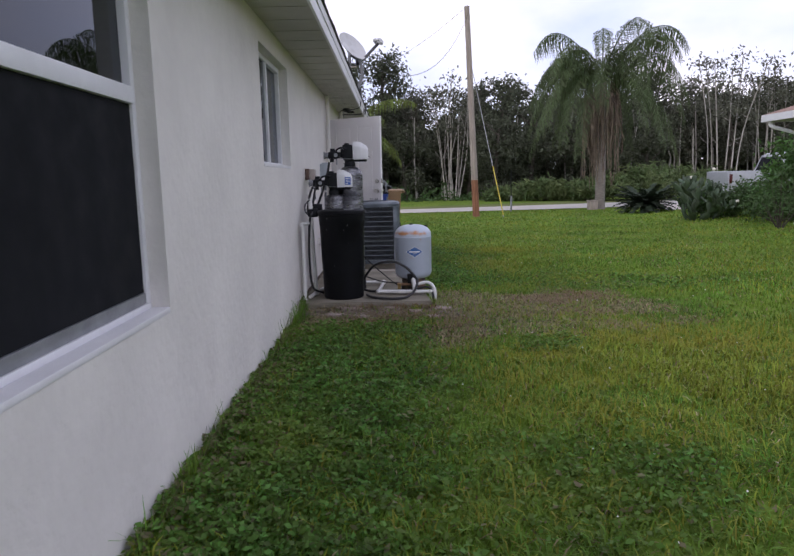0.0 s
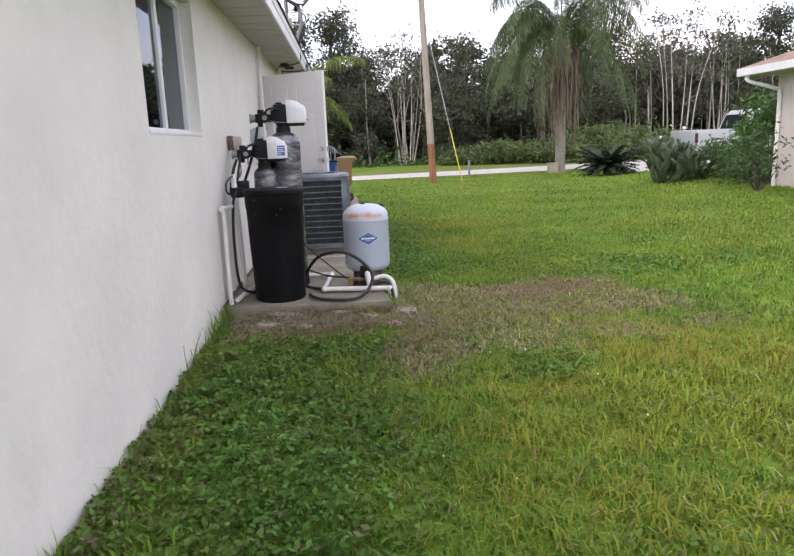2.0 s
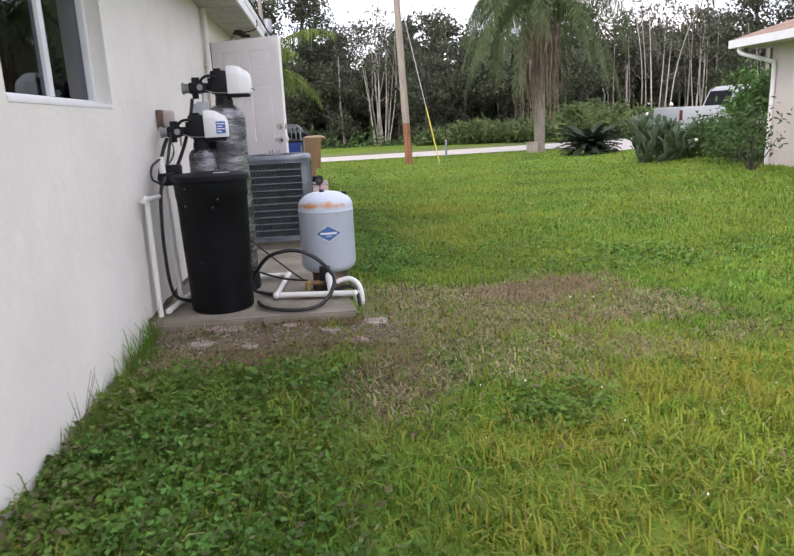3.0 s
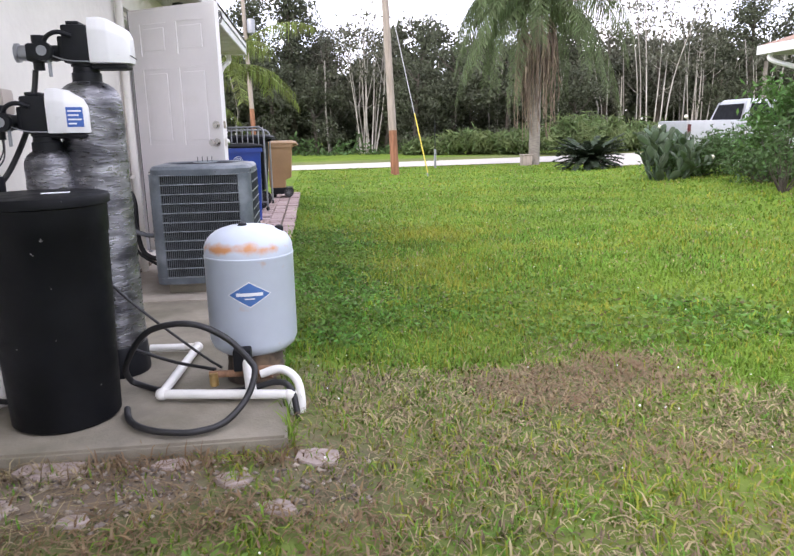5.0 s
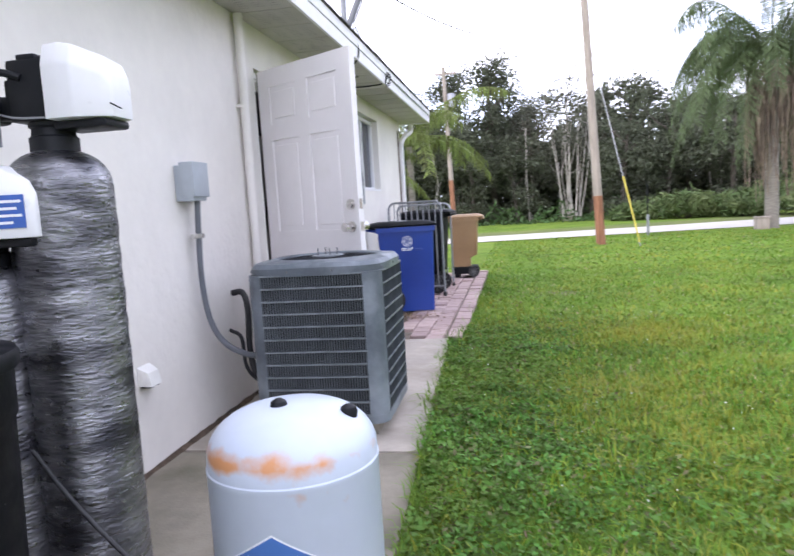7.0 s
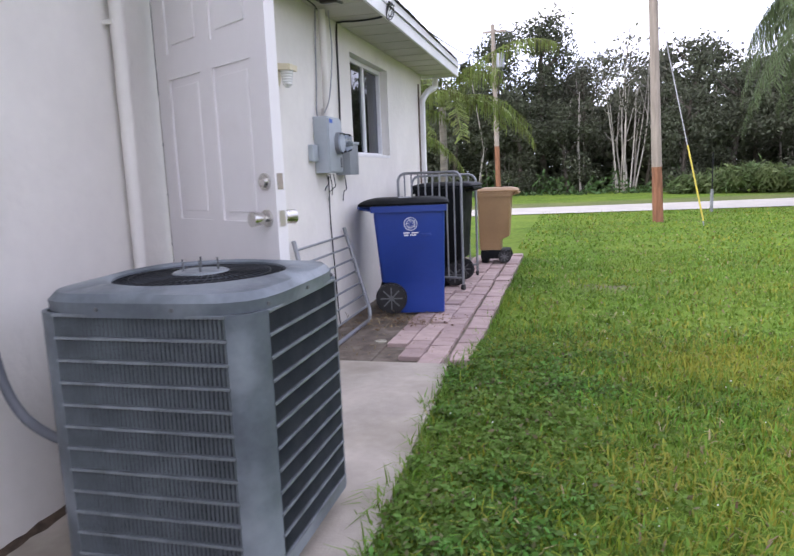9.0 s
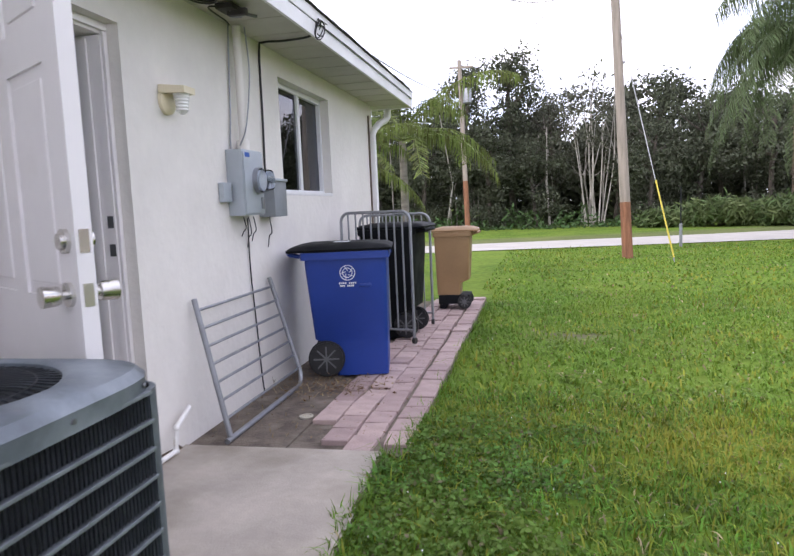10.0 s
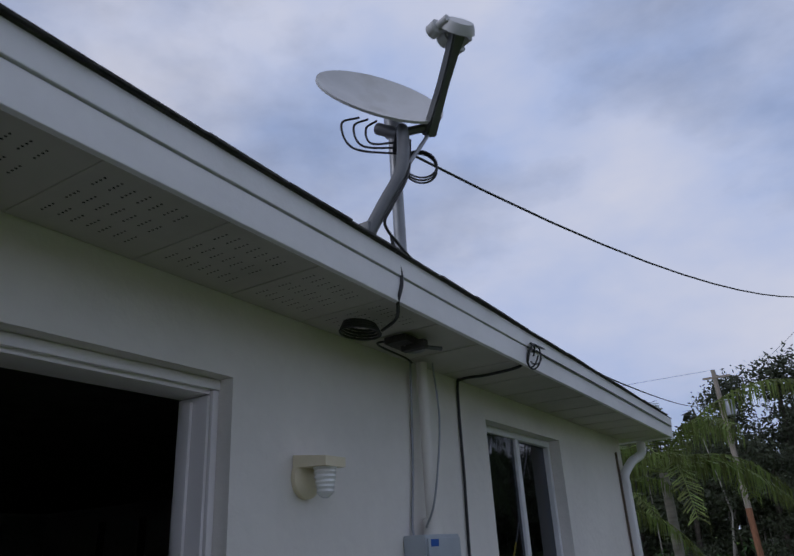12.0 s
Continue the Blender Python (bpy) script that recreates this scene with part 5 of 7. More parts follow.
# ---- bins, rails and clutter along the paver path ----
def wheeled_bin(name, x, y, rz, body_mat, lid_mat, label, lift=0.0, h=0.98, scale=1.0, wr=0.122):
    t = thing(name, x, y, 0.0, label, "trash bin", rz=rz, group="bins by the wall")
    s = scale
    bot = lift + 0.004
    rings = [rrect(-0.07 * s, 0.29 * s, -0.215 * s, 0.215 * s, 0.03, bot), rrect(-0.075 * s, 0.295 * s, -0.225 * s, 0.225 * s, 0.03, 0.24 + lift * 0.4),
             rrect(-0.21 * s, 0.297 * s, -0.23 * s, 0.23 * s, 0.03, 0.29 + lift * 0.4), rrect(-0.25 * s, 0.31 * s, -0.275 * s, 0.275 * s, 0.035, 0.86), rrect(-0.25 * s, 0.31 * s, -0.277 * s, 0.277 * s, 0.035, h - 0.06)]
    part("body", loft(bmesh.new(), rings), body_mat, t)
    part("rim", loft(bmesh.new(), [rrect(-0.275 * s, 0.33 * s, -0.297 * s, 0.297 * s, 0.03, z) for z in (h - 0.075, h - 0.02)]), body_mat, t)
    lid = loft(bmesh.new(), [rrect(-0.37 * s, 0.345 * s, -0.30 * s, 0.30 * s, 0.03, h - 0.018), rrect(-0.37 * s, 0.35 * s, -0.305 * s, 0.305 * s, 0.03, h), rrect(-0.34 * s, 0.32 * s, -0.275 * s, 0.275 * s, 0.05, h + 0.022), rrect(-0.25 * s, 0.22 * s, -0.18 * s, 0.18 * s, 0.06, h + 0.04)])
    part("lid", lid, lid_mat, t, "dark plastic lid" if lid_mat is BIN_BLACK else "tan plastic lid")
    part("handle", tube(bmesh.new(), [(-0.25 * s, -0.2 * s, h - 0.06), (-0.36 * s, -0.2 * s, h - 0.035), (-0.375 * s, -0.14 * s, h - 0.035), (-0.375 * s, 0.14 * s, h - 0.035), (-0.36 * s, 0.2 * s, h - 0.035), (-0.25 * s, 0.2 * s, h - 0.06)], 0.016, 10), body_mat, t)
    part("axle", tube(bmesh.new(), [(-0.135 * s, -0.25 * s, wr + 0.003), (-0.135 * s, 0.25 * s, wr + 0.003)], 0.011, 8), STEEL, t)
    for yy in (-0.252, 0.208):
        w = tube(bmesh.new(), [(-0.135 * s, yy * s, wr + 0.003), (-0.135 * s, yy * s + 0.045, wr + 0.003)], wr, 26)
        bmesh.ops.bevel(w, geom=[e for e in w.edges if len(e.link_faces) == 2 and any(len(f.verts) > 4 for f in e.link_faces)], offset=0.012, segments=2, affect="EDGES")
        wheel = part("wheel", w, RUBBER, t)
        for side in (-0.002, 0.047):
            hub = tube(bmesh.new(), [(-0.135 * s, yy * s + side - 0.001, wr + 0.003), (-0.135 * s, yy * s + side + 0.001, wr + 0.003)], 0.022, 14)
            for k in range(8):
                a = math.pi * k / 4
                box(hub, 0.018, wr * 0.7, -0.001, 0.001, -0.006, 0.006, turn=pose(-0.135 * s, yy * s + side, wr + 0.003, 0, 0, 0) @ Matrix.Rotation(a, 4, "Y"))
            part("hub", hub, DISH_DARK, wheel, "dark grey spoked hub")
    part("grip_dent", bx(0.12 * s, 0.2 * s, -0.268 * s, -0.25 * s, 0.69, 0.715, bevel=0.006), body_mat, t)
    return t


blue = wheeled_bin("trash_bin", 0.475, 13.80, 11, BIN_BLUE, BIN_BLACK, "blue wheeled recycling bin with a black lid and white emblem", scale=1.1, wr=0.14)
em = bmesh.new()
fy = lambda z: -1.1 * (0.23 + (z - 0.29) / 0.57 * 0.045) - 0.0015
tilt = Matrix.Translation((0.045, fy(0.80), 0.80)) @ Matrix.Rotation(radians(4.5), 4, "X")
for r0 in (0.056, 0.036):
    tube(em, [tilt @ Vector((r0 * math.cos(a), 0.0, r0 * math.sin(a))) for a in (2 * math.pi * q / 24 for q in range(25))], 0.0032, 4)
for k in range(5):
    a = 2 * math.pi * k / 5
    tube(em, [tilt @ Vector((0.015 * math.cos(a), 0, 0.015 * math.sin(a))), tilt @ Vector((0.052 * math.cos(a + 0.7), 0, 0.052 * math.sin(a + 0.7)))], 0.003, 4)
for i, w in enumerate((0.066, 0.06)):
    for k in range(9):
        if (k + i) % 5 != 4:
            box(em, -w + k * 2 * w / 9, -w + k * 2 * w / 9 + 0.0105, -0.001, 0.001, -0.085 - i * 0.02, -0.072 - i * 0.02, 0, tilt)
part("emblem", em, LABEL_WHITE, blue, "white round emblem above two unreadable lines")
part("lid_sticker", bx(-0.02, 0.1, -0.06, 0.04, 1.0201, 1.0222), LABEL_WHITE, blue, "white sticker").location = (-0.05, 0, 0.0)
wheeled_bin("trash_bin", 0.60, 15.22, 176, BIN_BLACK, BIN_BLACK, "black wheeled trash bin standing between metal rails", h=1.08, scale=0.95)
brown = wheeled_bin("trash_bin", 0.98, 16.95, 181, BIN_BROWN, BIN_BROWN, "tan wheeled trash bin with a dark undercarriage", lift=0.17, h=0.96, scale=0.78, wr=0.085)
part("undercarriage", box(bx(-0.17, 0.21, -0.19, 0.19, 0.06, 0.17, bevel=0.01), 0.12, 0.2, -0.17, 0.17, 0.003, 0.12, 0.01), BIN_BLACK, brown, "dark plastic undercarriage")
part("front_seam", box(bx(0.234, 0.242, -0.004, 0.004, 0.3, 0.9), -0.1, 0.2, -0.216, -0.210, 0.30, 0.315), BIN_BROWN, brown)


def crib_side(name, ends, z0, h, bars, label, open_foot=True):
    """A tubular rail panel: a bent frame with straight bars. ends: two (x, y) points on the ground."""
    (ax, ay), (bxx, by) = ends
    w = math.hypot(bxx - ax, by - ay)
    t = thing(name, ax, ay, z0, label, "metal rail", rz=math.degrees(math.atan2(by - ay, bxx - ax)), group="metal rails")
    r = 0.09
    arc = lambda cx, cz, a0, a1: [(cx + r * math.cos(radians(a0 + (a1 - a0) * k / 6)), 0, cz + r * math.sin(radians(a0 + (a1 - a0) * k / 6))) for k in range(7)]
    pts = [(0, 0, 0)] + arc(r, h - r, 180, 90) + arc(w - r, h - r, 90, 0) + [(w, 0, 0)]
    part("frame", tube(bmesh.new(), pts, 0.0145, 12), GALV, t)
    part("lower_rail", tube(bmesh.new(), [(0, 0, 0.10), (w, 0, 0.10)], 0.012, 10), GALV, t)
    for k in range(bars):
        x = w * (k + 1) / (bars + 1)
        part("bar", tube(bmesh.new(), [(x, 0, 0.10), (x, 0, h)], 0.0085, 8), GALV, t)
    for x in (0, w):
        part("caster", tube(bmesh.new(), [(x - 0.015, 0, 0.004), (x + 0.015, 0, 0.004)], 0.03, 14), RUBBER, t)
    return t


crib_side("crib_rail", ((0.12, 14.95), (0.84, 14.72)), 0.03, 1.20, 8, "grey tubular metal crib side standing beside the black bin")
crib_side("crib_rail", ((0.10, 15.72), (0.86, 15.72)), 0.03, 1.16, 8, "second grey tubular metal crib side behind the black bin")

lean = thing("leaning_rail", 0.235, 12.13, -0.018, "grey metal crib rail leaning against the wall", "metal rail", group="metal rails")
lean.matrix_basis = pose(0.235, 12.13, -0.018) @ Matrix.Rotation(radians(-14.0), 4, "Y")
W, H, R = 1.25, 0.84, 0.11
part("frame", tube(bmesh.new(), [(0, -0.02, 0.014)] + [(0, W - R, 0.014)] + [(0, W - R + R * math.sin(radians(15 * k)), 0.014 + R - R * math.cos(radians(15 * k))) for k in range(1, 7)] + [(0, W - 0.05, H)], 0.0165, 12), GALV, lean)
part("upright", tube(bmesh.new(), [(0, 0.03, 0.02), (0, 0.09, H)], 0.0165, 12), GALV, lean)
for k in range(7):
    z = 0.13 + 0.107 * k
    part("bar", tube(bmesh.new(), [(0, 0.04 + 0.06 * z / H, z), (0, W - 0.012 - 0.04 * z / H, z)], 0.009, 8), GALV, lean)

ds = thing("downspout", 0.0, 16.74, -0.05, "white rain downspout at the house corner", "downspout")
part("pipe", loft(bmesh.new(), [rrect(0.003, 0.075, -0.05, 0.05, 0.012, z) for z in (0.0, 2.16)]), TRIM, ds)
part("elbow", tube(bmesh.new(), smooth_line([(0.04, 0.0, 2.13), (0.045, 0.01, 2.22), (0.09, 0.16, 2.34), (0.15, 0.34, 2.42), (0.16, 0.37, 2.53)]), 0.042, 12), TRIM, ds)
part("strap", bx(-0.0, 0.08, -0.055, 0.055, 1.2, 1.23), TRIM, ds)
# Narrow dark brown strip along one side of the pipe.
part("edge", bx(0.003, 0.02, -0.07, -0.052, 0.05, 2.42), mat("brown_edge", (0.16, 0.12, 0.09), 0.7, vary=0.2), ds, "dark brown strip beside the downspout")

# inside the garage, seen through the doorway
sh = thing("shelf", -2.2, 13.5, 0.10, "dark metal shelf with pale boards inside the garage", "shelf")
for xx in (-0.2, 0.2):
    for yy in (-0.5, 0.5):
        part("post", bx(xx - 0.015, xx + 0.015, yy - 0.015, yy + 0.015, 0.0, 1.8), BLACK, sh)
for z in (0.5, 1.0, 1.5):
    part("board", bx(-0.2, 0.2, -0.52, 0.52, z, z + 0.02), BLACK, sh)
pk = thing("carton", -2.02, 13.42, 1.62, "pale cardboard carton on the garage shelf", "box")
part("carton_body", bx(-0.02, 0.0, -0.07, 0.07, 0.0, 0.05), LABEL_WHITE, pk)
pk = thing("carton", -2.02, 13.75, 1.62, "small pale box on the garage shelf", "box")
part("carton_body", bx(-0.02, 0.0, -0.06, 0.06, 0.0, 0.09), LABEL_WHITE, pk)
jug = thing("plastic_jug", -0.58, 12.06, 0.10, "grey plastic jug with an orange cap on the garage floor", "jug")
part("body", lathe(bmesh.new(), [(0.08, 0.0), (0.09, 0.02), (0.09, 0.17), (0.06, 0.22), (0.03, 0.245)], 24), BOX_GREY, jug)
part("cap", lathe(bmesh.new(), [(0.034, 0.246), (0.034, 0.285), (0.02, 0.29)], 18), mat("cap_orange", (0.55, 0.24, 0.05), 0.5), jug, "orange screw cap")
sk = thing("sack", -0.72, 12.18, 0.10, "slumped tan sack leaning inside the doorway", "sack")
part("body", lathe(bmesh.new(), [(0.16, 0.0), (0.18, 0.08), (0.15, 0.22), (0.10, 0.32), (0.06, 0.40), (0.02, 0.44)], 24, wob=0.05), mat("sack_tan", (0.36, 0.24, 0.15), 0.9, vary=0.2, bump=0.4, bump_scale=30), sk)


# ---- street side: poles, wires, plants ----
def utility_pole(x, y, h, lean, r, red, label):
    t = thing("utility_pole", x, y, float(ground_z(x, y)) - 0.05, label, "utility pole")
    top = Vector((lean[0], lean[1], h))
    n = 16
    part("lower_pole", tube(bmesh.new(), [top * (k / n) for k in range(int(n * red) + 1)], r, 16, r * 0.94), POLE_RED, t, "reddish treated wood near the ground")
    part("upper_pole", tube(bmesh.new(), [top * (k / n) for k in range(int(n * red), n + 1)], r * 0.94, 16, r * 0.72), POLE_WOOD, t, "weathered grey wood")
    part("pole_bolt", box(bmesh.new(), -0.06, 0.06, -0.06, 0.14, h - 0.12, h - 0.07, 0.0, Matrix.Translation((lean[0], lean[1], 0))), GALV, t)
    part("staple", bx(lean[0] * 0.62 - 0.02, lean[0] * 0.62 + 0.16, lean[1] * 0.62 - 0.05, lean[1] * 0.62 + 0.05, h * 0.62, h * 0.62 + 0.05), GALV, t)
    return t


utility_pole(4.28, 27.05, 8.1, (-0.33, -0.05), 0.14, 0.2, "near wooden utility pole with a reddish foot in the lawn")
far = utility_pole(-1.9, 47.0, 9.7, (-0.2, 0.0), 0.15, 0.34, "far wooden utility pole with a transformer beyond the road")
part("transformer", lathe(bmesh.new(), [(0.2, 7.3), (0.23, 7.33), (0.23, 8.05), (0.19, 8.12)], 20, 0.22, -0.25), GALV, far, "grey pole transformer")
part("cross_arm", bx(-0.75, 0.55, -0.12, -0.03, 9.25, 9.35), POLE_WOOD, far)
guy = thing("guy_wire", 5.13, 25.4, float(ground_z(5.13, 25.4)), "guy wire with a yellow plastic guard anchored in the lawn", "guy wire")
gt = Vector((4.10 - 5.13, 27.0 - 25.4, 5.9))
part("wire", tube(bmesh.new(), [(0, 0, -0.05), gt], 0.013, 6), GALV, guy)
part("guard", tube(bmesh.new(), [gt * 0.02, gt * 0.33], 0.02, 8), YELLOW, guy, "yellow plastic guard")
mk = thing("marker_post", 6.4, 31.2, float(ground_z(6.4, 31.2)), "short dark marker post beside the road", "post")
part("post", tube(bmesh.new(), [(0, 0, 0), (0, 0, 0.75)], 0.05, 8), GALV, mk)
part("cap", tube(bmesh.new(), [(0, 0, 0.75), (0, 0, 1.9)], 0.02, 8), BLACK, mk)
for a, b, d in (((4.0, 27.0, 7.75), (-1.95, 47.0, 8.3), 0.6), ((-2.0, 47.0, 9.2), (-60, 36, 9.4), 0.8)):
    cable("power_line", a, b, d, 0.007, "thin overhead power line between poles")


def branchy(bm, rng, base, top, r, forks, spread, thin=0.35, n=6):
    """A bent trunk with limbs; returns the tips."""
    base, top = Vector(base), Vector(top)
    mid = (base + top) / 2 + Vector((rng.normal(0, 0.12), rng.normal(0, 0.12), 0)) * (top - base).length * 0.25
    line = smooth_line([base, mid, top], 5)
    tube(bm, line, r, n, r * thin)
    tips = [line[-1]]
    for k in range(forks):
        p = line[int(len(line) * (0.45 + 0.5 * k / max(1, forks)))]
        a = rng.uniform(0, 2 * math.pi)
        ln = spread * rng.uniform(0.6, 1.1)
        tip = p + Vector((math.cos(a) * ln, math.sin(a) * ln, ln * rng.uniform(0.5, 1.1)))
        tube(bm, smooth_line([p, (p + tip) / 2 + Vector((0, 0, -0.1 * ln)), tip], 3), r * 0.45, 5, r * 0.12)
        tips.append(tip)
    return tips


def clumps(rng, centres, per, spread, flat=0.6):
    c = np.repeat(np.asarray([tuple(q) for q in centres]), per, 0)
    return c + rng.normal(size=c.shape) * spread * np.array([1, 1, flat])


def broad_tree(rng, h, w, label, leaf, size=0.2, low=0.25, per=80):
    t = thing("tree", 0, 0, 0, label, "tree", group="trees across the road")
    bm = bmesh.new()
    tips = branchy(bm, rng, (0, 0, 0), (rng.normal(0, 0.3), rng.normal(0, 0.3), h * 0.9), 0.13 + 0.012 * h, 9, w * 0.55)
    part("trunk", bm, BARK, t)
    cs = list(tips)
    for _ in range(34):
        z = h * rng.uniform(low, 1.0)
        k = math.sin(math.pi * min(0.97, max(0.08, (z / h - low * 0.6) / (1.06 - low * 0.6)))) ** 0.7
        a, q = rng.uniform(0, 2 * math.pi), math.sqrt(rng.random())
        cs.append((w * k * q * math.cos(a), w * k * q * math.sin(a), z))
    leaves("crown", clumps(rng, cs, int(per * 1.7), 0.52), size * 0.72, leaf, t, rng, 0.45)
    return t


def pale_clump(rng, h, n, w, label):
    t = thing("slender_tree", 0, 0, 0, label, "tree", group="trees across the road")
    tips = []
    for k in range(n):
        bm = bmesh.new()
        x = w * (k / max(1, n - 1) - 0.5)
        tips += branchy(bm, rng, (x * 0.35, rng.normal(0, 0.3), 0), (x + rng.normal(0, 0.25), rng.normal(0, 0.5), h * rng.uniform(0.8, 0.97)), 0.04 + 0.018 * rng.random(), 3, 0.8, 0.5)
        part("trunk", bm, BARK_PALE, t)
    leaves("crown", clumps(rng, [p for p in tips if p.z > h * 0.55] * 2, 26, 0.42), 0.13, LEAF_FAR2, t, rng, 0.45)
    return t


rng = np.random.default_rng(11)
kinds = [broad_tree(rng, 10.5, 2.3, "tall dark pine-like tree in the woods across the road", LEAF_FAR, 0.19, 0.30),
         broad_tree(rng, 8.6, 3.1, "dense dark green broad-leaved tree at the wood's edge", LEAF_FAR, 0.2, 0.05),
         broad_tree(rng, 9.2, 2.7, "grey-green tree with an open crown across the road", LEAF_FAR2, 0.17, 0.3, 62),
         broad_tree(rng, 7.2, 2.9, "low bushy dark tree at the wood's edge", LEAF_FAR, 0.2, 0.0),
         pale_clump(rng, 8.8, 9, 2.8, "clump of slender pale trunks with thin tops across the road"),
         pale_clump(rng, 9.6, 6, 4.6, "row of slender pale leafless trunks across the road")]
PLAN = [(0, -2.6, 54), (0, 0.5, 56), (3, -5.5, 53), (1, -9, 56), (4, 5.4, 51.5), (2, 3.0, 57), (2, 7.4, 58), (3, 8.6, 51), (3, 11.4, 52.5), (1, 10.0, 57), (2, 14.2, 57), (3, 15.5, 52), (1, 18.5, 56),
        (0, 22.2, 57), (5, 25.4, 50.5), (2, 25.0, 57), (2, 28.6, 56), (4, 29.2, 51), (1, 33.2, 57), (0, 36, 56), (3, 20.5, 51.5), (3, 31, 52), (3, 2.0, 53.5), (3, -1.0, 52.5)]
PLAN = [(k, x, y, 0.85 if k == 3 and 18 < x or x in (2.0, -1.0) else 1.0 + 0.09 * math.sin(x * 1.3)) for k, x, y in PLAN]
PLAN += [((1, 0, 2, 3)[i % 4], x, 55 + 3 * (i % 2), 1.15) for i, x in enumerate((40, 45, 50, 56, -13, -17, -22, -28, -33))]
first = {}
for i, (k, x, y, s) in enumerate(PLAN):
    m = pose(x, y, float(ground_z(x, y)) - 0.1, 0, 0, rng.uniform(-25, 25) if k in (4, 5) else rng.uniform(0, 360)) @ Matrix.Diagonal((s, s, s * rng.uniform(0.96, 1.05), 1))
    if k in first:
        copy_thing(kinds[k], m)
    else:
        kinds[k].matrix_basis = m
        first[k] = 1
for k, ob in enumerate(kinds):
    assert k in first

# the depth of the woods behind the first trees
n = 80000
bx_ = rng.uniform(-60, 95, n)
hz = 7.6 + 1.3 * np.sin(bx_ * 0.9) + 0.9 * np.sin(bx_ * 2.3 + 1)
pts = np.stack([bx_, rng.uniform(58, 68, n), -0.6 + hz * rng.random(n) ** 0.8], 1)
tagged(leaves("woods", pts, 0.42, LEAF_FAR, None, rng, 0.5), "dark tangled woods behind the first row of trees", "woods", "", "stuff")
n = 9000
ux = rng.uniform(-40, 60, n)
uy = rng.uniform(49.5, 53, n)
uz = np.asarray(ground_z(ux, uy)) + rng.random(n) ** 1.6 * (0.9 + 0.5 * np.sin(ux * 1.7) + 0.35 * np.sin(ux * 4.1))
tagged(leaves("undergrowth", np.stack([ux, uy, uz], 1), 0.2, LEAF_SHRUB, None, rng, 0.3), "low green undergrowth at the wood's edge", "undergrowth", "", "stuff")
fb = bmesh.new()
for _ in range(150):
    x, y = rng.uniform(-35, 60), rng.uniform(52, 60)
    z = float(ground_z(x, y)) - 0.1
    tube(fb, [(x, y, z), (x + rng.normal(0, 0.2), y, z + 3), (x + rng.normal(0, 0.5), y, z + rng.uniform(5, 8))], rng.uniform(0.04, 0.1), 5, 0.03)
tagged(part("far_trunks", fb, BARK_PALE), "many thin grey trunks deep in the woods", "tree trunks", "", "stuff")


def frond(bm, base, az, length, rise, droop, pairs, leaflet, hang, rng, width=0.022, twist=0.0):
    """One feather leaf: a midrib that arches over and pairs of hanging leaflets."""
    base = Vector(base)
    d = Vector((math.cos(az), math.sin(az), 0))
    side = Vector((-d.y, d.x, 0))
    line = [base + d * (length * u * (1 - 0.25 * u * droop)) + Vector((0, 0, length * (rise * u - droop * u * u))) for u in (k / 10 for k in range(11))]
    tube(bm, line, 0.022 * length / 3, 5, 0.005)
    for k in range(pairs):
        u = 0.12 + 0.88 * k / pairs
        i = min(9, int(u * 10))
        p = line[i].lerp(line[i + 1], u * 10 - i)
        fwd = (line[i + 1] - line[i]).normalized()
        ln = leaflet * (0.55 + 0.6 * math.sin(math.pi * (0.15 + 0.8 * u))) * rng.uniform(0.8, 1.1)
        for s in (-1, 1):
            q = (side * s * rng.uniform(0.7, 1.0) + fwd * rng.uniform(0.35, 0.7) + Vector((0, 0, rng.uniform(-0.25, 0.35)))).normalized()
            mid, tip = p + q * ln * 0.55 + Vector((0, 0, -hang * ln * 0.12)), p + q * ln * (1 - 0.35 * hang) + Vector((0, 0, -hang * ln * 0.6))
            w = fwd * width
            a, b, c, e, f = (bm.verts.new(v) for v in (p - w * 0.6, p + w * 0.6, mid + w, mid - w, tip))
            bm.faces.new((a, b, c, e))
            bm.faces.new((e, c, f))


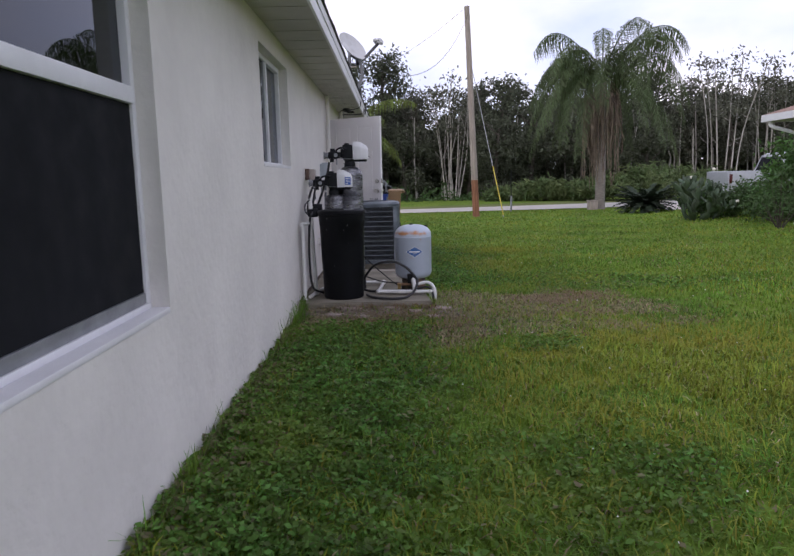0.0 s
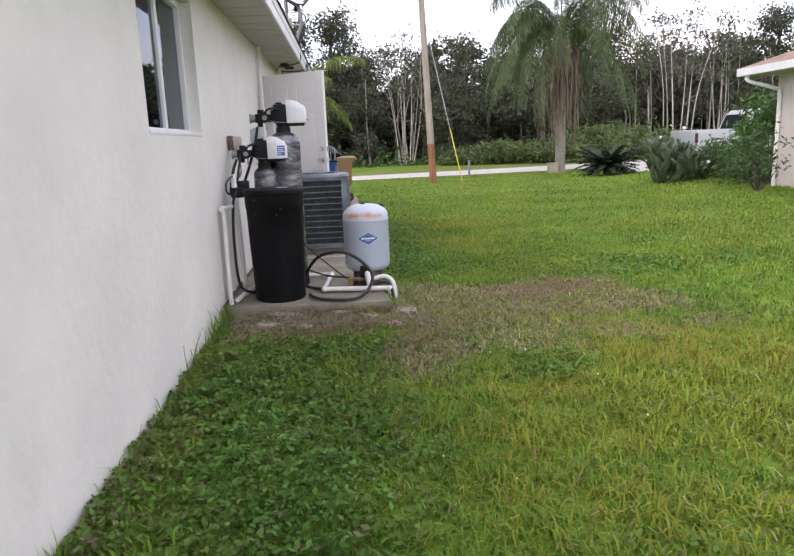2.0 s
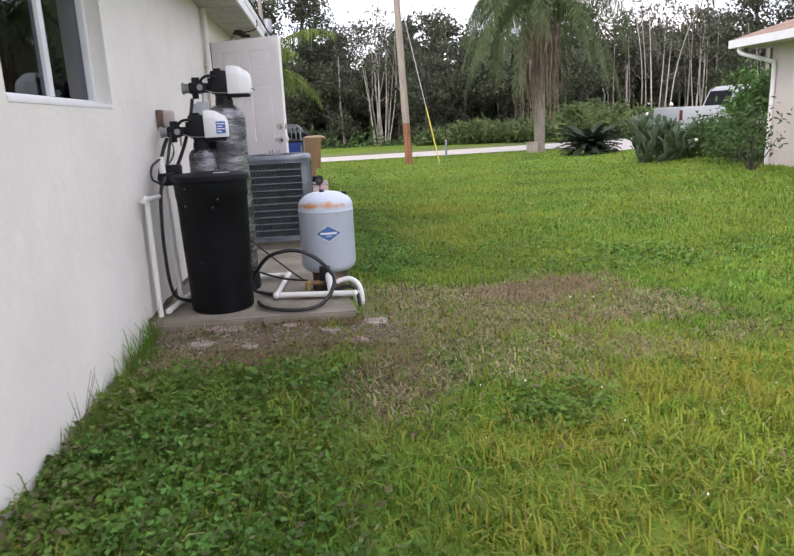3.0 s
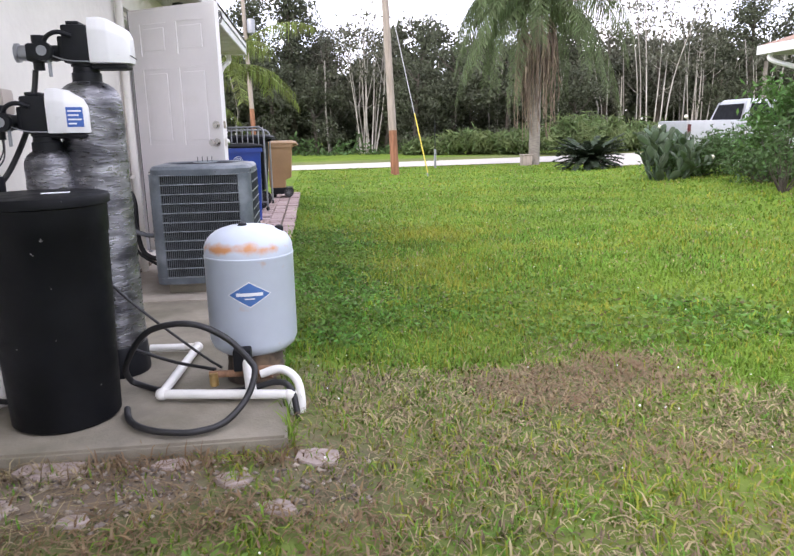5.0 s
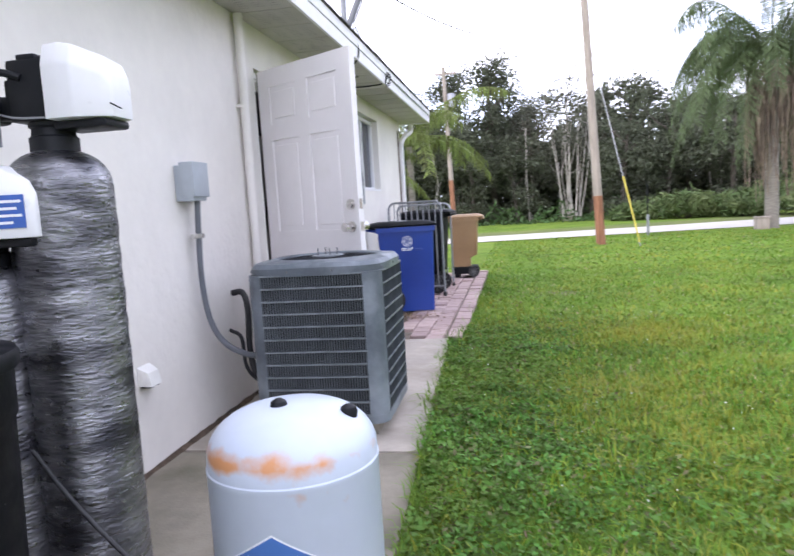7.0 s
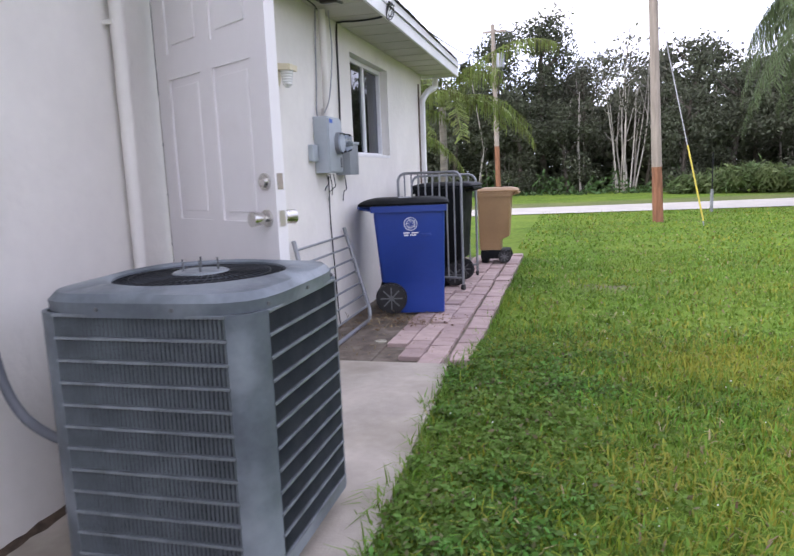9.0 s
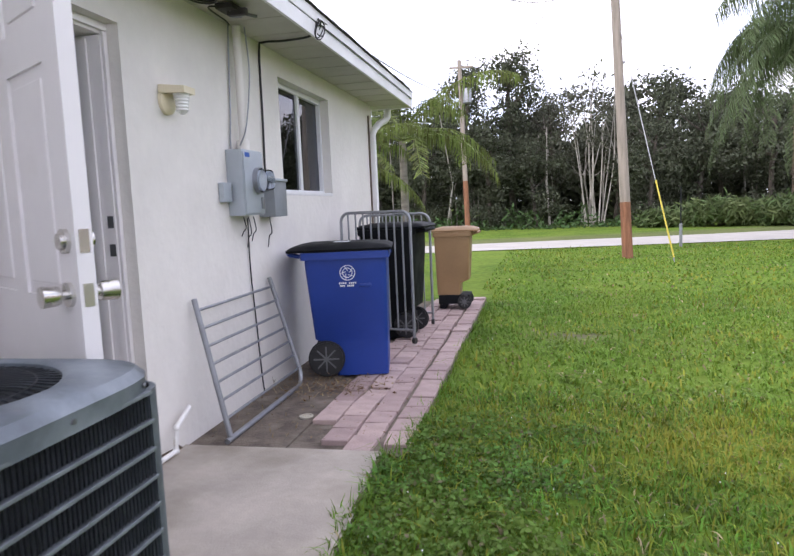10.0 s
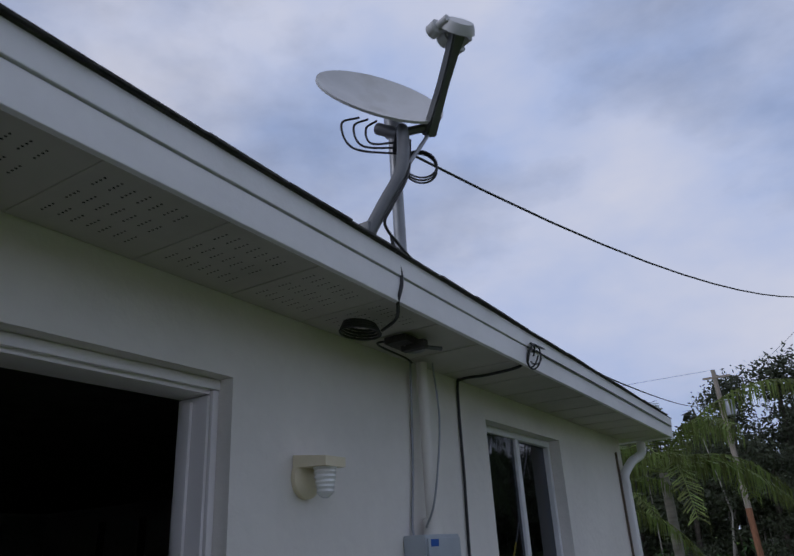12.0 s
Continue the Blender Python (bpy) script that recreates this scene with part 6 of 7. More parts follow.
def palm(name, x, y, trunk_h, trunk_r, count, length, material, label, skirt=0, hang=1.0, seed=1, pairs=34, steep=0.0):
    rng = np.random.default_rng(seed)
    t = thing(name, x, y, float(ground_z(x, y)) - 0.05, label, "palm tree")
    n = 22
    bm = bmesh.new()
    pr = [(trunk_r * 1.35, 0.0)] + [(trunk_r * (1.0 + 0.035 * (k % 2)) * (1 - 0.15 * k / n), trunk_h * (k + 0.5) / n) for k in range(n)]
    lathe(bm, pr, 14)
    part("trunk", bm, PALM_TRUNK, t)
    for k in range(count):
        az = k * 2.39996 + rng.normal(0, 0.15)
        lvl = k / count
        bm = bmesh.new()
        frond(bm, (0, 0, trunk_h - 0.1 + 0.25 * (1 - lvl)), az, length * rng.uniform(0.85, 1.1), 0.98 + 0.75 * steep - (0.68 + 0.5 * steep) * lvl + rng.normal(0, 0.06 + 0.1 * steep), 0.62 + 0.9 * steep + 0.12 * lvl, pairs, length * 0.15, hang, rng, 0.26 * length / pairs)
        part("frond", bm, material, t, "", False)
    if skirt:
        bm = bmesh.new()
        for k in range(skirt):
            a = rng.uniform(0, 2 * math.pi)
            r, z0 = trunk_r * rng.uniform(1.05, 2.3), trunk_h * rng.uniform(0.82, 1.0)
            dn = rng.uniform(0.5, 4.2)
            p = [(r * math.cos(a), r * math.sin(a), z0), (1.7 * r * math.cos(a), 1.7 * r * math.sin(a), z0 - dn * 0.25), (rng.uniform(0.8, 2.1) * r * math.cos(a), rng.uniform(0.8, 2.1) * r * math.sin(a), z0 - dn)]
            tube(bm, smooth_line(p, 3), 0.034, 5, 0.012)
            for j in range(9):
                q = Vector(p[1]).lerp(Vector(p[2]), j / 9)
                o = Vector((rng.normal(0, 0.09), rng.normal(0, 0.09), -rng.uniform(0.3, 0.8)))
                w = Vector((rng.normal(0, 0.02), rng.normal(0, 0.02), 0))
                bm.faces.new([bm.verts.new(v) for v in (q - w, q + w, q + o)])
        part("dead_fronds", bm, DEAD_FROND, t, "skirt of brown dead fronds", False)
    return t


palm("queen_palm", 10.75, 32.0, 6.0, 0.23, 34, 4.9, LEAF_PALM, "tall queen palm with drooping fronds beside the road", skirt=110, hang=2.4, seed=5, pairs=78, steep=0.55)
palm("young_palm", -0.62, 22.0, 2.9, 0.085, 14, 2.6, LEAF_PALM2, "young palm with yellow-green arching fronds by the house corner", hang=1.5, seed=8, pairs=46)
palm("young_palm", -1.5, 20.6, 2.3, 0.08, 9, 2.0, LEAF_PALM2, "second young palm behind the house corner", hang=1.5, seed=9, pairs=46)
palm("far_palm", 33.5, 50.0, 6.0, 0.16, 16, 2.2, LEAF_FAR2, "distant palm among the trees", seed=12, pairs=14)
pb = thing("planter_box", 10.25, 31.5, float(ground_z(10.25, 31.5)), "small weathered wooden box at the foot of the palm", "box")
part("box", bx(-0.2, 0.2, -0.2, 0.2, -0.03, 0.42, bevel=0.02), POLE_WOOD, pb)
part("rim", bx(-0.23, 0.23, -0.23, 0.23, 0.42, 0.46, bevel=0.01), POLE_WOOD, pb)


def cycad(x, y, label):
    rng = np.random.default_rng(21)
    t = thing("sago_cycad", x, y, float(ground_z(x, y)), label, "cycad")
    part("trunk", lathe(bmesh.new(), [(0.16, -0.03), (0.18, 0.1), (0.14, 0.3), (0.05, 0.36)], 14), BARK, t)
    for k in range(64):
        bm = bmesh.new()
        lv = k / 64
        frond(bm, (0, 0, 0.3), k * 2.39996, 1.3 * rng.uniform(0.9, 1.08), 1.02 - 1.0 * lv, 0.36, 44, 0.18, 0.1, rng, 0.026)
        part("frond", bm, LEAF_CYCAD, t, "", False)


cycad(10.95, 26.8, "dark green sago cycad with stiff arching fronds in the lawn")


def shrub(x, y, w, h, label, leaf, seed, size=0.075, count=34, per=70, name="shrub", aspect=0.34):
    rng = np.random.default_rng(seed)
    t = thing(name, x, y, float(ground_z(x, y)) - 0.02, label, "shrub", group="shrubs by the driveway")
    cs = []
    for k in range(count):
        a, q = rng.uniform(0, 2 * math.pi), math.sqrt(rng.random())
        z = h * (0.25 + 0.75 * rng.random() * (1 - 0.45 * q))
        p = Vector((w * q * math.cos(a), w * q * math.sin(a), z))
        cs.append(p)
        if k % 2 == 0:
            part("stem", tube(bmesh.new(), smooth_line([(p.x * 0.1, p.y * 0.1, 0), (p.x * 0.6, p.y * 0.6, z * 0.5), p], 3), 0.018, 5, 0.006), BARK, t)
    leaves("foliage", clumps(rng, cs, per, 0.16 * max(1, w), 0.8), size, leaf, t, rng, aspect)
    return t


def prickly_pear(x, y, label):
    rng = np.random.default_rng(64)
    t = thing("prickly_pear", x, y, float(ground_z(x, y)) - 0.03, label, "cactus", group="shrubs by the driveway")
    pad_skin = mat("cactus_skin", (0.055, 0.088, 0.048), 0.6, vary=0.2, scale=7, bump=0.3, bump_scale=45, obj_random=0.3, stain=(0.085, 0.11, 0.065), stain_at=(0.5, 0.75), stain_scale=3)
    pads = []
    for v in range(3):
        bm = bmesh.new()
        bmesh.ops.create_uvsphere(bm, u_segments=10, v_segments=8, radius=1.0)
        for p in bm.verts:
            u = (p.co.z + 1) / 2
            p.co = Vector((p.co.x * 0.26 * (0.55 + 0.55 * u), p.co.y * 0.075 + 0.03 * math.sin(u * 2 + v), u))
        pads.append(finish("pad", bm, pad_skin))

    def grow(base, tilt, az, length, depth):
        m = pose(base.x, base.y, base.z, 0, 0, az) @ pose(0, 0, 0, tilt, rng.uniform(-25, 25), 0) @ pose(0, 0, 0, 0, 0, rng.uniform(-40, 40))
        ob = new("pad", pads[int(rng.integers(0, 3))])
        ob.parent = t
        ob.matrix_basis = m @ Matrix.Diagonal((length, length, length, 1))
        if depth:
            for k in range(2 + (rng.random() < 0.45)):
                tip = m @ Vector((rng.uniform(-0.12, 0.12) * length, 0, length * rng.uniform(0.82, 0.95)))
                grow(tip, tilt * 0.6 + rng.uniform(-42, 42), az + rng.uniform(-70, 70), length * rng.uniform(0.72, 0.98), depth - 1)
    for k in range(9):
        a = 2 * math.pi * k / 9
        r = rng.uniform(0.1, 0.5)
        grow(Vector((r * math.cos(a), r * math.sin(a), 0.0)), rng.uniform(5, 48), math.degrees(a) + 90, rng.uniform(0.34, 0.46), 3)
    for k in range(3):
        q = Vector((rng.normal(0, 0.45), rng.normal(0, 0.3), rng.uniform(0.5, 1.7)))
        bm = bmesh.new()
        bmesh.ops.create_icosphere(bm, subdivisions=2, radius=0.05, matrix=Matrix.Translation(q))
        part("flower", bm, mat("cactus_flower", (0.75, 0.72, 0.62), 0.7), t, "pale flower")


prickly_pear(9.75, 19.6, "tall grey-green prickly pear cactus at the lawn's edge")
shrub(10.45, 20.1, 0.7, 0.85, "low grey-green shrub growing round the cactus", LEAF_SHRUB, 37, 0.055, 34, 80)
shrub(11.2, 20.6, 0.95, 1.15, "bushy green shrub in front of the parked truck", LEAF_SHRUB, 32, 0.06, 40, 95)
shrub(12.6, 20.6, 1.0, 1.35, "dense dark green shrub beside the house next door", LEAF_SHRUB, 33, 0.06, 36, 90)
shrub(11.75, 18.2, 0.75, 2.6, "tall bright green shrub at the neighbouring house corner", leaf_mat("bright_leaf", (0.10, 0.19, 0.05)), 34, 0.08, 40, 70)
shrub(10.9, 17.5, 0.6, 0.7, "low green shrub by the house next door", LEAF_SHRUB, 35, 0.06, 24, 70)
shrub(9.95, 15.7, 0.42, 1.6, "small young tree with sparse leaves on the lawn", LEAF_SHRUB, 36, 0.06, 22, 26, "sapling")
for i, (x, y, w, h) in enumerate(((16.5, 43.5, 2.0, 2.5), (19.0, 44.5, 1.9, 2.1), (14.0, 45, 1.5, 1.4), (11.2, 46.5, 1.6, 1.5), (8.6, 47.5, 1.2, 0.9), (22.5, 46, 2.0, 1.9))):
    shrub(x, y, w, h, "thick saw palmetto bush across the road", LEAF_PALMETTO, 50 + i, 0.26, 46, 80, "palmetto", 0.16)


# ---- pickup truck ----
def pickup(x, y, rz):
    paint = mat("silver_paint", (0.44, 0.46, 0.49), 0.4, 0.25, vary=0.06)
    dark = glass_mat("car_glass", (0.12, 0.13, 0.14))
    t = thing("pickup_truck", x, y, float(ground_z(x, y)) + 0.04, "silver pickup truck parked on the driveway next door", "truck", rz=rz)
    L, Wd = 5.6, 0.97
    bed = bmesh.new()
    box(bed, 0.5, 2.02, -Wd, -Wd + 0.07, 0.5, 1.25, 0.025)
    box(bed, 0.5, 2.02, Wd - 0.07, Wd, 0.5, 1.25, 0.025)
    box(bed, 0.52, 2.02, -Wd + 0.071, Wd - 0.071, 0.5, 0.62)
    part("bed", bed, paint, t)
    part("tailgate", bx(0.44, 0.5, -Wd + 0.05, Wd - 0.05, 0.55, 1.24, bevel=0.02), paint, t)
    part("rear_bumper", bx(0.3, 0.43, -Wd, Wd, 0.42, 0.6, bevel=0.03), STEEL, t)
    part("cab_lower", bx(2.04, 4.1, -Wd, Wd, 0.42, 1.2, bevel=0.05), paint, t)
    part("hood", bx(4.1, L, -Wd, Wd, 0.42, 1.13, bevel=0.08), paint, t)
    ring = lambda z, a, b, w: [(a, -w, z), (b, -w, z), (b, w, z), (a, w, z)]
    part("cab_upper", loft(bmesh.new(), [ring(1.19, 2.06, 4.08, 0.93), ring(1.74, 2.26, 3.56, 0.76), ring(1.84, 2.36, 3.42, 0.68)]), paint, t)
    for a0, a1, b0, b1 in ((2.07, 2.17, 2.24, 2.32), (2.95, 3.03, 2.9, 2.97), (4.02, 4.12, 3.48, 3.56)):
        for s in (-1, 1):
            part("pillar", loft(bmesh.new(), [[(a0, s * (Wd - 0.02), 1.2), (a1, s * (Wd - 0.02), 1.2), (a1, s * (Wd - 0.08), 1.2), (a0, s * (Wd - 0.08), 1.2)], [(b0, s * 0.77, 1.77), (b1, s * 0.77, 1.77), (b1, s * 0.71, 1.77), (b0, s * 0.71, 1.77)]]), paint, t)
    for s in (-1, 1):
        w = bmesh.new()
        w.faces.new([w.verts.new(p) for p in ((2.98, s * 0.945, 1.25), (3.88, s * 0.945, 1.25), (3.50, s * 0.80, 1.70), (2.98, s * 0.80, 1.70))])
        part("side_window", w, SCREEN, t, "dark side window")
        w = bmesh.new()
        w.faces.new([w.verts.new(p) for p in ((2.22, s * 0.945, 1.25), (2.84, s * 0.945, 1.25), (2.84, s * 0.80, 1.70), (2.36, s * 0.80, 1.70))])
        part("rear_side_window", w, SCREEN, t, "dark rear side window")
        part("mirror", bx(3.72, 3.84, s * Wd - 0.02, s * Wd + 0.22 * s + 0.02, 1.2, 1.4, bevel=0.03) if s > 0 else bx(3.72, 3.84, -Wd - 0.22, -Wd + 0.02, 1.2, 1.4, bevel=0.03), BLACK, t)
        part("door_handle", bx(2.6, 2.75, s * (Wd + 0.012) - 0.012, s * (Wd + 0.012) + 0.012, 1.05, 1.09, bevel=0.004), BLACK, t)
        part("tail_light", bx(0.48, 0.56, s * (Wd - 0.03) - 0.035, s * (Wd - 0.03) + 0.035, 0.85, 1.15, bevel=0.01), mat("tail_red", (0.10, 0.02, 0.02), 0.3), t)
        for xx in (1.25, 4.65):
            wheel = part("wheel", tube(bmesh.new(), [(xx, s * (Wd - 0.22), 0.37), (xx, s * (Wd + 0.01), 0.37)], 0.37, 24), RUBBER, t)
            part("rim", tube(bmesh.new(), [(xx, s * (Wd + 0.008), 0.37), (xx, s * (Wd + 0.02), 0.37)], 0.22, 18), STEEL, wheel)
    for xa, xb in ((2.07, 2.225), (4.09, 3.60)):
        w = bmesh.new()
        w.faces.new([w.verts.new(p) for p in ((xa + (xa - 3) * 0.004, -0.8, 1.25), (xa + (xa - 3) * 0.004, 0.8, 1.25), (xb + (xa - 3) * 0.02, 0.68, 1.70), (xb + (xa - 3) * 0.02, -0.68, 1.70))])
        part("windscreen" if xa > 3 else "rear_window", w, SCREEN, t)
    part("front_bumper", bx(L, L + 0.12, -Wd, Wd, 0.4, 0.62, bevel=0.04), STEEL, t)
    return t


truck = pickup(12.5, 25.2, -4)
truck.scale = (1.08, 1.08, 1.08)

# ---- neighbouring house ----
nh = thing("neighbour_house", 10.77, 16.5, -0.4, "pale stucco house next door with a tan shingle roof", "house", kind="structure")
part("wall", bx(0, 8, -14, 0, 0, 2.95), mat("neighbour_stucco", (0.62, 0.55, 0.52), 0.9, vary=0.05, scale=2, bump=0.3, bump_scale=30), nh)
nr = bmesh.new()
b0 = [nr.verts.new(p) for p in ((-0.6, -14.6, 3.0), (8.6, -14.6, 3.0), (8.6, 0.6, 3.0), (-0.6, 0.6, 3.0))]
r0, r1 = nr.verts.new((4, -10, 4.7)), nr.verts.new((4, -4, 4.7))
for f in ((b0[0], b0[1], r0), (b0[1], b0[2], r1, r0), (b0[2], b0[3], r1), (b0[3], b0[0], r0, r1)):
    nr.faces.new(f)
nr.faces.new(b0[::-1])
part("roof", nr, SHINGLE_TAN, nh, "tan shingle roof")
part("fascia", box(bx(-0.62, -0.59, -14.6, 0.62, 2.83, 2.995), -0.6, 8.6, 0.6, 0.63, 2.83, 2.995), TRIM, nh)
part("soffit", box(bx(-0.588, -0.003, -14.59, 0.59, 2.84, 2.86), 0.0, 8.5, 0.003, 0.59, 2.84, 2.86), SOFFIT, nh)
part("gutter_downspout", tube(bmesh.new(), smooth_line([(-0.52, 0.35, 2.83), (-0.5, 0.3, 2.7), (-0.12, -0.1, 2.5), (-0.05, -0.15, 2.35), (-0.05, -0.15, 1.2), (-0.05, -0.15, 0.1)], 5), 0.045, 10), TRIM, nh, "white downspout")

# ---- weeds, grass and loose bits ----
rng = np.random.default_rng(77)


def blades(name, xs, ys, length, width, material, label, rng, zs=None, lay=0.75, flat=1.0):
    n = len(xs)
    base = np.stack([xs, ys, np.asarray(ground_z(xs, ys)) - 0.006 if zs is None else zs], 1)
    az = rng.uniform(0, 2 * np.pi, n)
    d = np.stack([np.cos(az), np.sin(az), np.zeros(n)], 1)
    s = np.stack([-np.sin(az), np.cos(az), np.zeros(n)], 1)
    ln = (length * rng.uniform(0.45, 1.4, n))[:, None]
    bend = rng.uniform(0.2, 1.0, n)[:, None] * lay
    up = np.array([0, 0, 1.0])
    if flat < 1:
        base[:, 2] += rng.uniform(0.008, 0.03, n)
    lift = flat * rng.uniform(0.5, 1.0, n)[:, None]
    mid = base + d * ln * (0.35 * bend + 0.35 * (1 - flat)) + up * ln * 0.5 * lift
    tip = base + d * ln * (0.95 * bend + 0.3 * (1 - flat)) + up * ln * (0.95 - 0.62 * bend) * lift
    w = (width * rng.uniform(0.7, 1.3, n))[:, None]
    v = np.stack([base - s * w, base + s * w, mid + s * w * 0.9, mid - s * w * 0.9, tip + s * w * 0.12, tip - s * w * 0.12], 1).reshape(-1, 3)
    i = np.arange(n)[:, None] * 6
    f = np.concatenate([i + np.array([[0, 1, 2, 3]]), i + np.array([[3, 2, 4, 5]])], 0)
    return tagged(cloud(name, v, f, material), label, "grass", "", "stuff")


def on_lawn(x, y, edge=0.0):
    house = x < 0.015
    slab = (x < slab_edge(y) + edge) & (y > 6.99 - edge) & (y < 12.06)
    path = (x < 1.27 + edge) & (y > 12.0) & (y < 17.9)
    return ~(house | slab | path)


def scatter(x0, x1, y0, y1, per_m2, rng):
    n = int((x1 - x0) * (y1 - y0) * per_m2)
    x, y = rng.uniform(x0, x1, n), rng.uniform(y0, y1, n)
    k = on_lawn(x, y)
    return x[k], y[k]


# the lawn: green, yellowing and dead blades, thicker where the path passes
for (x0, x1, y0, y1), dens, ln, wd, green in (((0.0, 3.4, 1.0, 6.2), 4200, 0.085, 0.0036, GRASS), ((0.0, 4.2, 6.2, 9.2), 4200, 0.075, 0.0034, GRASS), ((3.4, 6.4, 1.6, 6.2), 3000, 0.085, 0.0040, GRASS),
                                              ((4.2, 6.4, 6.2, 13.0), 1700, 0.080, 0.0050, GRASS), ((1.15, 4.2, 9.2, 13.5), 3600, 0.085, 0.0040, GRASS), ((1.25, 8.0, 13.5, 20.0), 1100, 0.075, 0.0075, TURF),
                                              ((4.2, 10.7, 13.0, 13.5), 1100, 0.075, 0.0075, TURF), ((6.4, 10.7, 4.0, 13.0), 900, 0.08, 0.0070, TURF), ((8.0, 16.0, 13.5, 20.0), 380, 0.08, 0.011, TURF),
                                              ((1.0, 16.0, 20.0, 33.0), 210, 0.07, 0.015, TURF), ((0.0, 10.7, -5.0, 1.0), 600, 0.08, 0.0075, TURF), ((3.4, 10.7, 1.0, 1.6), 600, 0.08, 0.0075, TURF),
                                              ((6.4, 10.7, 1.6, 4.0), 600, 0.08, 0.0075, TURF)):
    x, y = scatter(x0, x1, y0, y1, dens, rng)
    die = rng.random(len(x))
    gone, tan = soil(x, y), dry(x, y)
    keep = die > gone * 0.97
    x, y, tan = x[keep], y[keep], tan[keep]
    dead = rng.random(len(x)) < np.maximum(tan * 0.98, 0.03)
    russet = dead & (rng.random(len(x)) < patches(x, y, ((2.76, 7.5, 0.4, 0.35, 0.4), (1.5, 6.35, 0.3, 0.5, 0.6), (0.9, 6.6, 0.5, 0.15, 0.6)), 0.8))
    tuft = 0.5 + 0.3 * np.sin(x * 9.1 + 2.2 * np.sin(y * 6.3)) * np.sin(y * 8.3 + 1.7 * np.sin(x * 5.1)) + 0.2 * np.sin(x * 21 + 2 * np.sin(y * 9)) * np.sin(y * 19 - x * 4)
    thin = (rng.random(len(x)) < 1 - 0.35 * weedy(x, y) * (x < 6)) & (rng.random(len(x)) < 0.5 + 0.75 * tuft)
    gold = rng.random(len(x)) < golden(x, y) * (0.4 if green is TURF else 1.0)
    stub = np.where(y < 8.5, 1.0 - 0.3 * tan, 1.0) * (0.6 + 0.8 * tuft)
    for name, pick, material, label, ln2, lay, flat in (("grass", ~dead & ~gold & thin, green, "short green lawn grass", ln * 1.1, 1.0, 1.0), ("yellow_grass", ~dead & gold & thin, GRASS_GOLD, "yellowing green lawn grass", ln * 1.25, 0.9, 1.0),
                                                        ("dry_grass", dead & ~russet, DRY, "dry tan grass blades", ln * 0.85, 1.0, 0.7), ("dead_grass", russet, RUSSET, "reddish-brown dead grass", ln * 0.9, 1.1, 0.6)):
        if pick.any():
            blades(name, x[pick], y[pick], ln2 * stub[pick], wd, material, label, rng, lay=lay, flat=flat)


def weeds(x0, x1, y0, y1, per_m2, size, rng):
    """Low broad-leaved weeds in hummocks, with gaps between them."""
    x, y = scatter(x0, x1, y0, y1, per_m2, rng)
    hum = 0.5 + 0.3 * np.sin(x * 13 + 2.1 * np.sin(y * 9)) * np.sin(y * 11.7 + 1.6 * np.sin(x * 7)) + 0.2 * np.sin(x * 27 + y * 5) * np.sin(y * 23 - x * 8)
    k = (rng.random(len(x)) < weedy(x, y) * (0.35 + 0.8 * hum)) & (rng.random(len(x)) > soil(x, y) * 1.3) & (rng.random(len(x)) > 0.85 * dry(x, y))
    x, y, hum = x[k], y[k], hum[k]
    z = np.asarray(ground_z(x, y)) + rng.uniform(0.012, 0.035, len(x)) + 0.085 * hum ** 1.4 * rng.random(len(x)) ** 0.6
    old = rng.random(len(x)) < 0.05 + 0.28 * np.clip((0.35 - x) / 0.3, 0, 1)
    for name, pick, material, label in (("weeds", ~old, CLOVER, "low broad-leaved weeds in the lawn"), ("wilted_weeds", old, OLIVE, "olive and brown wilted weed leaves")):
        at = np.stack([x[pick], y[pick], z[pick]], 1)
        tagged(leaves(name, at, size, material, None, rng, 0.52, 0.5, 0.9), label, "weeds", "", "stuff")


weeds(0.0, 3.2, 1.0, 6.8, 9000, 0.0170, rng)
weeds(1.15, 3.4, 7.6, 13.4, 8500, 0.0155, rng)
weeds(3.4, 6.0, 7.5, 11.0, 3500, 0.022, rng)
x, y = scatter(1.0, 7.0, 2.0, 15.0, 5, rng)
z = np.asarray(ground_z(x, y)) + rng.uniform(0.06, 0.09, len(x))
tagged(leaves("clover_flowers", np.stack([x, y, z], 1), 0.0052, mat("white_petal", (0.8, 0.8, 0.78), 0.7), None, rng, 0.9), "tiny white clover flowers in the lawn", "flowers", "", "stuff")

# straw lying on the bare ground
x, y = scatter(0.0, 4.6, 5.4, 8.4, 5200, rng)
k = rng.random(len(x)) < np.maximum(soil(x, y) * 0.30, dry(x, y) ** 2 * 0.6)
blades("straw", x[k], y[k], 0.085, 0.0017, DRY, "dry straw lying on bare ground", rng, lay=1.2, flat=0.22)
k = rng.random(len(x)) < soil(x, y) * 0.10
blades("sparse_grass", x[k], y[k], 0.06, 0.0028, GRASS, "sparse green blades in the bare earth", rng)
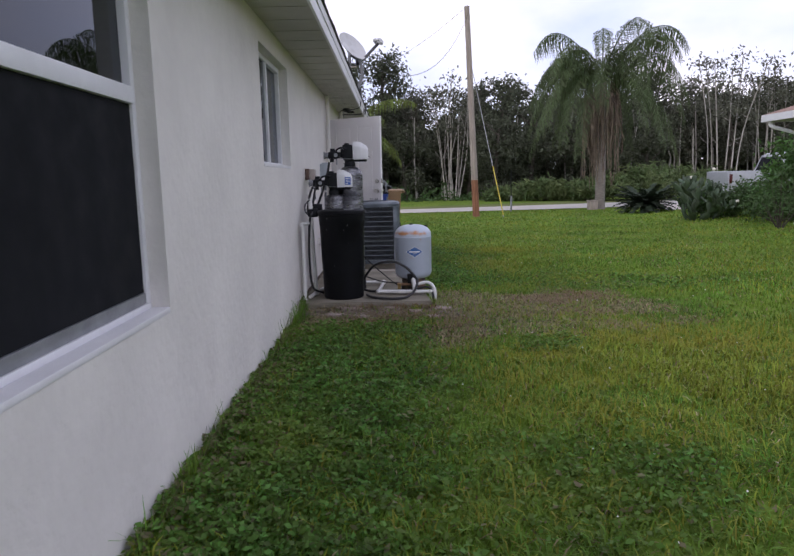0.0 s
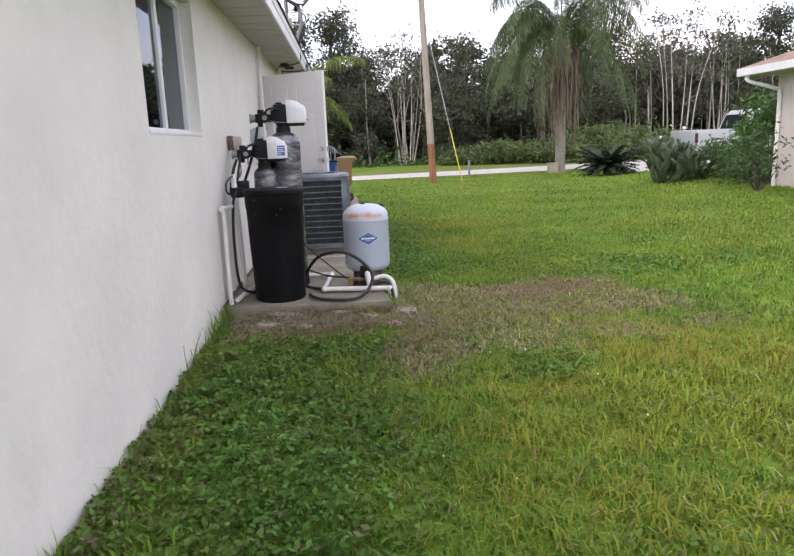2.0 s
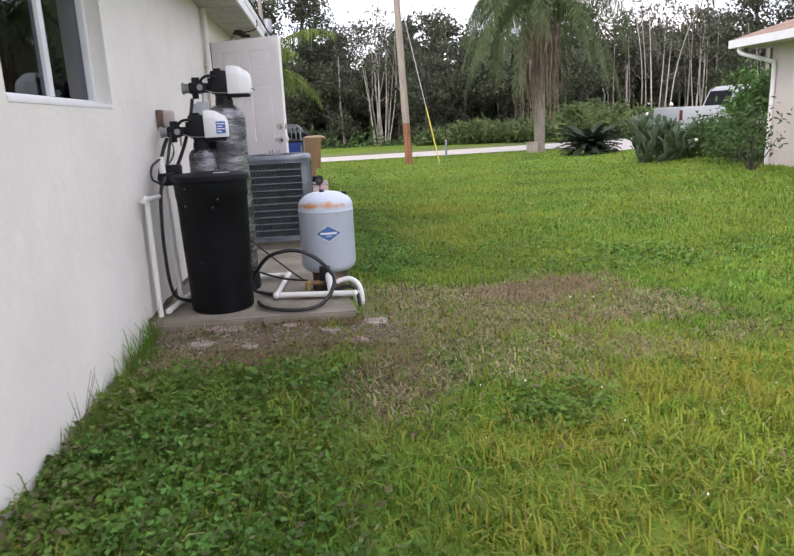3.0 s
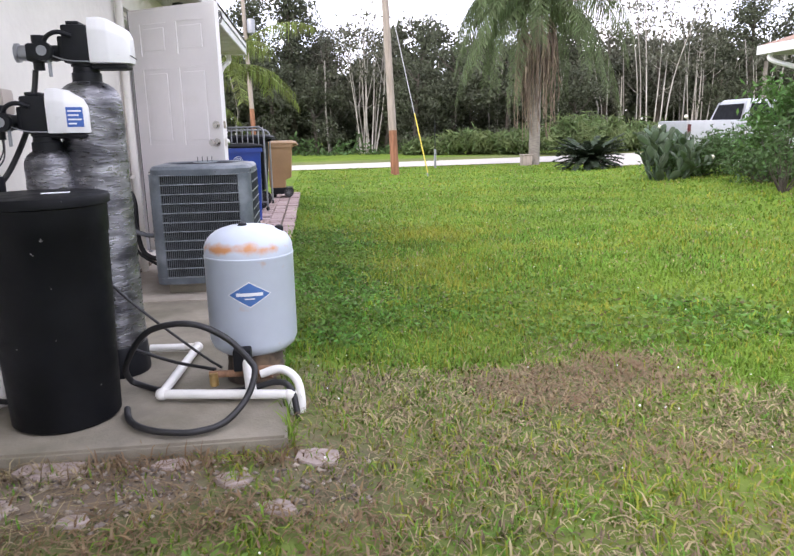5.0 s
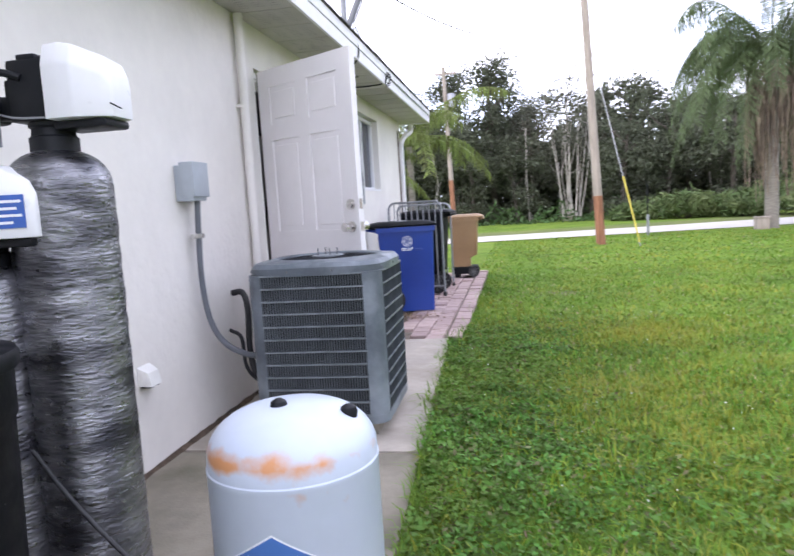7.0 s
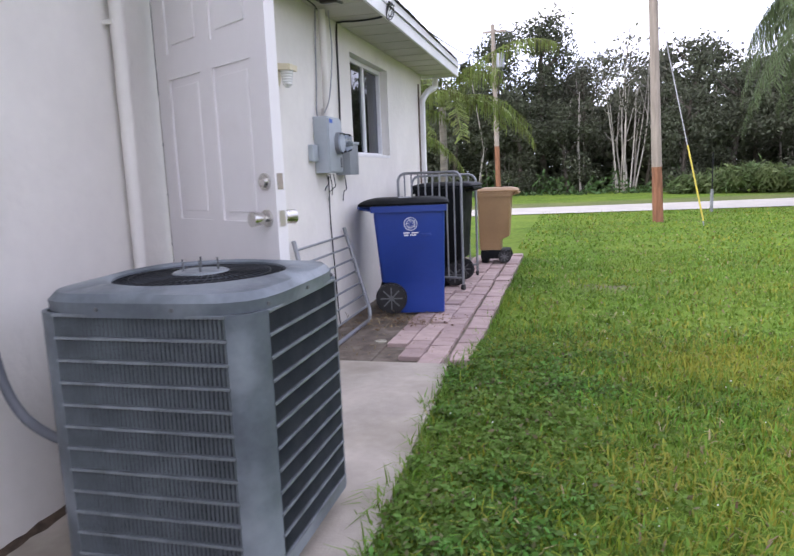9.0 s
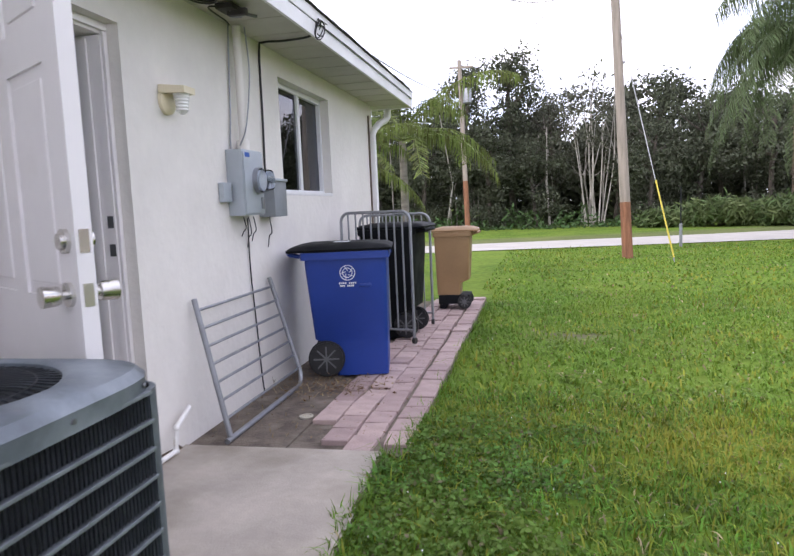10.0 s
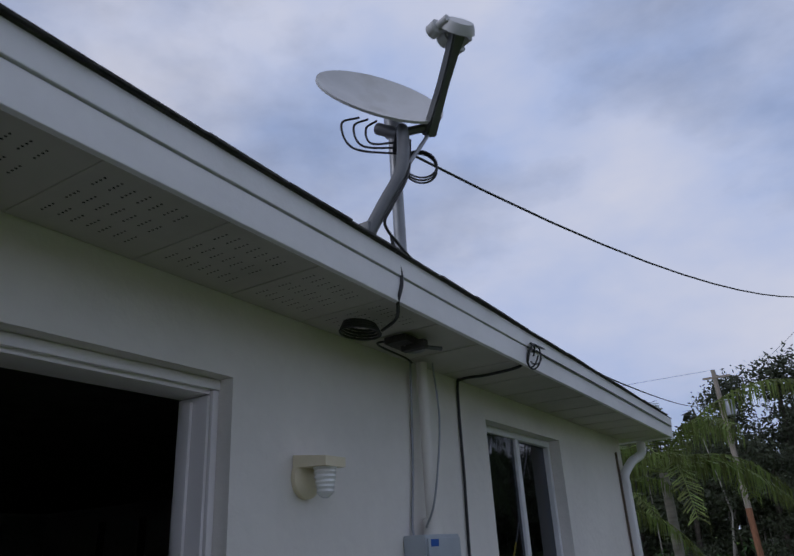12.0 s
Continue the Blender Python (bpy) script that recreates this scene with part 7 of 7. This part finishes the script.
# branching seed stalks that stand out from the wall
for yy, ln, lean_y in ((5.62, 0.42, -0.06), (5.35, 0.30, 0.05), (4.45, 0.26, -0.04), (3.3, 0.30, 0.05), (2.7, 0.24, -0.05), (6.35, 0.25, -0.05), (6.62, 0.22, 0.04)):
    bm = bmesh.new()
    foot = Vector((0.05, yy, float(ground_z(0.05, yy)) - 0.01))
    for k in range(5):
        a = rng.uniform(0, 2 * math.pi)
        tip = Vector((0.03 + 0.10 * abs(math.cos(a)), lean_y + 0.32 * ln * math.sin(a), ln * rng.uniform(0.6, 1.05)))
        tube(bm, smooth_line([(0, 0, 0), tip * 0.45 + Vector((0, 0, 0.05 * ln)), tip], 3), 0.0022, 4, 0.0009)
    stalk = part("seed_stalk", bm, OLIVE)
    stalk.location = foot
    tagged(stalk, "thin branching seed stalks of a tall weed at the wall", "weed", "weeds at the wall")
# tall grass tufts at the wall's foot
for i, yy in enumerate((1.9, 2.55, 3.1, 3.75, 4.3, 5.0, 5.5, 5.9, 6.2, 6.45, 6.6, 6.75, 6.9)):
    k = 40 if yy > 6 else 24
    bl = blades("grass_tuft", np.abs(rng.normal(0.05, 0.02, k)) + 0.02, yy + rng.normal(0, 0.06, k), 0.27 if yy > 5 else 0.23, 0.0025, GRASS, "", rng, lay=0.6)
    tagged(bl, "tuft of long grass growing at the wall's foot", "grass tuft", "grass tufts at the wall")
# grass hanging over the slab and path edges
y = np.concatenate([rng.uniform(7.0, 9.3, 420), rng.uniform(9.3, 12.1, 900), rng.uniform(12.1, 17.9, 1500)])
x = np.concatenate([slab_edge(y[:420]) + 0.01 + rng.normal(0, 0.012, 420), slab_edge(y[420:1320]) + 0.02 + rng.normal(0, 0.03, 900), 1.29 + rng.normal(0, 0.035, 1500)]) - 0.03 * np.clip(np.sin(y * 5.1) + np.sin(y * 11.3), 0, 2) * (y > 9.3)
blades("edge_grass", x, y, 0.14, 0.003, GRASS, "longer grass along the slab and path edges", rng, lay=0.95)
x, y = rng.uniform(0.1, 1.45, 420), 6.93 + rng.normal(0, 0.04, 420)
blades("edge_dry_grass", x, y, 0.1, 0.003, DRY, "dry grass along the slab's front edge", rng, lay=1.0)
x, y = np.clip(0.5 + rng.normal(0, 0.18, 130), 0.05, 1.0), 13.2 + rng.normal(0, 0.14, 130)
blades("swept_straw", x, y, 0.11, 0.0022, DRY, "dry stalks swept together beside the bin's wheel", rng, np.full(130, 0.0), lay=1.2, flat=0.5)
x, y = rng.uniform(0.03, 0.55, 300), rng.uniform(12.2, 17.4, 300)
blades("dirt_litter", x, y, 0.05, 0.003, DRY, "dry straw and litter on the dirt strip", rng, np.full(300, -0.02), lay=1.3)

# dead leaves and bits swept up round the bin, and an old jar lid on the dirt
n = 260
x, y = np.clip(0.55 + rng.normal(0, 0.22, n), 0.06, 1.2), 13.25 + rng.normal(0, 0.16, n)
tagged(leaves("leaf_litter", np.stack([x, y, 0.006 + rng.uniform(0, 0.012, n)], 1), 0.016, RUSSET, None, rng, 0.45, 0.8), "brown dead leaves gathered beside the blue bin", "leaf litter", "", "stuff")
x, y = rng.uniform(0.6, 1.27, 340), rng.uniform(12.15, 17.6, 340)
tagged(leaves("path_litter", np.stack([x, y, 0.004 + rng.uniform(0, 0.004, 340)], 1), 0.009, RUSSET, None, rng, 0.5, 0.9), "small dead leaves and crumbs on the pavers", "leaf litter", "", "stuff")
lid_ob = part("jar_lid", lathe(bmesh.new(), [(0.04, 0.0), (0.045, 0.004), (0.045, 0.012), (0.038, 0.014), (0.034, 0.006)], 24), mat("old_lid", (0.45, 0.42, 0.34), 0.6, vary=0.2, scale=20))
lid_ob.location = (0.52, 12.62, -0.022)
tagged(lid_ob, "pale round jar lid lying on the dirt strip", "lid")

STONE = mat("stone_pink", (0.40, 0.325, 0.30), 0.95, vary=0.2, scale=12, bump=0.4)
# flat broken flagstones and pebbles in the earth before the slab
for i, (px, py, w, d) in enumerate(((0.54, 6.95, 0.16, 0.085), (0.40, 6.72, 0.09, 0.07), (1.20, 6.80, 0.075, 0.06), (1.50, 6.93, 0.10, 0.07), (0.22, 6.97, 0.10, 0.06), (0.95, 6.93, 0.07, 0.045), (0.70, 6.62, 0.06, 0.045), (1.36, 6.62, 0.07, 0.05))):
    bm = bmesh.new()
    n = 7
    turns = sorted(2 * math.pi * (k + rng.uniform(-0.28, 0.28)) / n for k in range(n))
    out = [(w * math.cos(a) * rng.uniform(0.8, 1.1), d * math.sin(a) * rng.uniform(0.8, 1.1)) for a in turns]
    loft(bm, [[(u, v, -0.03) for u, v in out], [(u, v, 0.004) for u, v in out], [(u * 0.94, v * 0.94, 0.011) for u, v in out]])
    ob = part("flagstone", bm, STONE, None, "", False)
    ob.matrix_basis = pose(px, py, float(ground_z(px, py)) + 0.004, rng.uniform(-3, 3), rng.uniform(-3, 3), rng.uniform(-25, 25))
    tagged(ob, "flat broken pinkish flagstone sunk in bare soil", "stone", "loose stones")
gv, gf2 = [], []
for i in range(1500):
    px, py = rng.uniform(0.05, 1.7), rng.uniform(6.45, 6.99)
    if rng.random() > float(soil(px, py)):
        continue
    r = 0.004 + 0.017 * rng.random() ** 3
    base, gz = len(gv), float(ground_z(px, py))
    for u, v, w in ((1, 0, 0), (0, 1, 0), (-1, 0, 0), (0, -1, 0), (0, 0, 0.7), (0, 0, -0.6)):
        gv.append((px + r * (u + rng.normal(0, 0.2)), py + r * (v + rng.normal(0, 0.2)), gz + 0.004 + r * w))
    for a in range(4):
        gf2 += [(base + a, base + (a + 1) % 4, base + 4), (base + (a + 1) % 4, base + a, base + 5)]
tagged(cloud("gravel", gv, gf2, mat("gravel_mixed", (0.30, 0.25, 0.215), 0.95, vary=0.3, scale=20, island=0.5)), "small pale pebbles and broken bits of stone in the earth", "gravel", "", "stuff")

# dirt gathered where the slab meets the wall
bm = bmesh.new()
last = None
for k in range(90):
    yy = 7.05 + k * 0.0555
    w = 0.012 + 0.016 * abs(noise.noise(Vector((yy * 3.1, 0, 0)))) + 0.01 * rng.random()
    ring = [bm.verts.new(p) for p in ((0.001, yy, 0.0 + w * 0.9), (0.6 * w, yy, w * 0.5), (w * 1.5, yy, -0.002))]
    if last:
        for a in range(2):
            bm.faces.new((last[a], last[a + 1], ring[a + 1], ring[a]))
    last = ring
tagged(part("dirt_line", bm, mat("dark_dirt", (0.10, 0.07, 0.05), 1.0, vary=0.5, scale=25)), "dark dirt gathered along the wall's foot", "dirt", "", "stuff")

# ---- roof edge shingles and path pavers, piece by piece ----
tab = {}
for v in range(4):
    bm = bx(-0.07, 0.008, 0.0, 0.3245, 0.0, 0.007, bevel=0.0015)
    for vert in bm.verts:
        if vert.co.x > 0:
            vert.co.z -= 0.004 * ((v * 7 + int(vert.co.y * 50)) % 3) / 2
            vert.co.x += 0.004 * noise.noise(Vector((vert.co.y * 9, v, 0)))
    tab[v] = finish("shingle", bm, SHINGLE, False)
y = 4.0
i = 0
while y < RY1 - 0.3:
    ob = new("shingle", tab[(i * 3 + i // 4) % 4])
    ob.parent = roof
    ob.matrix_basis = pose(RX1 + 0.004 + 0.003 * math.sin(i * 1.7), y, RZ + 0.002 + 0.0015 * abs(math.sin(i * 2.3)), 0, 17 + math.sin(i), 0.15 * math.sin(i * 3))
    y += 0.325
    i += 1
bed = bpy.data.objects["paver_bed"]
pav = [finish("brick", bx(-0.077, 0.077, -0.108, 0.108, -0.05, 0.0, bevel=0.006), BRICK, False) for _ in range(1)]
cols = (0.672, 0.838, 1.004, 1.176)
for c, px in enumerate(cols):
    py = 12.17 + (0.11 if c % 2 else 0.0)
    k = 0
    while py < 17.8:
        if not (c == 0 and k % 7 in (0, 1) and py < 13.3):
            ob = new("brick", pav[0])
            ob.parent = bed
            ob.matrix_basis = pose(px + rng.normal(0, 0.003) + (0.012 if c == 3 else 0), py, rng.normal(-0.005, 0.005), rng.normal(0, 1.3), rng.normal(0, 1.3), rng.normal(0, 1.5))
        py += 0.226
        k += 1
